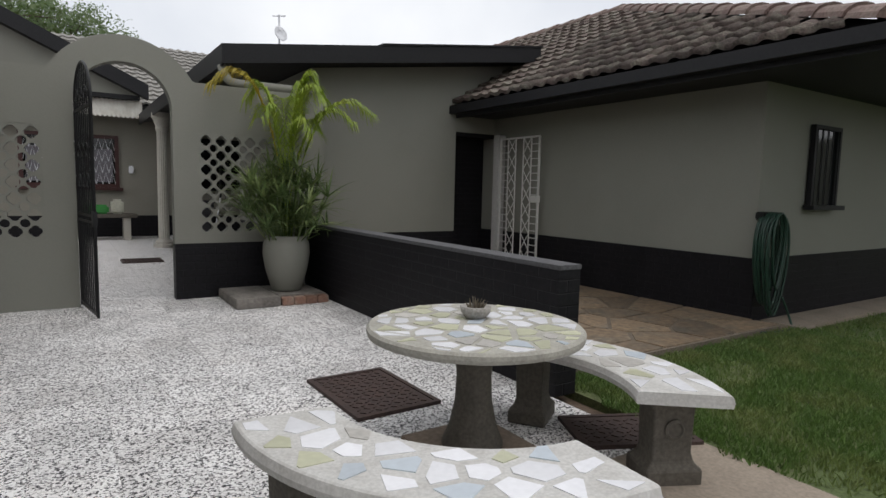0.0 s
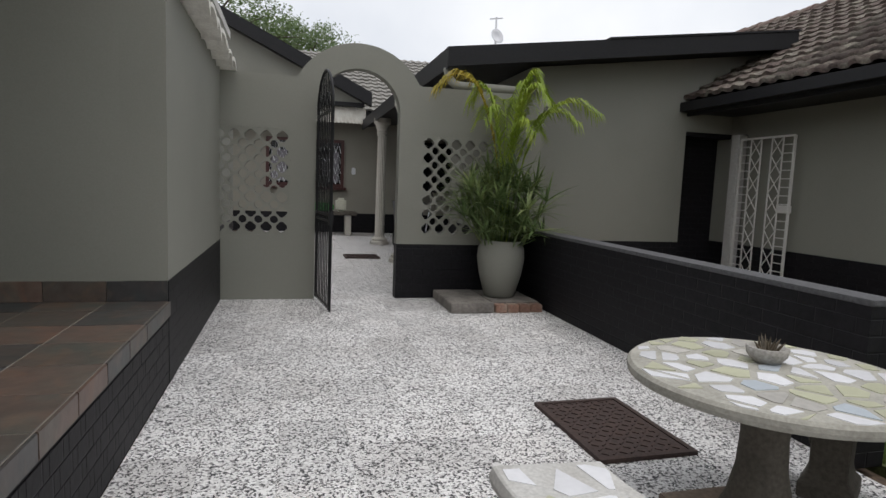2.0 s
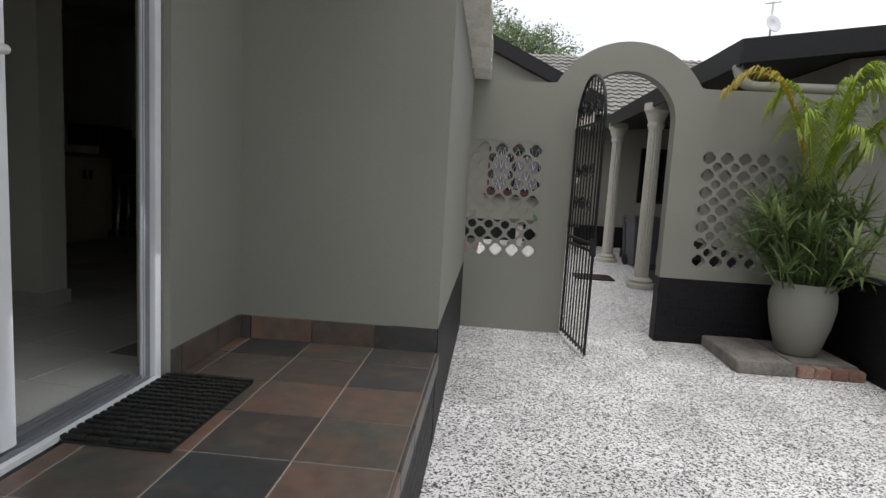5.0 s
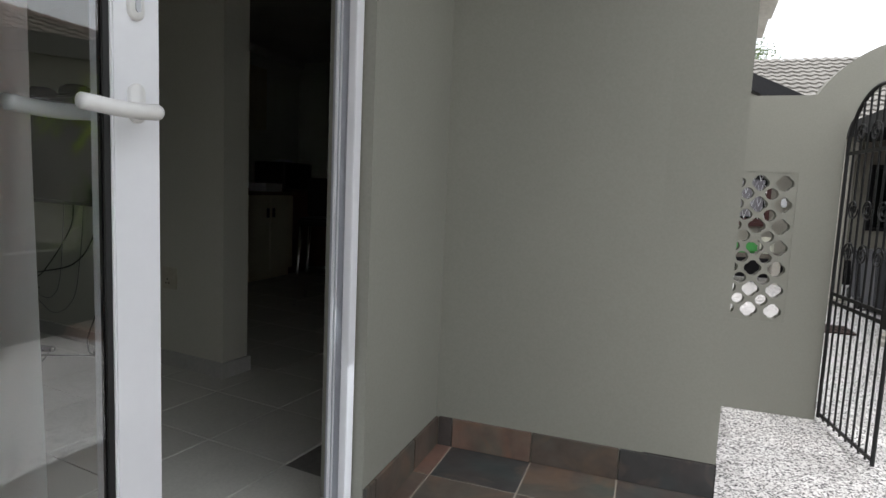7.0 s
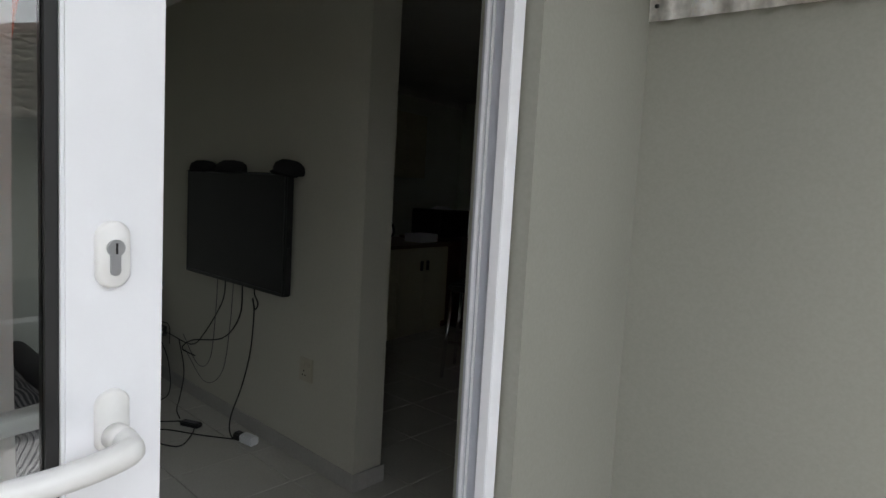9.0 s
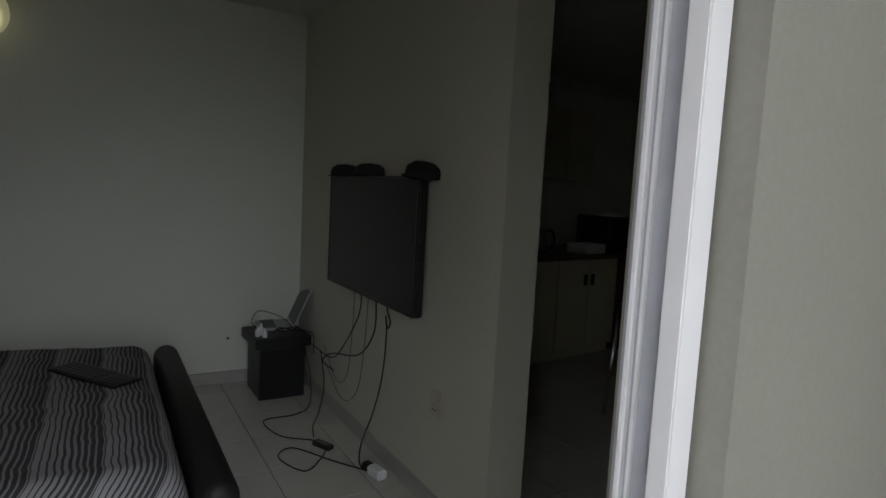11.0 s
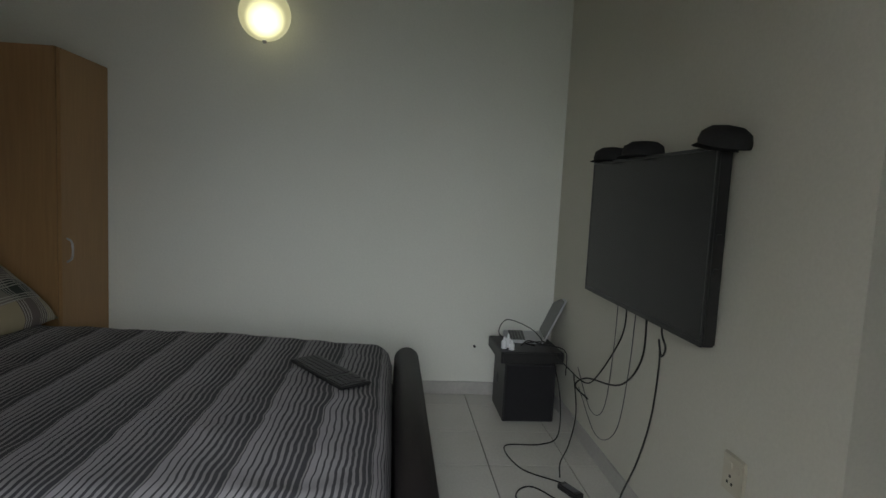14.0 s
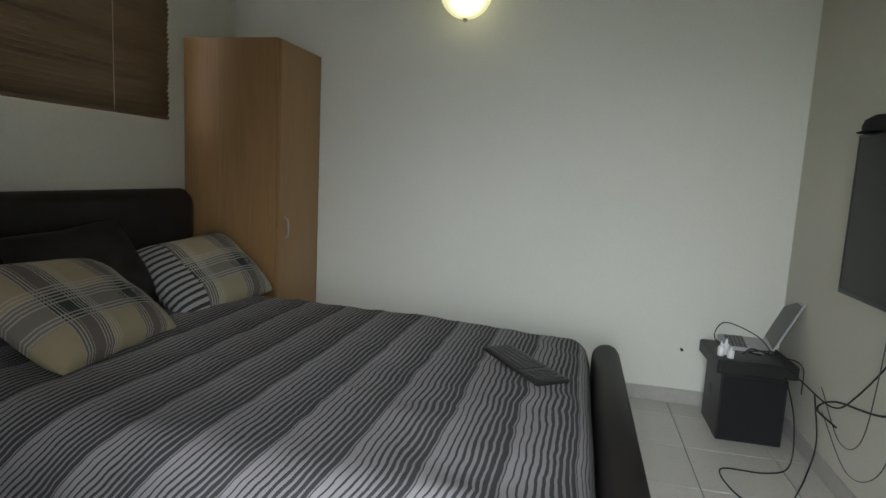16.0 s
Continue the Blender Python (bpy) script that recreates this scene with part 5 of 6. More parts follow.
def stadium(w, h, th, y, z, x, sgn):
    """Rounded plate standing in the yz plane."""
    bm = bmesh.new()
    pts = []
    for i in range(24):
        a = 2 * math.pi * i / 24
        pts.append((w * math.cos(a), w * math.sin(a) + (h - w if math.sin(a) > 0 else -(h - w))))
    lo = [bm.verts.new((x, y + p, z + q)) for p, q in pts]
    mid = [bm.verts.new((x + sgn * th * 0.7, y + p, z + q)) for p, q in pts]
    hi = [bm.verts.new((x + sgn * th, y + p * 0.86, z + q * 0.93)) for p, q in pts]
    for a, b in ((lo, mid), (mid, hi)):
        for i in range(24):
            j = (i + 1) % 24
            bm.faces.new((a[i], a[j], b[j], b[i]))
    bm.faces.new(hi)
    return bm


M_LEVER = material("white_lever_paint", (0.74, 0.74, 0.73), 0.3, vary=0.03, stain=12, stain_color=(0.5, 0.47, 0.42), stain_amount=0.3, bump=0.02)
for sgn, x in ((1, -0.612), (-1, -0.668)):
    esc = part("escutcheon", stadium(0.0165, 0.034, 0.008, 3.975, 1.895, x, sgn), M_LEVER, leaf, "white oval keyhole plate", True)
    bm = bmesh.new()
    bmesh.ops.create_cone(bm, cap_ends=True, segments=20, radius1=0.0085, radius2=0.0085, depth=0.006, matrix=pose(x + sgn * 0.0085, 3.975, 1.902, 0, 90, 0))
    add_box(bm, x + sgn * 0.008 - 0.002, x + sgn * 0.008 + 0.002, 3.970, 3.980, 1.879, 1.897)
    bmesh.ops.create_cone(bm, cap_ends=True, segments=16, radius1=0.005, radius2=0.005, depth=0.0048, matrix=pose(x + sgn * 0.008, 3.975, 1.879, 0, 90, 0))
    part("key_cylinder", bm, M_ALU, leaf, "metal key cylinder")
    part("key_slot", boxes((x + sgn * 0.0118 - 0.0004, x + sgn * 0.0118 + 0.0004, 3.974, 3.976, 1.896, 1.907)), M_GASKET, leaf)
    part("rosette", stadium(0.0165, 0.034, 0.009, 3.975, 1.722, x, sgn), M_LEVER, leaf, smooth=True)
    bm = bmesh.new()
    bmesh.ops.create_cone(bm, cap_ends=True, segments=24, radius1=0.0135, radius2=0.0135, depth=0.02, matrix=pose(x + sgn * 0.018, 3.975, 1.708, 0, 90, 0))
    part("collar", bm, M_LEVER, leaf, "round lever collar", True)
    line = spline([(x + sgn * 0.006, 3.975, 1.708), (x + sgn * 0.035, 3.975, 1.708), (x + sgn * 0.052, 3.968, 1.706), (x + sgn * 0.057, 3.935, 1.703), (x + sgn * 0.057, 3.89, 1.702), (x + sgn * 0.054, 3.828, 1.705)], 6)
    bm = tube(bmesh.new(), line, lambda u: 0.012 if u < 0.35 else 0.0148 - 0.002 * u, 12)
    part("lever", bm, M_LEVER, leaf, "white curved lever handle", True)
tagged(door, "white framed sliding glass door standing half open", "door")


# ---- curtains behind the glass ----
def hanging(x, y0, y1, folds, depth, taper):
    bm = bmesh.new()
    rows = []
    for i in range(25):
        u = i / 24
        z = FLOOR + 2.25 - 2.22 * u
        row = []
        for k in range(61):
            v = k / 60
            y = y0 + (y1 - taper * u - y0) * v
            row.append(bm.verts.new((x + depth * math.sin(v * folds + 0.5 * math.sin(3 * u)) * (0.6 + 0.4 * u), y + 0.01 * math.sin(5 * u + v * 9), z)))
        rows.append(row)
    for a, b in zip(rows, rows[1:]):
        for k in range(60):
            bm.faces.new((a[k], a[k + 1], b[k + 1], b[k]))
    return bm


M_SHEER = material("white_net_cloth", (0.8, 0.82, 0.8), 0.9, vary=0.05, grain=200, stain=4, bump=0.05, stain_amount=0.1)
n_, l_, b_ = nodes_of(M_SHEER)
tr_, mx_ = n_.new("ShaderNodeBsdfTranslucent"), n_.new("ShaderNodeMixShader")
tr_.inputs["Color"].default_value = (0.85, 0.88, 0.87, 1)
mx_.inputs[0].default_value = 0.6
l_.new(b_.outputs[0], mx_.inputs[1])
l_.new(tr_.outputs[0], mx_.inputs[2])
l_.new(mx_.outputs[0], n_["Material Output"].inputs["Surface"])
tagged(solid("net_curtain", hanging(-0.86, 2.9, 3.985, 42, 0.018, 0.0), M_SHEER, True), "white net curtain hanging behind the glass door", "curtain")
cur = base("curtain", pose(0, 0, 0))
part("drape", hanging(-0.955, 3.45, 4.10, 30, 0.02, 0.3), material("orange_curtain_cloth", (0.45, 0.10, 0.04), 0.9, vary=0.15, grain=90, stain=6, stain_color=(0.5, 0.2, 0.1)), cur, smooth=True)
part("curtain_rail", tube(bmesh.new(), [(-0.91, 2.82, FLOOR + 2.27), (-0.91, 4.85, FLOOR + 2.27)], 0.014, 8), M_ALU, cur)
tagged(cur, "orange cloth curtain drawn aside behind the glass door", "curtain")

# ---- bedroom floor, skirting ----
room_floor = bpy.data.objects["floor_room"]
cols = [0.0] + [0.21 + 0.412 * k for k in range(10)]
rows_v = [-0.57 + 0.412 * k for k in range(-8, 10)]
tile_cache = {}
for a_, b_ in zip(cols, cols[1:]):
    for c_, d_ in zip(rows_v, rows_v[1:]):
        p_ = ROOM @ Vector(((a_ + b_) / 2, (c_ + d_) / 2, 0))
        if p_.x > -0.80 or p_.x < -4.75 or p_.y > 10.0:
            continue
        key = (round(b_ - a_, 3), round(d_ - c_, 3))
        if key not in tile_cache:
            tb = boxes((0.0025, key[0] - 0.0025, 0.0025, key[1] - 0.0025, -0.008, 0))
            bmesh.ops.bevel(tb, geom=[e for e in tb.edges if all(v.co.z > -1e-4 for v in e.verts)], offset=0.002, segments=1, affect="EDGES")
            tile_cache[key] = mesh_of("floor_tile", tb, M_ROOMTILE)
        piece("floor_tile", tile_cache[key], room_floor, ROOM @ pose(a_, c_, FLOOR + random.uniform(-0.0006, 0.0006)))
structure(solid("trim_threshold", boxes((-0.95, -0.706, 2.95, 4.9, FLOOR - 0.008, FLOOR - 0.002)), M_ROOMTILE), "pale tile strip inside the door track", "floor")
M_SKIRT = material("grey_skirting_tile", (0.42, 0.41, 0.39), 0.4, vary=0.06, stain=5)
sk = structure(solid("baseboard", boxes((0.0, 0.012, -2.85, -0.012, FLOOR, FLOOR + 0.085)), M_SKIRT), "grey tile skirting along the wall foot", "skirting")
sk.matrix_basis = ROOM
part("skirting_run", boxes((0, 2.55, -0.012, 0.0, FLOOR, FLOOR + 0.085)), M_SKIRT, sk)
part("skirting_run", boxes((2.551, 2.563, -0.012, 0.19, FLOOR, FLOOR + 0.085)), M_SKIRT, sk)

# wall frame of the television wall: x along the wall, -y into the room
TVW = ROOM @ pose(2.55, 0, 0)
M_TVBLACK = material("black_tv_plastic", (0.012, 0.012, 0.013), 0.35, vary=0.1)
M_SCREEN = plain("dark_screen", (0.006, 0.006, 0.007), 0.2)
M_SCREEN.node_tree.nodes["Principled BSDF"].inputs["Specular IOR Level"].default_value = 0.25


def on_tv_wall(name):
    return base(name, TVW)


tv = on_tv_wall("television")
X0, X1, Z0, Z1, YF = -1.69, -0.535, 1.40, 2.05, -0.085
part("housing", boxes((X0, X1, YF + 0.004, -0.035, Z0, Z1), bevel=0.006), M_TVBLACK, tv)
part("screen", boxes((X0 + 0.012, X1 - 0.012, YF - 0.001, YF + 0.003, Z0 + 0.02, Z1 - 0.012)), M_SCREEN, tv, "switched-off dark screen")
part("bezel", boxes((X0, X1, YF - 0.003, YF + 0.0035, Z0, Z0 + 0.019), (X0, X1, YF - 0.003, YF + 0.0035, Z1 - 0.011, Z1), (X0, X0 + 0.011, YF - 0.003, YF + 0.0035, Z0 + 0.019, Z1 - 0.011), (X1 - 0.011, X1, YF - 0.003, YF + 0.0035, Z0 + 0.019, Z1 - 0.011), bevel=0.001), M_TVBLACK, tv)
part("wall_bracket", boxes((-1.15, -0.8, -0.036, 0, 1.6, 1.85)), M_IRON, tv)
for z in (1.64, 1.75):
    part("side_button", boxes((X1, X1 + 0.012, -0.07, -0.055, z, z + 0.02)), M_TVBLACK, tv)
tagged(tv, "black flat television hung on the white wall", "television")


def cap_thing(x, tilt, size):
    """A soft peaked cap hung over the television's top edge."""
    g = base("cap", TVW @ pose(x, -0.058, Z1 + 0.001, 0, tilt, 0))
    cloth = material("black_cap_cloth", (0.012, 0.012, 0.013), 0.9, vary=0.2, grain=120)
    part("crown", lathe([(0.085 * size, 0.0), (0.088 * size, 0.016), (0.080 * size, 0.042), (0.05 * size, 0.062), (0, 0.068)], 24), cloth, g, smooth=True)
    bm = bmesh.new()
    lo = [bm.verts.new((0.085 * size * math.cos(a), 0.085 * size * math.sin(a), 0.004)) for a in [math.pi + math.pi * i / 12 for i in range(13)]]
    hi = [bm.verts.new((0.09 * size * math.cos(a), 0.085 * size * math.sin(a) - 0.022 * size * math.sin(math.pi * i / 12), -0.006)) for i, a in enumerate([math.pi + math.pi * i / 12 for i in range(13)])]
    for i in range(12):
        bm.faces.new((lo[i], lo[i + 1], hi[i + 1], hi[i]))
    bmesh.ops.solidify(bm, geom=bm.faces[:], thickness=0.003)
    part("peak", bm, cloth, g)
    return tagged(g, "black cloth cap resting on the television's top edge", "cap", "caps on the television")


cap_thing(-1.52, 0, 1.0)
cap_thing(-1.16, 0, 1.05)
cap_thing(-0.555, 13, 0.95)

M_SOCKET = material("yellowed_socket_plastic", (0.5, 0.47, 0.38), 0.4, vary=0.06, stain=20, stain_color=(0.3, 0.25, 0.17))
so = on_tv_wall("wall_socket")
part("plate", boxes((-0.47, -0.355, -0.012, 0, 0.965, 1.09), bevel=0.004), M_SOCKET, so)
for k, (x, z) in enumerate(((-0.425, 1.055), (-0.385, 1.055))):
    part("switch", boxes((x - 0.012, x + 0.012, -0.017, -0.012, z - 0.01, z + 0.012), bevel=0.002), M_SOCKET, so)
for x, z in ((-0.425, 1.02), (-0.437, 0.998), (-0.413, 0.998)):
    part("pin_hole", boxes((x - 0.004, x + 0.004, -0.0135, -0.011, z - 0.004, z + 0.004)), M_GASKET, so)
tagged(so, "yellowed square wall socket with switches", "socket")


def cable(name, pts, r, label, smooth_steps=8, mat=None):
    ob = solid(name, tube(bmesh.new(), spline(pts, smooth_steps), r * 0.72, 6), mat or M_GASKET, True)
    return tagged(ob, label, "cable", "cables under the television")


w = lambda x, y, z: tuple(TVW @ Vector((x if x > -1.1 else -1.1 + (x + 1.1) * 1.25, y, z)))
M_GREYCABLE = plain("grey_cable", (0.09, 0.09, 0.1), 0.5)
cable("cable", [w(-1.20, -0.05, 1.43), w(-1.26, -0.03, 1.25), w(-1.45, -0.03, 1.0), w(-1.56, -0.05, 0.9), w(-1.72, -0.1, 0.93), w(-1.9, -0.12, 0.95)], 0.005, "black cable from television to side cabinet")
cable("cable", [w(-1.02, -0.05, 1.43), w(-1.08, -0.03, 1.2), w(-1.25, -0.03, 1.02), w(-1.55, -0.05, 0.93), w(-1.62, -0.08, 0.86), w(-1.5, -0.06, 0.84)], 0.006, "thick black cable looping under the television")
cable("cable", [w(-1.28, -0.05, 1.43), w(-1.33, -0.03, 1.15), w(-1.38, -0.03, 0.85), w(-1.5, -0.04, 0.78), w(-1.65, -0.06, 0.95)], 0.003, "thin grey cable hanging in a loop", mat=M_GREYCABLE)
cable("cable", [w(-1.12, -0.05, 1.43), w(-1.18, -0.03, 1.1), w(-1.25, -0.03, 0.8), w(-1.42, -0.04, 0.69), w(-1.62, -0.06, 0.85)], 0.003, "thin grey cable hanging in a long loop", mat=M_GREYCABLE)
cable("cable", [w(-0.88, -0.05, 1.43), w(-0.9, -0.04, 1.36), w(-0.86, -0.04, 1.31), w(-0.89, -0.04, 1.27), w(-0.92, -0.04, 1.33), w(-0.9, -0.04, 1.24), w(-0.95, -0.03, 1.0), w(-1.02, -0.04, 0.78), w(-1.03, -0.1, 0.6), w(-0.93, -0.14, 0.527), w(-0.8, -0.1, 0.527)], 0.0055, "black mains cable with a knotted bundle")
cable("cable", [w(-1.85, -0.12, 0.9), w(-1.72, -0.12, 0.75), w(-1.66, -0.14, 0.56), w(-1.62, -0.25, 0.527), w(-1.6, -0.45, 0.527), w(-1.4, -0.42, 0.527), w(-1.28, -0.26, 0.53)], 0.005, "black cable trailing over the floor tiles")
cable("cable", [w(-1.7, -0.06, 0.9), w(-1.63, -0.06, 0.7), w(-1.6, -0.1, 0.54), w(-1.45, -0.2, 0.527), w(-1.32, -0.25, 0.53)], 0.005, "black cable running down to the power brick")
cable("cable", [w(-1.2, -0.22, 0.53), w(-1.1, -0.3, 0.527), w(-1.0, -0.42, 0.527), w(-1.18, -0.5, 0.527), w(-1.25, -0.4, 0.527), w(-1.05, -0.25, 0.527), w(-0.85, -0.12, 0.53)], 0.005, "black cable coiled on the floor tiles")
brick = base("power_brick", TVW @ pose(-1.24, -0.24, FLOOR + 0.0005, 0, 0, 25))
part("brick_body", boxes((-0.065, 0.065, -0.025, 0.025, 0, 0.028), bevel=0.006), M_TVBLACK, brick)
part("rating_label", boxes((-0.04, 0.04, -0.018, 0.018, 0.0282, 0.0286)), M_GREYCABLE, brick)
tagged(brick, "black laptop power brick on the floor", "power supply")
ad = base("plug_adapter", TVW @ pose(-0.78, -0.10, FLOOR + 0.0005, 0, 0, 10))
part("adapter_body", boxes((-0.08, 0.03, -0.03, 0.03, 0, 0.05), bevel=0.01), M_UPVC, ad)
part("plug", boxes((-0.14, -0.081, -0.025, 0.025, 0, 0.045), bevel=0.01), M_TVBLACK, ad, "black plug")
tagged(ad, "white plug adapter with a black plug on the floor", "adapter")

# ---- side cabinet, receiver, laptop ----
M_NIGHT = material("black_laminate", (0.008, 0.008, 0.010), 0.45, vary=0.15, stain=4)
cab = base("side_cabinet", ROOM @ pose(0.28, -0.27, FLOOR))
part("cabinet_body", boxes((-0.16, 0.19, -0.13, 0.18, 0, 0.35), bevel=0.004), M_NIGHT, cab)
part("front_cloth", boxes((0.191, 0.195, -0.12, 0.17, 0.01, 0.34)), material("black_speaker_cloth", (0.01, 0.01, 0.012), 0.95), cab)
part("port", lathe([(0.025, 0), (0.032, 0.002), (0.034, 0.006), (0.025, 0.006)], 16), M_GREYCABLE, cab).matrix_basis = pose(-0.02, -0.1305, 0.2, 90, 0, 0)
tagged(cab, "black speaker cabinet standing on the floor tiles", "speaker")
rec = base("receiver", ROOM @ pose(0.27, -0.27, FLOOR + 0.3505, 0, 0, 1.5))
part("case", boxes((-0.19, 0.21, -0.165, 0.215, 0.006, 0.075), bevel=0.004), M_NIGHT, rec)
part("front_panel", boxes((0.2105, 0.2145, -0.15, 0.2, 0.012, 0.07)), M_TVBLACK, rec)
for y in (-0.13, 0.16):
    part("foot", boxes((0.12, 0.16, y - 0.02, y + 0.02, 0, 0.006)), M_GASKET, rec)
    part("foot", boxes((-0.16, -0.12, y - 0.02, y + 0.02, 0, 0.006)), M_GASKET, rec)
tagged(rec, "flat black disc player lying on the speaker", "player")
M_SILVER = material("silver_laptop_plastic", (0.4, 0.41, 0.43), 0.4, metal=0.3, vary=0.05)
lap = base("laptop", ROOM @ pose(0.22, -0.12, FLOOR + 0.4265, 0, 0, 172))
part("laptop_base", boxes((-0.17, 0.17, -0.0, 0.24, 0, 0.018), bevel=0.004), M_SILVER, lap).matrix_basis = pose(0.1, 0, 0)
keys = bmesh.new()
for i in range(13):
    for j in range(5):
        add_box(keys, -0.05 + 0.0225 * i, -0.032 + 0.0225 * i, 0.11 + 0.02 * j, 0.127 + 0.02 * j, 0.018, 0.020)
part("keys", keys, M_TVBLACK, lap)
lid = part("laptop_lid", boxes((-0.18, 0.18, -0.004, 0.004, 0, 0.30), bevel=0.003), M_SILVER, lap)
lid.matrix_basis = pose(0.1, -0.003, 0.014, 24, 0, 0)
part("laptop_screen", boxes((-0.163, 0.163, 0.0042, 0.0052, 0.02, 0.283)), M_SCREEN, lid)
tagged(lap, "open silver laptop with dark screen on the player", "laptop")
for x, y, hh in ((0.40, -0.40, 0.075), (0.37, -0.37, 0.085), (0.43, -0.36, 0.06)):
    bt = base("bottle", ROOM @ pose(x, y, FLOOR + 0.4265))
    part("bottle_body", lathe([(0, 0), (0.016, 0), (0.017, 0.004), (0.017, hh * 0.6), (0.008, hh * 0.72), (0, hh * 0.72)], 16), M_UPVC, bt, smooth=True)
    part("bottle_cap", lathe([(0.007, hh * 0.72), (0.007, hh * 0.85), (0.003, hh), (0, hh)], 12), M_UPVC, bt)
    tagged(bt, "small white dropper bottle beside the laptop", "bottle", "dropper bottles")
rp = lambda u, v, z: tuple(ROOM @ Vector((u, v, FLOOR + z)))
cable("cable", [rp(0.38, -0.34, 0.455), rp(0.32, -0.42, 0.5), rp(0.25, -0.36, 0.57), rp(0.3, -0.22, 0.53), rp(0.36, -0.16, 0.47), rp(0.42, -0.2, 0.46), rp(0.44, -0.12, 0.46), rp(0.5, -0.05, 0.44), rp(0.5, -0.04, 0.3)], 0.004, "tangled black cable on the open laptop")
cable("cable", [rp(0.42, -0.3, 0.452), rp(0.35, -0.24, 0.465), rp(0.42, -0.16, 0.46), rp(0.33, -0.14, 0.456), rp(0.37, -0.26, 0.455), rp(0.43, -0.22, 0.456)], 0.006, "bundled black cable beside the laptop")
tagged(solid("wall_hook", tube(bmesh.new(), [rp(0.0, -0.52, 0.33), rp(0.03, -0.52, 0.332)], 0.008, 8), M_IRON), "small dark cable stub in the white wall", "hook")

# ---- wall lamp ----
lamp = base("wall_lamp", ROOM @ pose(0.17, -1.895, 2.845))
M_GLOBE = bpy.data.materials.new("glowing_glass_globe")
M_GLOBE.use_nodes = True
b = M_GLOBE.node_tree.nodes["Principled BSDF"]
b.inputs["Base Color"].default_value, b.inputs["Roughness"].default_value = (0.8, 0.75, 0.6, 1), 0.3
b.inputs["Emission Color"].default_value, b.inputs["Emission Strength"].default_value = (0.97, 0.92, 0.48, 1), 0.22
gn, gl = M_GLOBE.node_tree.nodes, M_GLOBE.node_tree.links
gc, gd, gm = gn.new("ShaderNodeTexCoord"), gn.new("ShaderNodeVectorMath"), gn.new("ShaderNodeMapRange")
gd.operation = "DISTANCE"
gd.inputs[1].default_value = (0.13, 0.03, -0.07)
gm.inputs[1].default_value, gm.inputs[2].default_value, gm.inputs[3].default_value, gm.inputs[4].default_value = 0.02, 0.13, 0.42, 0.06
gl.new(gc.outputs["Object"], gd.inputs[0])
gl.new(gd.outputs["Value"], gm.inputs[0])
gl.new(gm.outputs[0], b.inputs["Emission Strength"])
part("neck", lathe([(0.05, 0.135), (0.055, 0.15), (0.05, 0.2), (0.02, 0.22), (0, 0.22)], 20), M_SOCKET, lamp, "brass-coloured neck")
bm = bmesh.new()
bmesh.ops.create_uvsphere(bm, u_segments=32, v_segments=16, radius=0.15)
part("globe", bm, M_GLOBE, lamp, "lit cream glass globe", True)
part("mount", boxes((-0.17, -0.12, -0.05, 0.05, -0.05, 0.05), bevel=0.008), M_UPVC, lamp)
part("finial", lathe([(0, -0.168), (0.012, -0.16), (0.014, -0.148), (0, -0.145)], 12), M_ALU, lamp)
tagged(lamp, "lit round glass globe lamp on the white wall", "lamp")

# ---- wardrobe ----
def wood(name, color, along):
    m = material(name, color, 0.45, vary=0.08, grain=30, stain=3, bump=0.05, stain_amount=0.3)
    n, l, b = nodes_of(m)
    mp = n.new("ShaderNodeMapping")
    mp.inputs["Scale"].default_value = along
    l.new(n["where"].outputs[0], mp.inputs["Vector"])
    for nd in n:
        if nd.type == "TEX_NOISE":
            l.new(mp.outputs[0], nd.inputs["Vector"])
    return m


M_BEECH = wood("beech_laminate", (0.34, 0.2, 0.085), (2.0, 2.0, 0.12))
ward = base("wardrobe", ROOM @ pose(0.003, -3.477, FLOOR))
part("carcass", boxes((0, 0.524, 0.0, 0.60, 0, 1.995), bevel=0.002), M_BEECH, ward)
wd = part("wardrobe_door", boxes((0.004, 0.52, 0.603, 0.622, 0.06, 1.988), bevel=0.002), M_BEECH, ward)
part("door_handle", tube(bmesh.new(), spline([(0.47, 0.622, 0.86), (0.47, 0.647, 0.88), (0.47, 0.652, 0.92), (0.47, 0.647, 0.97), (0.47, 0.622, 0.99)], 5), 0.006, 8), M_ALU, wd, "curved metal handle", True)
tagged(ward, "tall beech laminate wardrobe in the room corner", "wardrobe")

# ---- window with slatted blind ----
wsouth = structure(solid("window_room", boxes((0.74, 0.79, VS - 0.14, VS - 0.08, 2.06, 2.95), (2.70, 2.75, VS - 0.14, VS - 0.08, 2.06, 2.95), (0.79, 2.70, VS - 0.14, VS - 0.08, 2.06, 2.11), (0.79, 2.70, VS - 0.14, VS - 0.08, 2.90, 2.95)), M_UPVC), "window frame behind the slatted blind", "window")
wsouth.matrix_basis = ROOM
M_BLIND = wood("bamboo_slat", (0.13, 0.092, 0.05), (0.3, 3.0, 3.0))
blind = base("slatted_blind", ROOM @ pose(1.74, VS + 0.045, 2.04))
slat = mesh_of("slat", boxes((-1.02, 1.02, -0.0015, 0.0015, -0.0155, 0.0155)), M_BLIND)
for k in range(38):
    piece("slat", slat, blind, pose(0, 0.004 * math.sin(k), 0.02 + 0.026 * k, -29 + random.uniform(-3, 3), random.uniform(-0.08, 0.08), 0))
for x in (-0.62, 0.0, 0.62):
    part("cord", tube(bmesh.new(), [(x, 0.012, 0.0), (x, 0.012, 1.0)], 0.002, 5), M_SOCKET, blind)
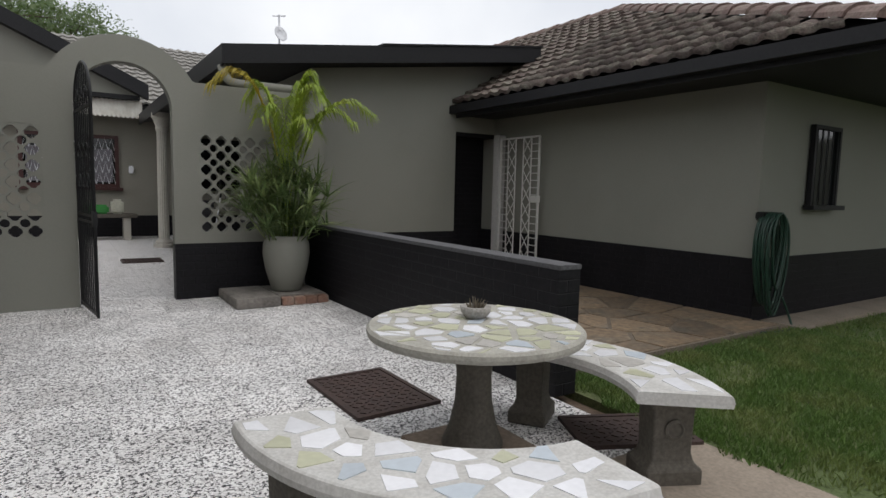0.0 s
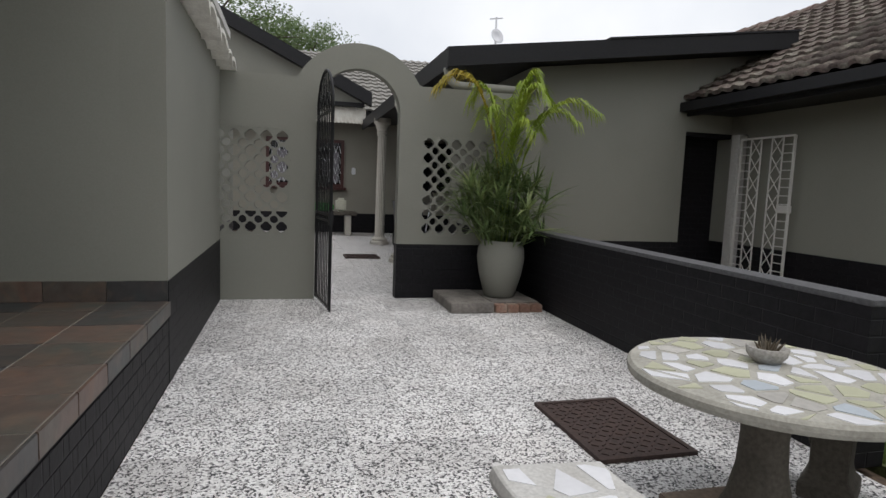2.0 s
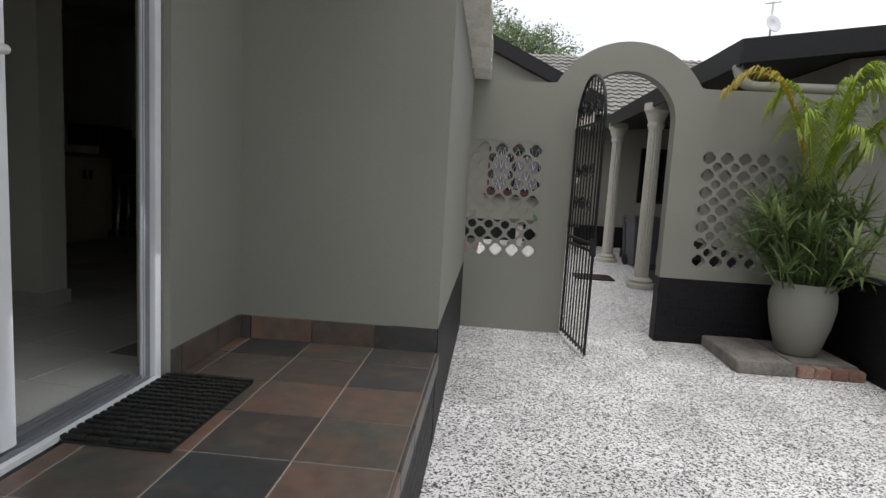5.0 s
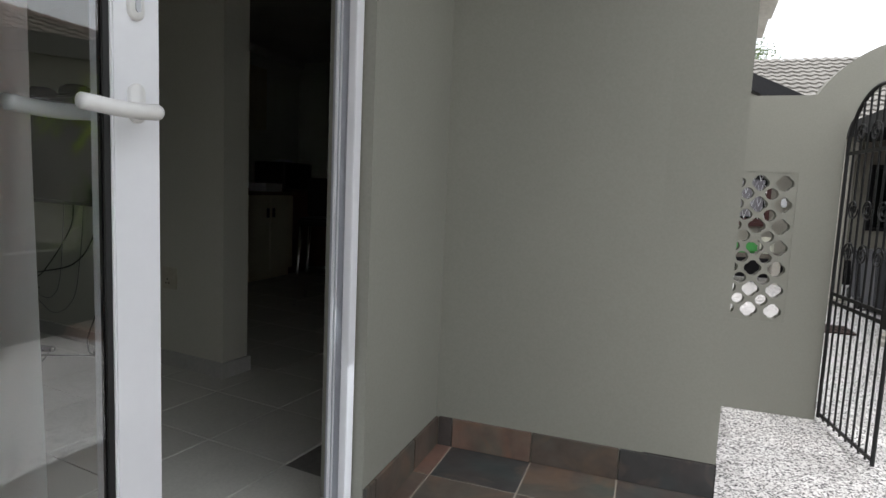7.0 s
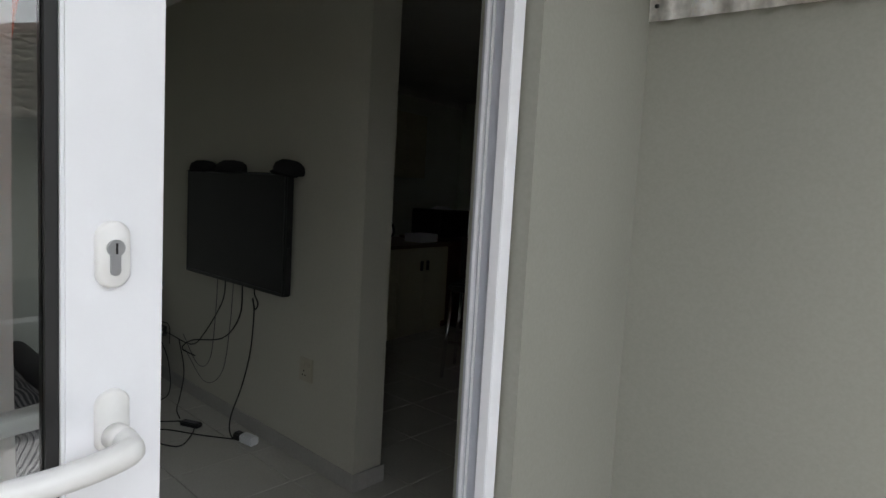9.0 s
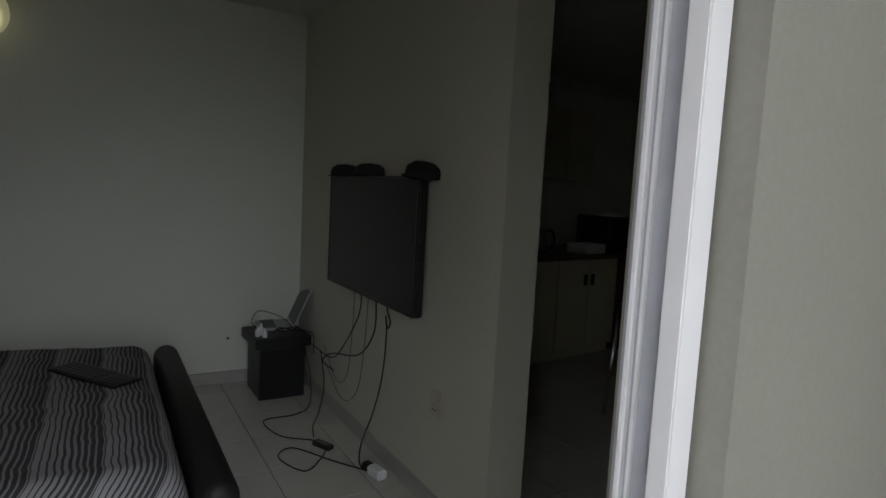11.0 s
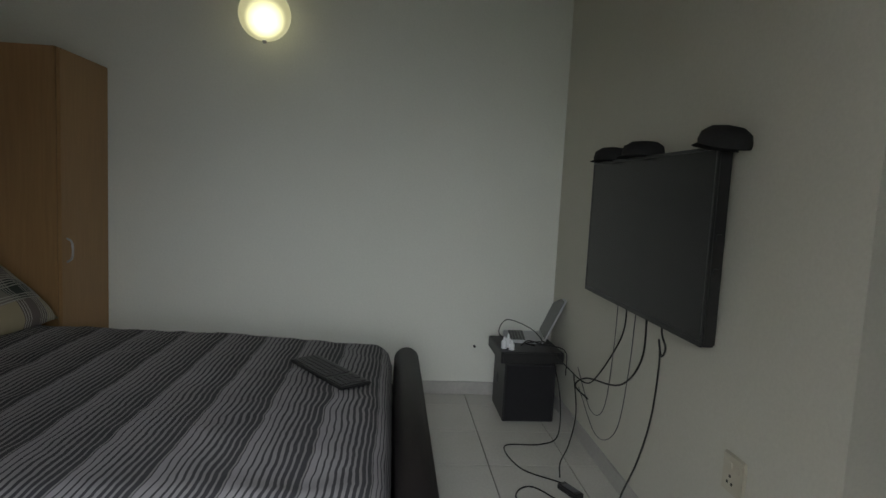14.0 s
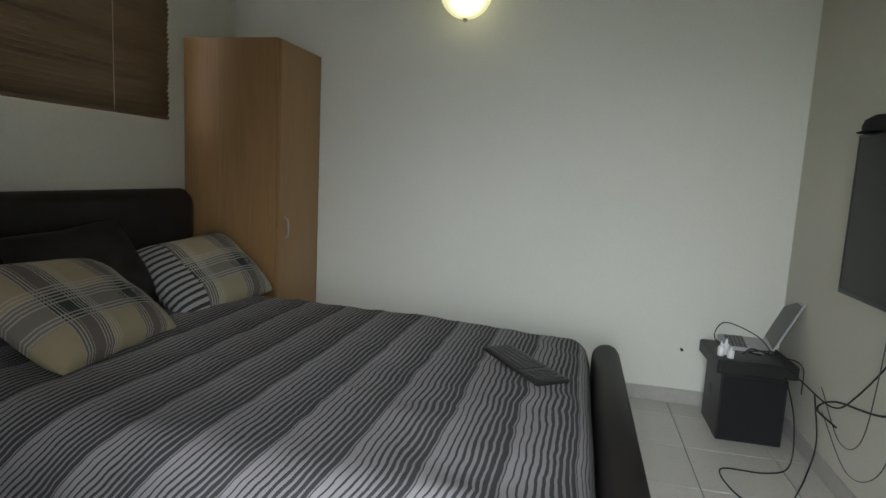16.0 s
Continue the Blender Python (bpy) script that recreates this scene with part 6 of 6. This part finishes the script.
part("bottom_rail", boxes((-1.02, 1.02, -0.01, 0.01, -0.012, 0.006), bevel=0.003), M_BLIND, blind)
part("head_rail", boxes((-1.02, 1.02, -0.02, 0.02, 1.0, 1.04), bevel=0.003), M_BLIND, blind)
tagged(blind, "brown bamboo slatted blind closed over the window", "blind")

# ---- bed ----
def value_node(n, op, a, b=None):
    m = n.new("ShaderNodeMath")
    m.operation = op
    for i, v in enumerate((a, b)):
        if v is None:
            continue
        if isinstance(v, (int, float)):
            m.inputs[i].default_value = v
        else:
            m.id_data.links.new(v, m.inputs[i])
    return m.outputs[0]


def striped_cloth():
    m = material("striped_duvet_cloth", (0.3, 0.3, 0.31), 0.85, vary=0.1, grain=300, stain=2, bump=0.1, stain_amount=0.1)
    n, l, b = nodes_of(m)
    tc = n.new("ShaderNodeTexCoord")
    sep = n.new("ShaderNodeSeparateXYZ")
    l.new(tc.outputs["Object"], sep.inputs[0])
    wob = n.new("ShaderNodeTexNoise")
    wob.inputs["Scale"].default_value, wob.inputs["Detail"].default_value = 8.0, 3.0
    l.new(tc.outputs["Object"], wob.inputs["Vector"])
    v = value_node(n, "ADD", sep.outputs[1], value_node(n, "MULTIPLY", wob.outputs["Fac"], 0.026))
    v = value_node(n, "ADD", v, value_node(n, "MULTIPLY", sep.outputs[2], -0.9))
    band = value_node(n, "FRACT", value_node(n, "DIVIDE", v, 0.205))
    line = value_node(n, "FRACT", value_node(n, "DIVIDE", v, 0.205 / 10))
    duty = value_node(n, "ADD", value_node(n, "MULTIPLY", band, 0.6), 0.16)
    dark = value_node(n, "LESS_THAN", line, duty)
    light = n.new("ShaderNodeMix")
    light.data_type = "RGBA"
    light.inputs[6].default_value, light.inputs[7].default_value = (0.225, 0.217, 0.228, 1), (0.18, 0.174, 0.172, 1)
    l.new(band, light.inputs[0])
    mix = n.new("ShaderNodeMix")
    mix.data_type = "RGBA"
    mix.inputs[7].default_value = (0.028, 0.028, 0.033, 1)
    l.new(light.outputs[2], mix.inputs[6])
    l.new(dark, mix.inputs[0])
    l.new(mix.outputs[2], b.inputs["Base Color"])
    return m


def plaid_cloth(name, striped_end):
    """Tartan of cream fields, taupe bands and black crossings with fine white lines."""
    m = material(name, (0.3, 0.3, 0.3), 0.9, vary=0.1, grain=300, bump=0.1)
    n, l, b = nodes_of(m)
    tc = n.new("ShaderNodeTexCoord")
    sep = n.new("ShaderNodeSeparateXYZ")
    l.new(tc.outputs["Object"], sep.inputs[0])

    def both(color_a, color_b, fac):
        mix = n.new("ShaderNodeMix")
        mix.data_type = "RGBA"
        for i, c in ((6, color_a), (7, color_b)):
            if isinstance(c, tuple):
                mix.inputs[i].default_value = (*c, 1)
            else:
                l.new(c, mix.inputs[i])
        l.new(fac, mix.inputs[0])
        return mix.outputs[2]

    bands, fines = [], []
    for axis, period, shift in ((0, 0.34, 0.28), (1, 0.31, 0.62)):
        f = value_node(n, "FRACT", value_node(n, "ADD", value_node(n, "DIVIDE", sep.outputs[axis], period), shift + 4))
        bands.append(value_node(n, "GREATER_THAN", f, 0.58))
        edge = value_node(n, "LESS_THAN", value_node(n, "ABSOLUTE", value_node(n, "SUBTRACT", f, 0.58)), 0.14)
        edge = value_node(n, "MAXIMUM", edge, value_node(n, "GREATER_THAN", f, 0.87))
        thin = value_node(n, "GREATER_THAN", value_node(n, "FRACT", value_node(n, "DIVIDE", sep.outputs[axis], 0.0145)), 0.62)
        fines.append(value_node(n, "MULTIPLY", edge, thin))
    row_a = both((0.29, 0.25, 0.16), (0.12, 0.1, 0.09), bands[0])
    row_b = both((0.17, 0.155, 0.135), (0.025, 0.032, 0.027), bands[0])
    field = both(row_a, row_b, bands[1])
    lines = value_node(n, "MULTIPLY", value_node(n, "MAXIMUM", fines[0], fines[1]), 0.7)
    out = both(field, (0.4, 0.385, 0.345), lines)
    if striped_end:
        st = value_node(n, "GREATER_THAN", value_node(n, "FRACT", value_node(n, "DIVIDE", sep.outputs[1], 0.032)), 0.45)
        bars = both((0.03, 0.03, 0.033), (0.30, 0.29, 0.28), st)
        out = both(out, bars, value_node(n, "GREATER_THAN", sep.outputs[0], 0.16))
    l.new(out, b.inputs["Base Color"])
    return m


M_HIDE = material("dark_brown_leather", (0.013, 0.011, 0.011), 0.5, vary=0.15, grain=120, stain=4, bump=0.25, stain_color=(0.02, 0.017, 0.017), spec=0.2)
bed = base("bed", ROOM)
U0, U1, V0, V1 = 0.80, 2.42, -3.22, -1.07


def rounded_board(u0, u1, v0, v1, z0, z1, r):
    """Upholstered board with a rolled top and softened ends."""
    bm = bmesh.new()
    vm, hv = (v0 + v1) / 2, (v1 - v0) / 2
    rows = []
    for u, k, drop in ((u0, 0.75, 0.05), (u0 + 0.012, 0.92, 0.02), (u0 + 0.04, 1.0, 0.0), (u1 - 0.04, 1.0, 0.0), (u1 - 0.012, 0.92, 0.02), (u1, 0.75, 0.05)):
        sec = [(vm - hv * k, z0)] + [(vm - hv * k * math.cos(math.pi * i / 10), z1 - drop - r + r * math.sin(math.pi * i / 10)) for i in range(11)] + [(vm + hv * k, z0)]
        rows.append([bm.verts.new((u, v, z)) for v, z in sec])
    for a, b in zip(rows, rows[1:]):
        for i in range(len(a) - 1):
            bm.faces.new((a[i], a[i + 1], b[i + 1], b[i]))
    bm.faces.new(rows[0])
    bm.faces.new(rows[-1][::-1])
    return bm


part("headboard", rounded_board(0.70, 2.55, VS + 0.06, VS + 0.20, FLOOR, 1.655, 0.07), M_HIDE, bed, smooth=True)
part("footboard", rounded_board(0.72, 2.50, -1.06, -0.93, FLOOR, 1.035, 0.065), M_HIDE, bed, smooth=True)
for u in (0.74, 2.44):
    part("side_rail", boxes((u, u + 0.05, VS + 0.20, -1.061, FLOOR + 0.1, FLOOR + 0.32), bevel=0.01), M_HIDE, bed)
part("mattress", boxes((0.82, 2.41, VS + 0.21, -1.09, FLOOR + 0.22, FLOOR + 0.45), bevel=0.04), M_UPVC, bed)
tagged(bed, "dark leather sleigh-style bed with rolled footboard", "bed")


def duvet():
    bm = bmesh.new()
    prof = []
    for i in range(7):
        prof.append((U0 - 0.012, -0.30 + 0.045 * i))
    for i in range(1, 6):
        a = math.pi / 2 * i / 6
        prof.append((U0 + 0.05 - 0.062 * math.cos(a), -0.04 + 0.04 * math.sin(a)))
    n = 70
    for i in range(n + 1):
        prof.append((U0 + 0.05 + (U1 - U0 - 0.17) * i / n, 0.0))
    for i in range(1, 9):
        a = math.pi / 2 * i / 8
        prof.append((U1 - 0.12 + 0.12 * math.sin(a), -0.12 + 0.12 * math.cos(a)))
    for i in range(1, 9):
        prof.append((U1 + 0.003 * i, -0.12 - 0.035 * i))
    rows = []
    m = 100
    for j in range(m + 1):
        v = V0 + (V1 - V0) * j / m
        t = (v - V0) / (V1 - V0)
        top = 1.145 - 0.09 * t
        end = max(0.0, (v - (V1 - 0.10)) / 0.10)
        top -= 0.11 * (1 - math.sqrt(max(0.0, 1 - end * end)))
        row = []
        for k, (u, dz) in enumerate(prof):
            w = noise.noise(Vector((u * 8 + v * 1.5, v * 5.0 - u * 3.0, 1.3))) * 0.010 + noise.noise(Vector((u * 9, v * 16 + u * 6, 4.2))) * 0.006 + noise.noise(Vector((u * 2.0, v * 2.2, 7.7))) * 0.014
            side = 0.008 * math.sin(v * 23) * min(1.0, -dz / 0.2)
            row.append(bm.verts.new((u + side, v, top + dz + w)))
        rows.append(row)
    for a, b in zip(rows, rows[1:]):
        for k in range(len(prof) - 1):
            bm.faces.new((a[k], a[k + 1], b[k + 1], b[k]))
    d = solid("duvet", bm, striped_cloth(), True)
    d.matrix_basis = ROOM
    return tagged(d, "grey and black striped duvet spread over the bed", "duvet")


duvet()
M_PLAID = plaid_cloth("plaid_pillow_cloth", False)
M_PLAID_STRIPED = plaid_cloth("striped_plaid_pillow_cloth", True)


def pillow(m, w, h, th, cloth, label="plaid cream and black pillow leaning on the headboard"):
    bm = bmesh.new()
    n = 26
    top, bot = [], []
    for i in range(n + 1):
        for side, keep in ((1, top), (-1, bot)):
            row = []
            for j in range(n + 1):
                a, b = 2 * i / n - 1, 2 * j / n - 1
                fall = (1 - abs(a) ** 3.2) * (1 - abs(b) ** 3.2)
                pinch = 1 - 0.06 * (1 - abs(a)) * abs(b) ** 4
                z = side * th * 0.5 * max(0.0, fall) ** 0.5 + 0.014 * noise.noise(Vector((a * 2.6, b * 2.6, side))) * max(0.0, fall)
                row.append(bm.verts.new((a * w / 2 * (1 - 0.05 * b * b * (1 - a * a)), b * h / 2 * pinch, z)))
            keep.append(row)
    for keep in (top, bot):
        for a, b in zip(keep, keep[1:]):
            for j in range(n):
                bm.faces.new((a[j], a[j + 1], b[j + 1], b[j]))
    bmesh.ops.remove_doubles(bm, verts=bm.verts[:], dist=0.0008)
    p = solid("pillow", bm, cloth, True)
    p.matrix_basis = m
    return tagged(p, label, "pillow", "pillows on the bed")


pillow(ROOM @ pose(1.04, -2.985, 1.25, -38, 5, -10), 0.62, 0.46, 0.2, M_PLAID_STRIPED)
pillow(ROOM @ pose(1.86, -2.93, 1.255, -34, -4, 9), 0.70, 0.50, 0.19, M_PLAID)

pillow(ROOM @ pose(1.62, -3.12, 1.335, -58, 3, 4), 0.62, 0.42, 0.14, M_HIDE, "dark brown pillow propped behind the plaid ones")

kb = base("keyboard", ROOM @ pose(1.325, -1.345, 1.068, 1.5, -1, 33.5))
part("keyboard_body", boxes((-0.235, 0.235, -0.07, 0.07, 0, 0.014), bevel=0.004), M_TVBLACK, kb)
keys = bmesh.new()
for i in range(20):
    for j in range(5):
        if i in (14,) or (i == 18 and j == 4):
            continue
        x, y = -0.222 + 0.0222 * i, -0.058 + 0.0232 * j
        add_box(keys, x, x + 0.0185, y, y + 0.019, 0.014, 0.0185)
ob = part("keys", keys, material("dark_grey_keycap", (0.035, 0.035, 0.038), 0.5), kb)
ob["kind"] = "stuff"
tagged(kb, "black computer keyboard lying on the striped duvet", "keyboard")

# ---- kitchen, seen through the opening ----
M_CREAM = material("cream_cabinet_paint", (0.58, 0.55, 0.42), 0.5, vary=0.05, stain=3)
M_TOP = wood("brown_worktop", (0.16, 0.10, 0.06), (3.0, 0.3, 3.0))
for k, (y0, y1) in enumerate(((7.25, 8.1), (8.103, 8.95))):
    c = base("base_cabinet", pose(-4.40, y0, FLOOR))
    w_ = y1 - y0
    part("cabinet_body", boxes((0, 0.74, 0, w_, 0.09, 0.92)), M_CREAM, c)
    part("kick_board", boxes((0.02, 0.70, 0.0, w_, 0.0, 0.089)), M_CREAM, c)
    for d0, d1, hy in ((0.004, w_ / 2 - 0.002, w_ / 2 - 0.05), (w_ / 2 + 0.002, w_ - 0.004, w_ / 2 + 0.05)):
        dd = part("cabinet_door", boxes((0.741, 0.759, d0, d1, 0.095, 0.91), bevel=0.003), M_CREAM, c)
        part("pull_plate", boxes((0.7595, 0.768, hy - 0.022, hy + 0.022, 0.68, 0.78), bevel=0.002), M_TVBLACK, dd, "dark metal pull")
    tagged(c, "cream painted kitchen base cabinet with dark pulls", "cabinet", "kitchen base cabinets")
tagged(solid("worktop", boxes((-4.41, -3.61, 7.2, 8.98, FLOOR + 0.921, FLOOR + 0.956), bevel=0.004), M_TOP), "brown wood-look kitchen worktop on the cabinets", "worktop")
uc = base("wall_cabinet", pose(-4.41, 8.06, 2.16))
part("cabinet_body", boxes((0, 0.50, 0, 0.72, 0, 0.66)), M_CREAM, uc)
for d0, d1 in ((0.003, 0.357), (0.363, 0.717)):
    part("cabinet_door", boxes((0.501, 0.518, d0, d1, 0.003, 0.657), bevel=0.003), M_CREAM, uc)
tagged(uc, "cream kitchen wall cabinet above the worktop", "cabinet")
WT = FLOOR + 0.9565
ket = base("kettle", pose(-3.95, 8.15, WT))
part("kettle_body", lathe([(0, 0), (0.085, 0), (0.088, 0.02), (0.07, 0.16), (0.055, 0.2), (0.03, 0.215), (0, 0.22)], 24), material("brushed_steel", (0.5, 0.5, 0.5), 0.25, metal=0.9, vary=0.05), ket, smooth=True)
part("kettle_handle", tube(bmesh.new(), spline([(0.05, 0.03, 0.2), (0.09, 0.08, 0.2), (0.1, 0.1, 0.1), (0.08, 0.06, 0.04)], 5), 0.011, 8), M_TVBLACK, ket, smooth=True)
tagged(ket, "steel kettle with black handle on the worktop", "kettle")
tagged(solid("storage_box", boxes((-3.95, -3.72, 8.55, 8.85, WT, WT + 0.09), bevel=0.006), M_UPVC), "white rectangular box on the kitchen worktop", "box")
fz = base("red_cabinet", pose(-4.40, 9.0, FLOOR))
part("cabinet_body", boxes((0, 0.68, 0, 1.1, 0.0, 0.98), bevel=0.006), material("dark_red_laminate", (0.07, 0.018, 0.012), 0.4, vary=0.15), fz)
part("cabinet_door", boxes((0.681, 0.70, 0.01, 1.09, 0.03, 0.96), bevel=0.004), material("dark_red_door", (0.09, 0.022, 0.014), 0.35, vary=0.15), fz)
tagged(fz, "dark red kitchen cabinet beside the cream units", "cabinet")
mw = base("microwave", pose(-4.3, 9.1, FLOOR + 0.981))
part("case", boxes((0, 0.42, 0, 0.6, 0, 0.32), bevel=0.01), M_TVBLACK, mw)
part("glass_door", boxes((0.421, 0.43, 0.02, 0.42, 0.02, 0.3), bevel=0.003), M_SCREEN, mw)
tagged(mw, "black microwave oven on the red cabinet", "microwave")
tagged(solid("rag", lathe([(0, 0.03), (0.07, 0.04), (0.12, 0.015), (0.13, 0), (0, 0)], 14, (-4.05, 9.35)), M_UPVC, True), "crumpled white cloth on the microwave", "cloth").location = (0, 0, FLOOR + 1.302)
structure(solid("cornice", boxes((-4.409, -4.33, 6.25, 10.19, CEIL - 0.09, CEIL - 0.001), bevel=0.01), M_CEIL), "plaster cornice along the kitchen ceiling", "cornice")

M_CHROME = plain("chrome", (0.7, 0.7, 0.72), 0.12, 1.0)
st = base("bar_stool", pose(-2.5, 7.75, FLOOR, 0, 0, 20))
for sx, sy in ((-1, -1), (1, -1), (1, 1), (-1, 1)):
    part("leg", tube(bmesh.new(), [(0.21 * sx, 0.21 * sy, 0), (0.17 * sx, 0.17 * sy, 0.70)], 0.014, 10), M_CHROME, st, "chrome leg", True)
part("seat", boxes((-0.2, 0.2, -0.2, 0.2, 0.70, 0.77), bevel=0.02), M_HIDE, st)
part("backrest", boxes((-0.2, 0.2, 0.17, 0.21, 0.771, 1.12), bevel=0.015), M_HIDE, st)
for y0 in (-0.205, 0.185):
    part("foot_rail", boxes((-0.2, 0.2, y0, y0 + 0.02, 0.28, 0.30), bevel=0.004), M_CHROME, st)
tagged(st, "black padded bar stool on chrome legs", "stool")
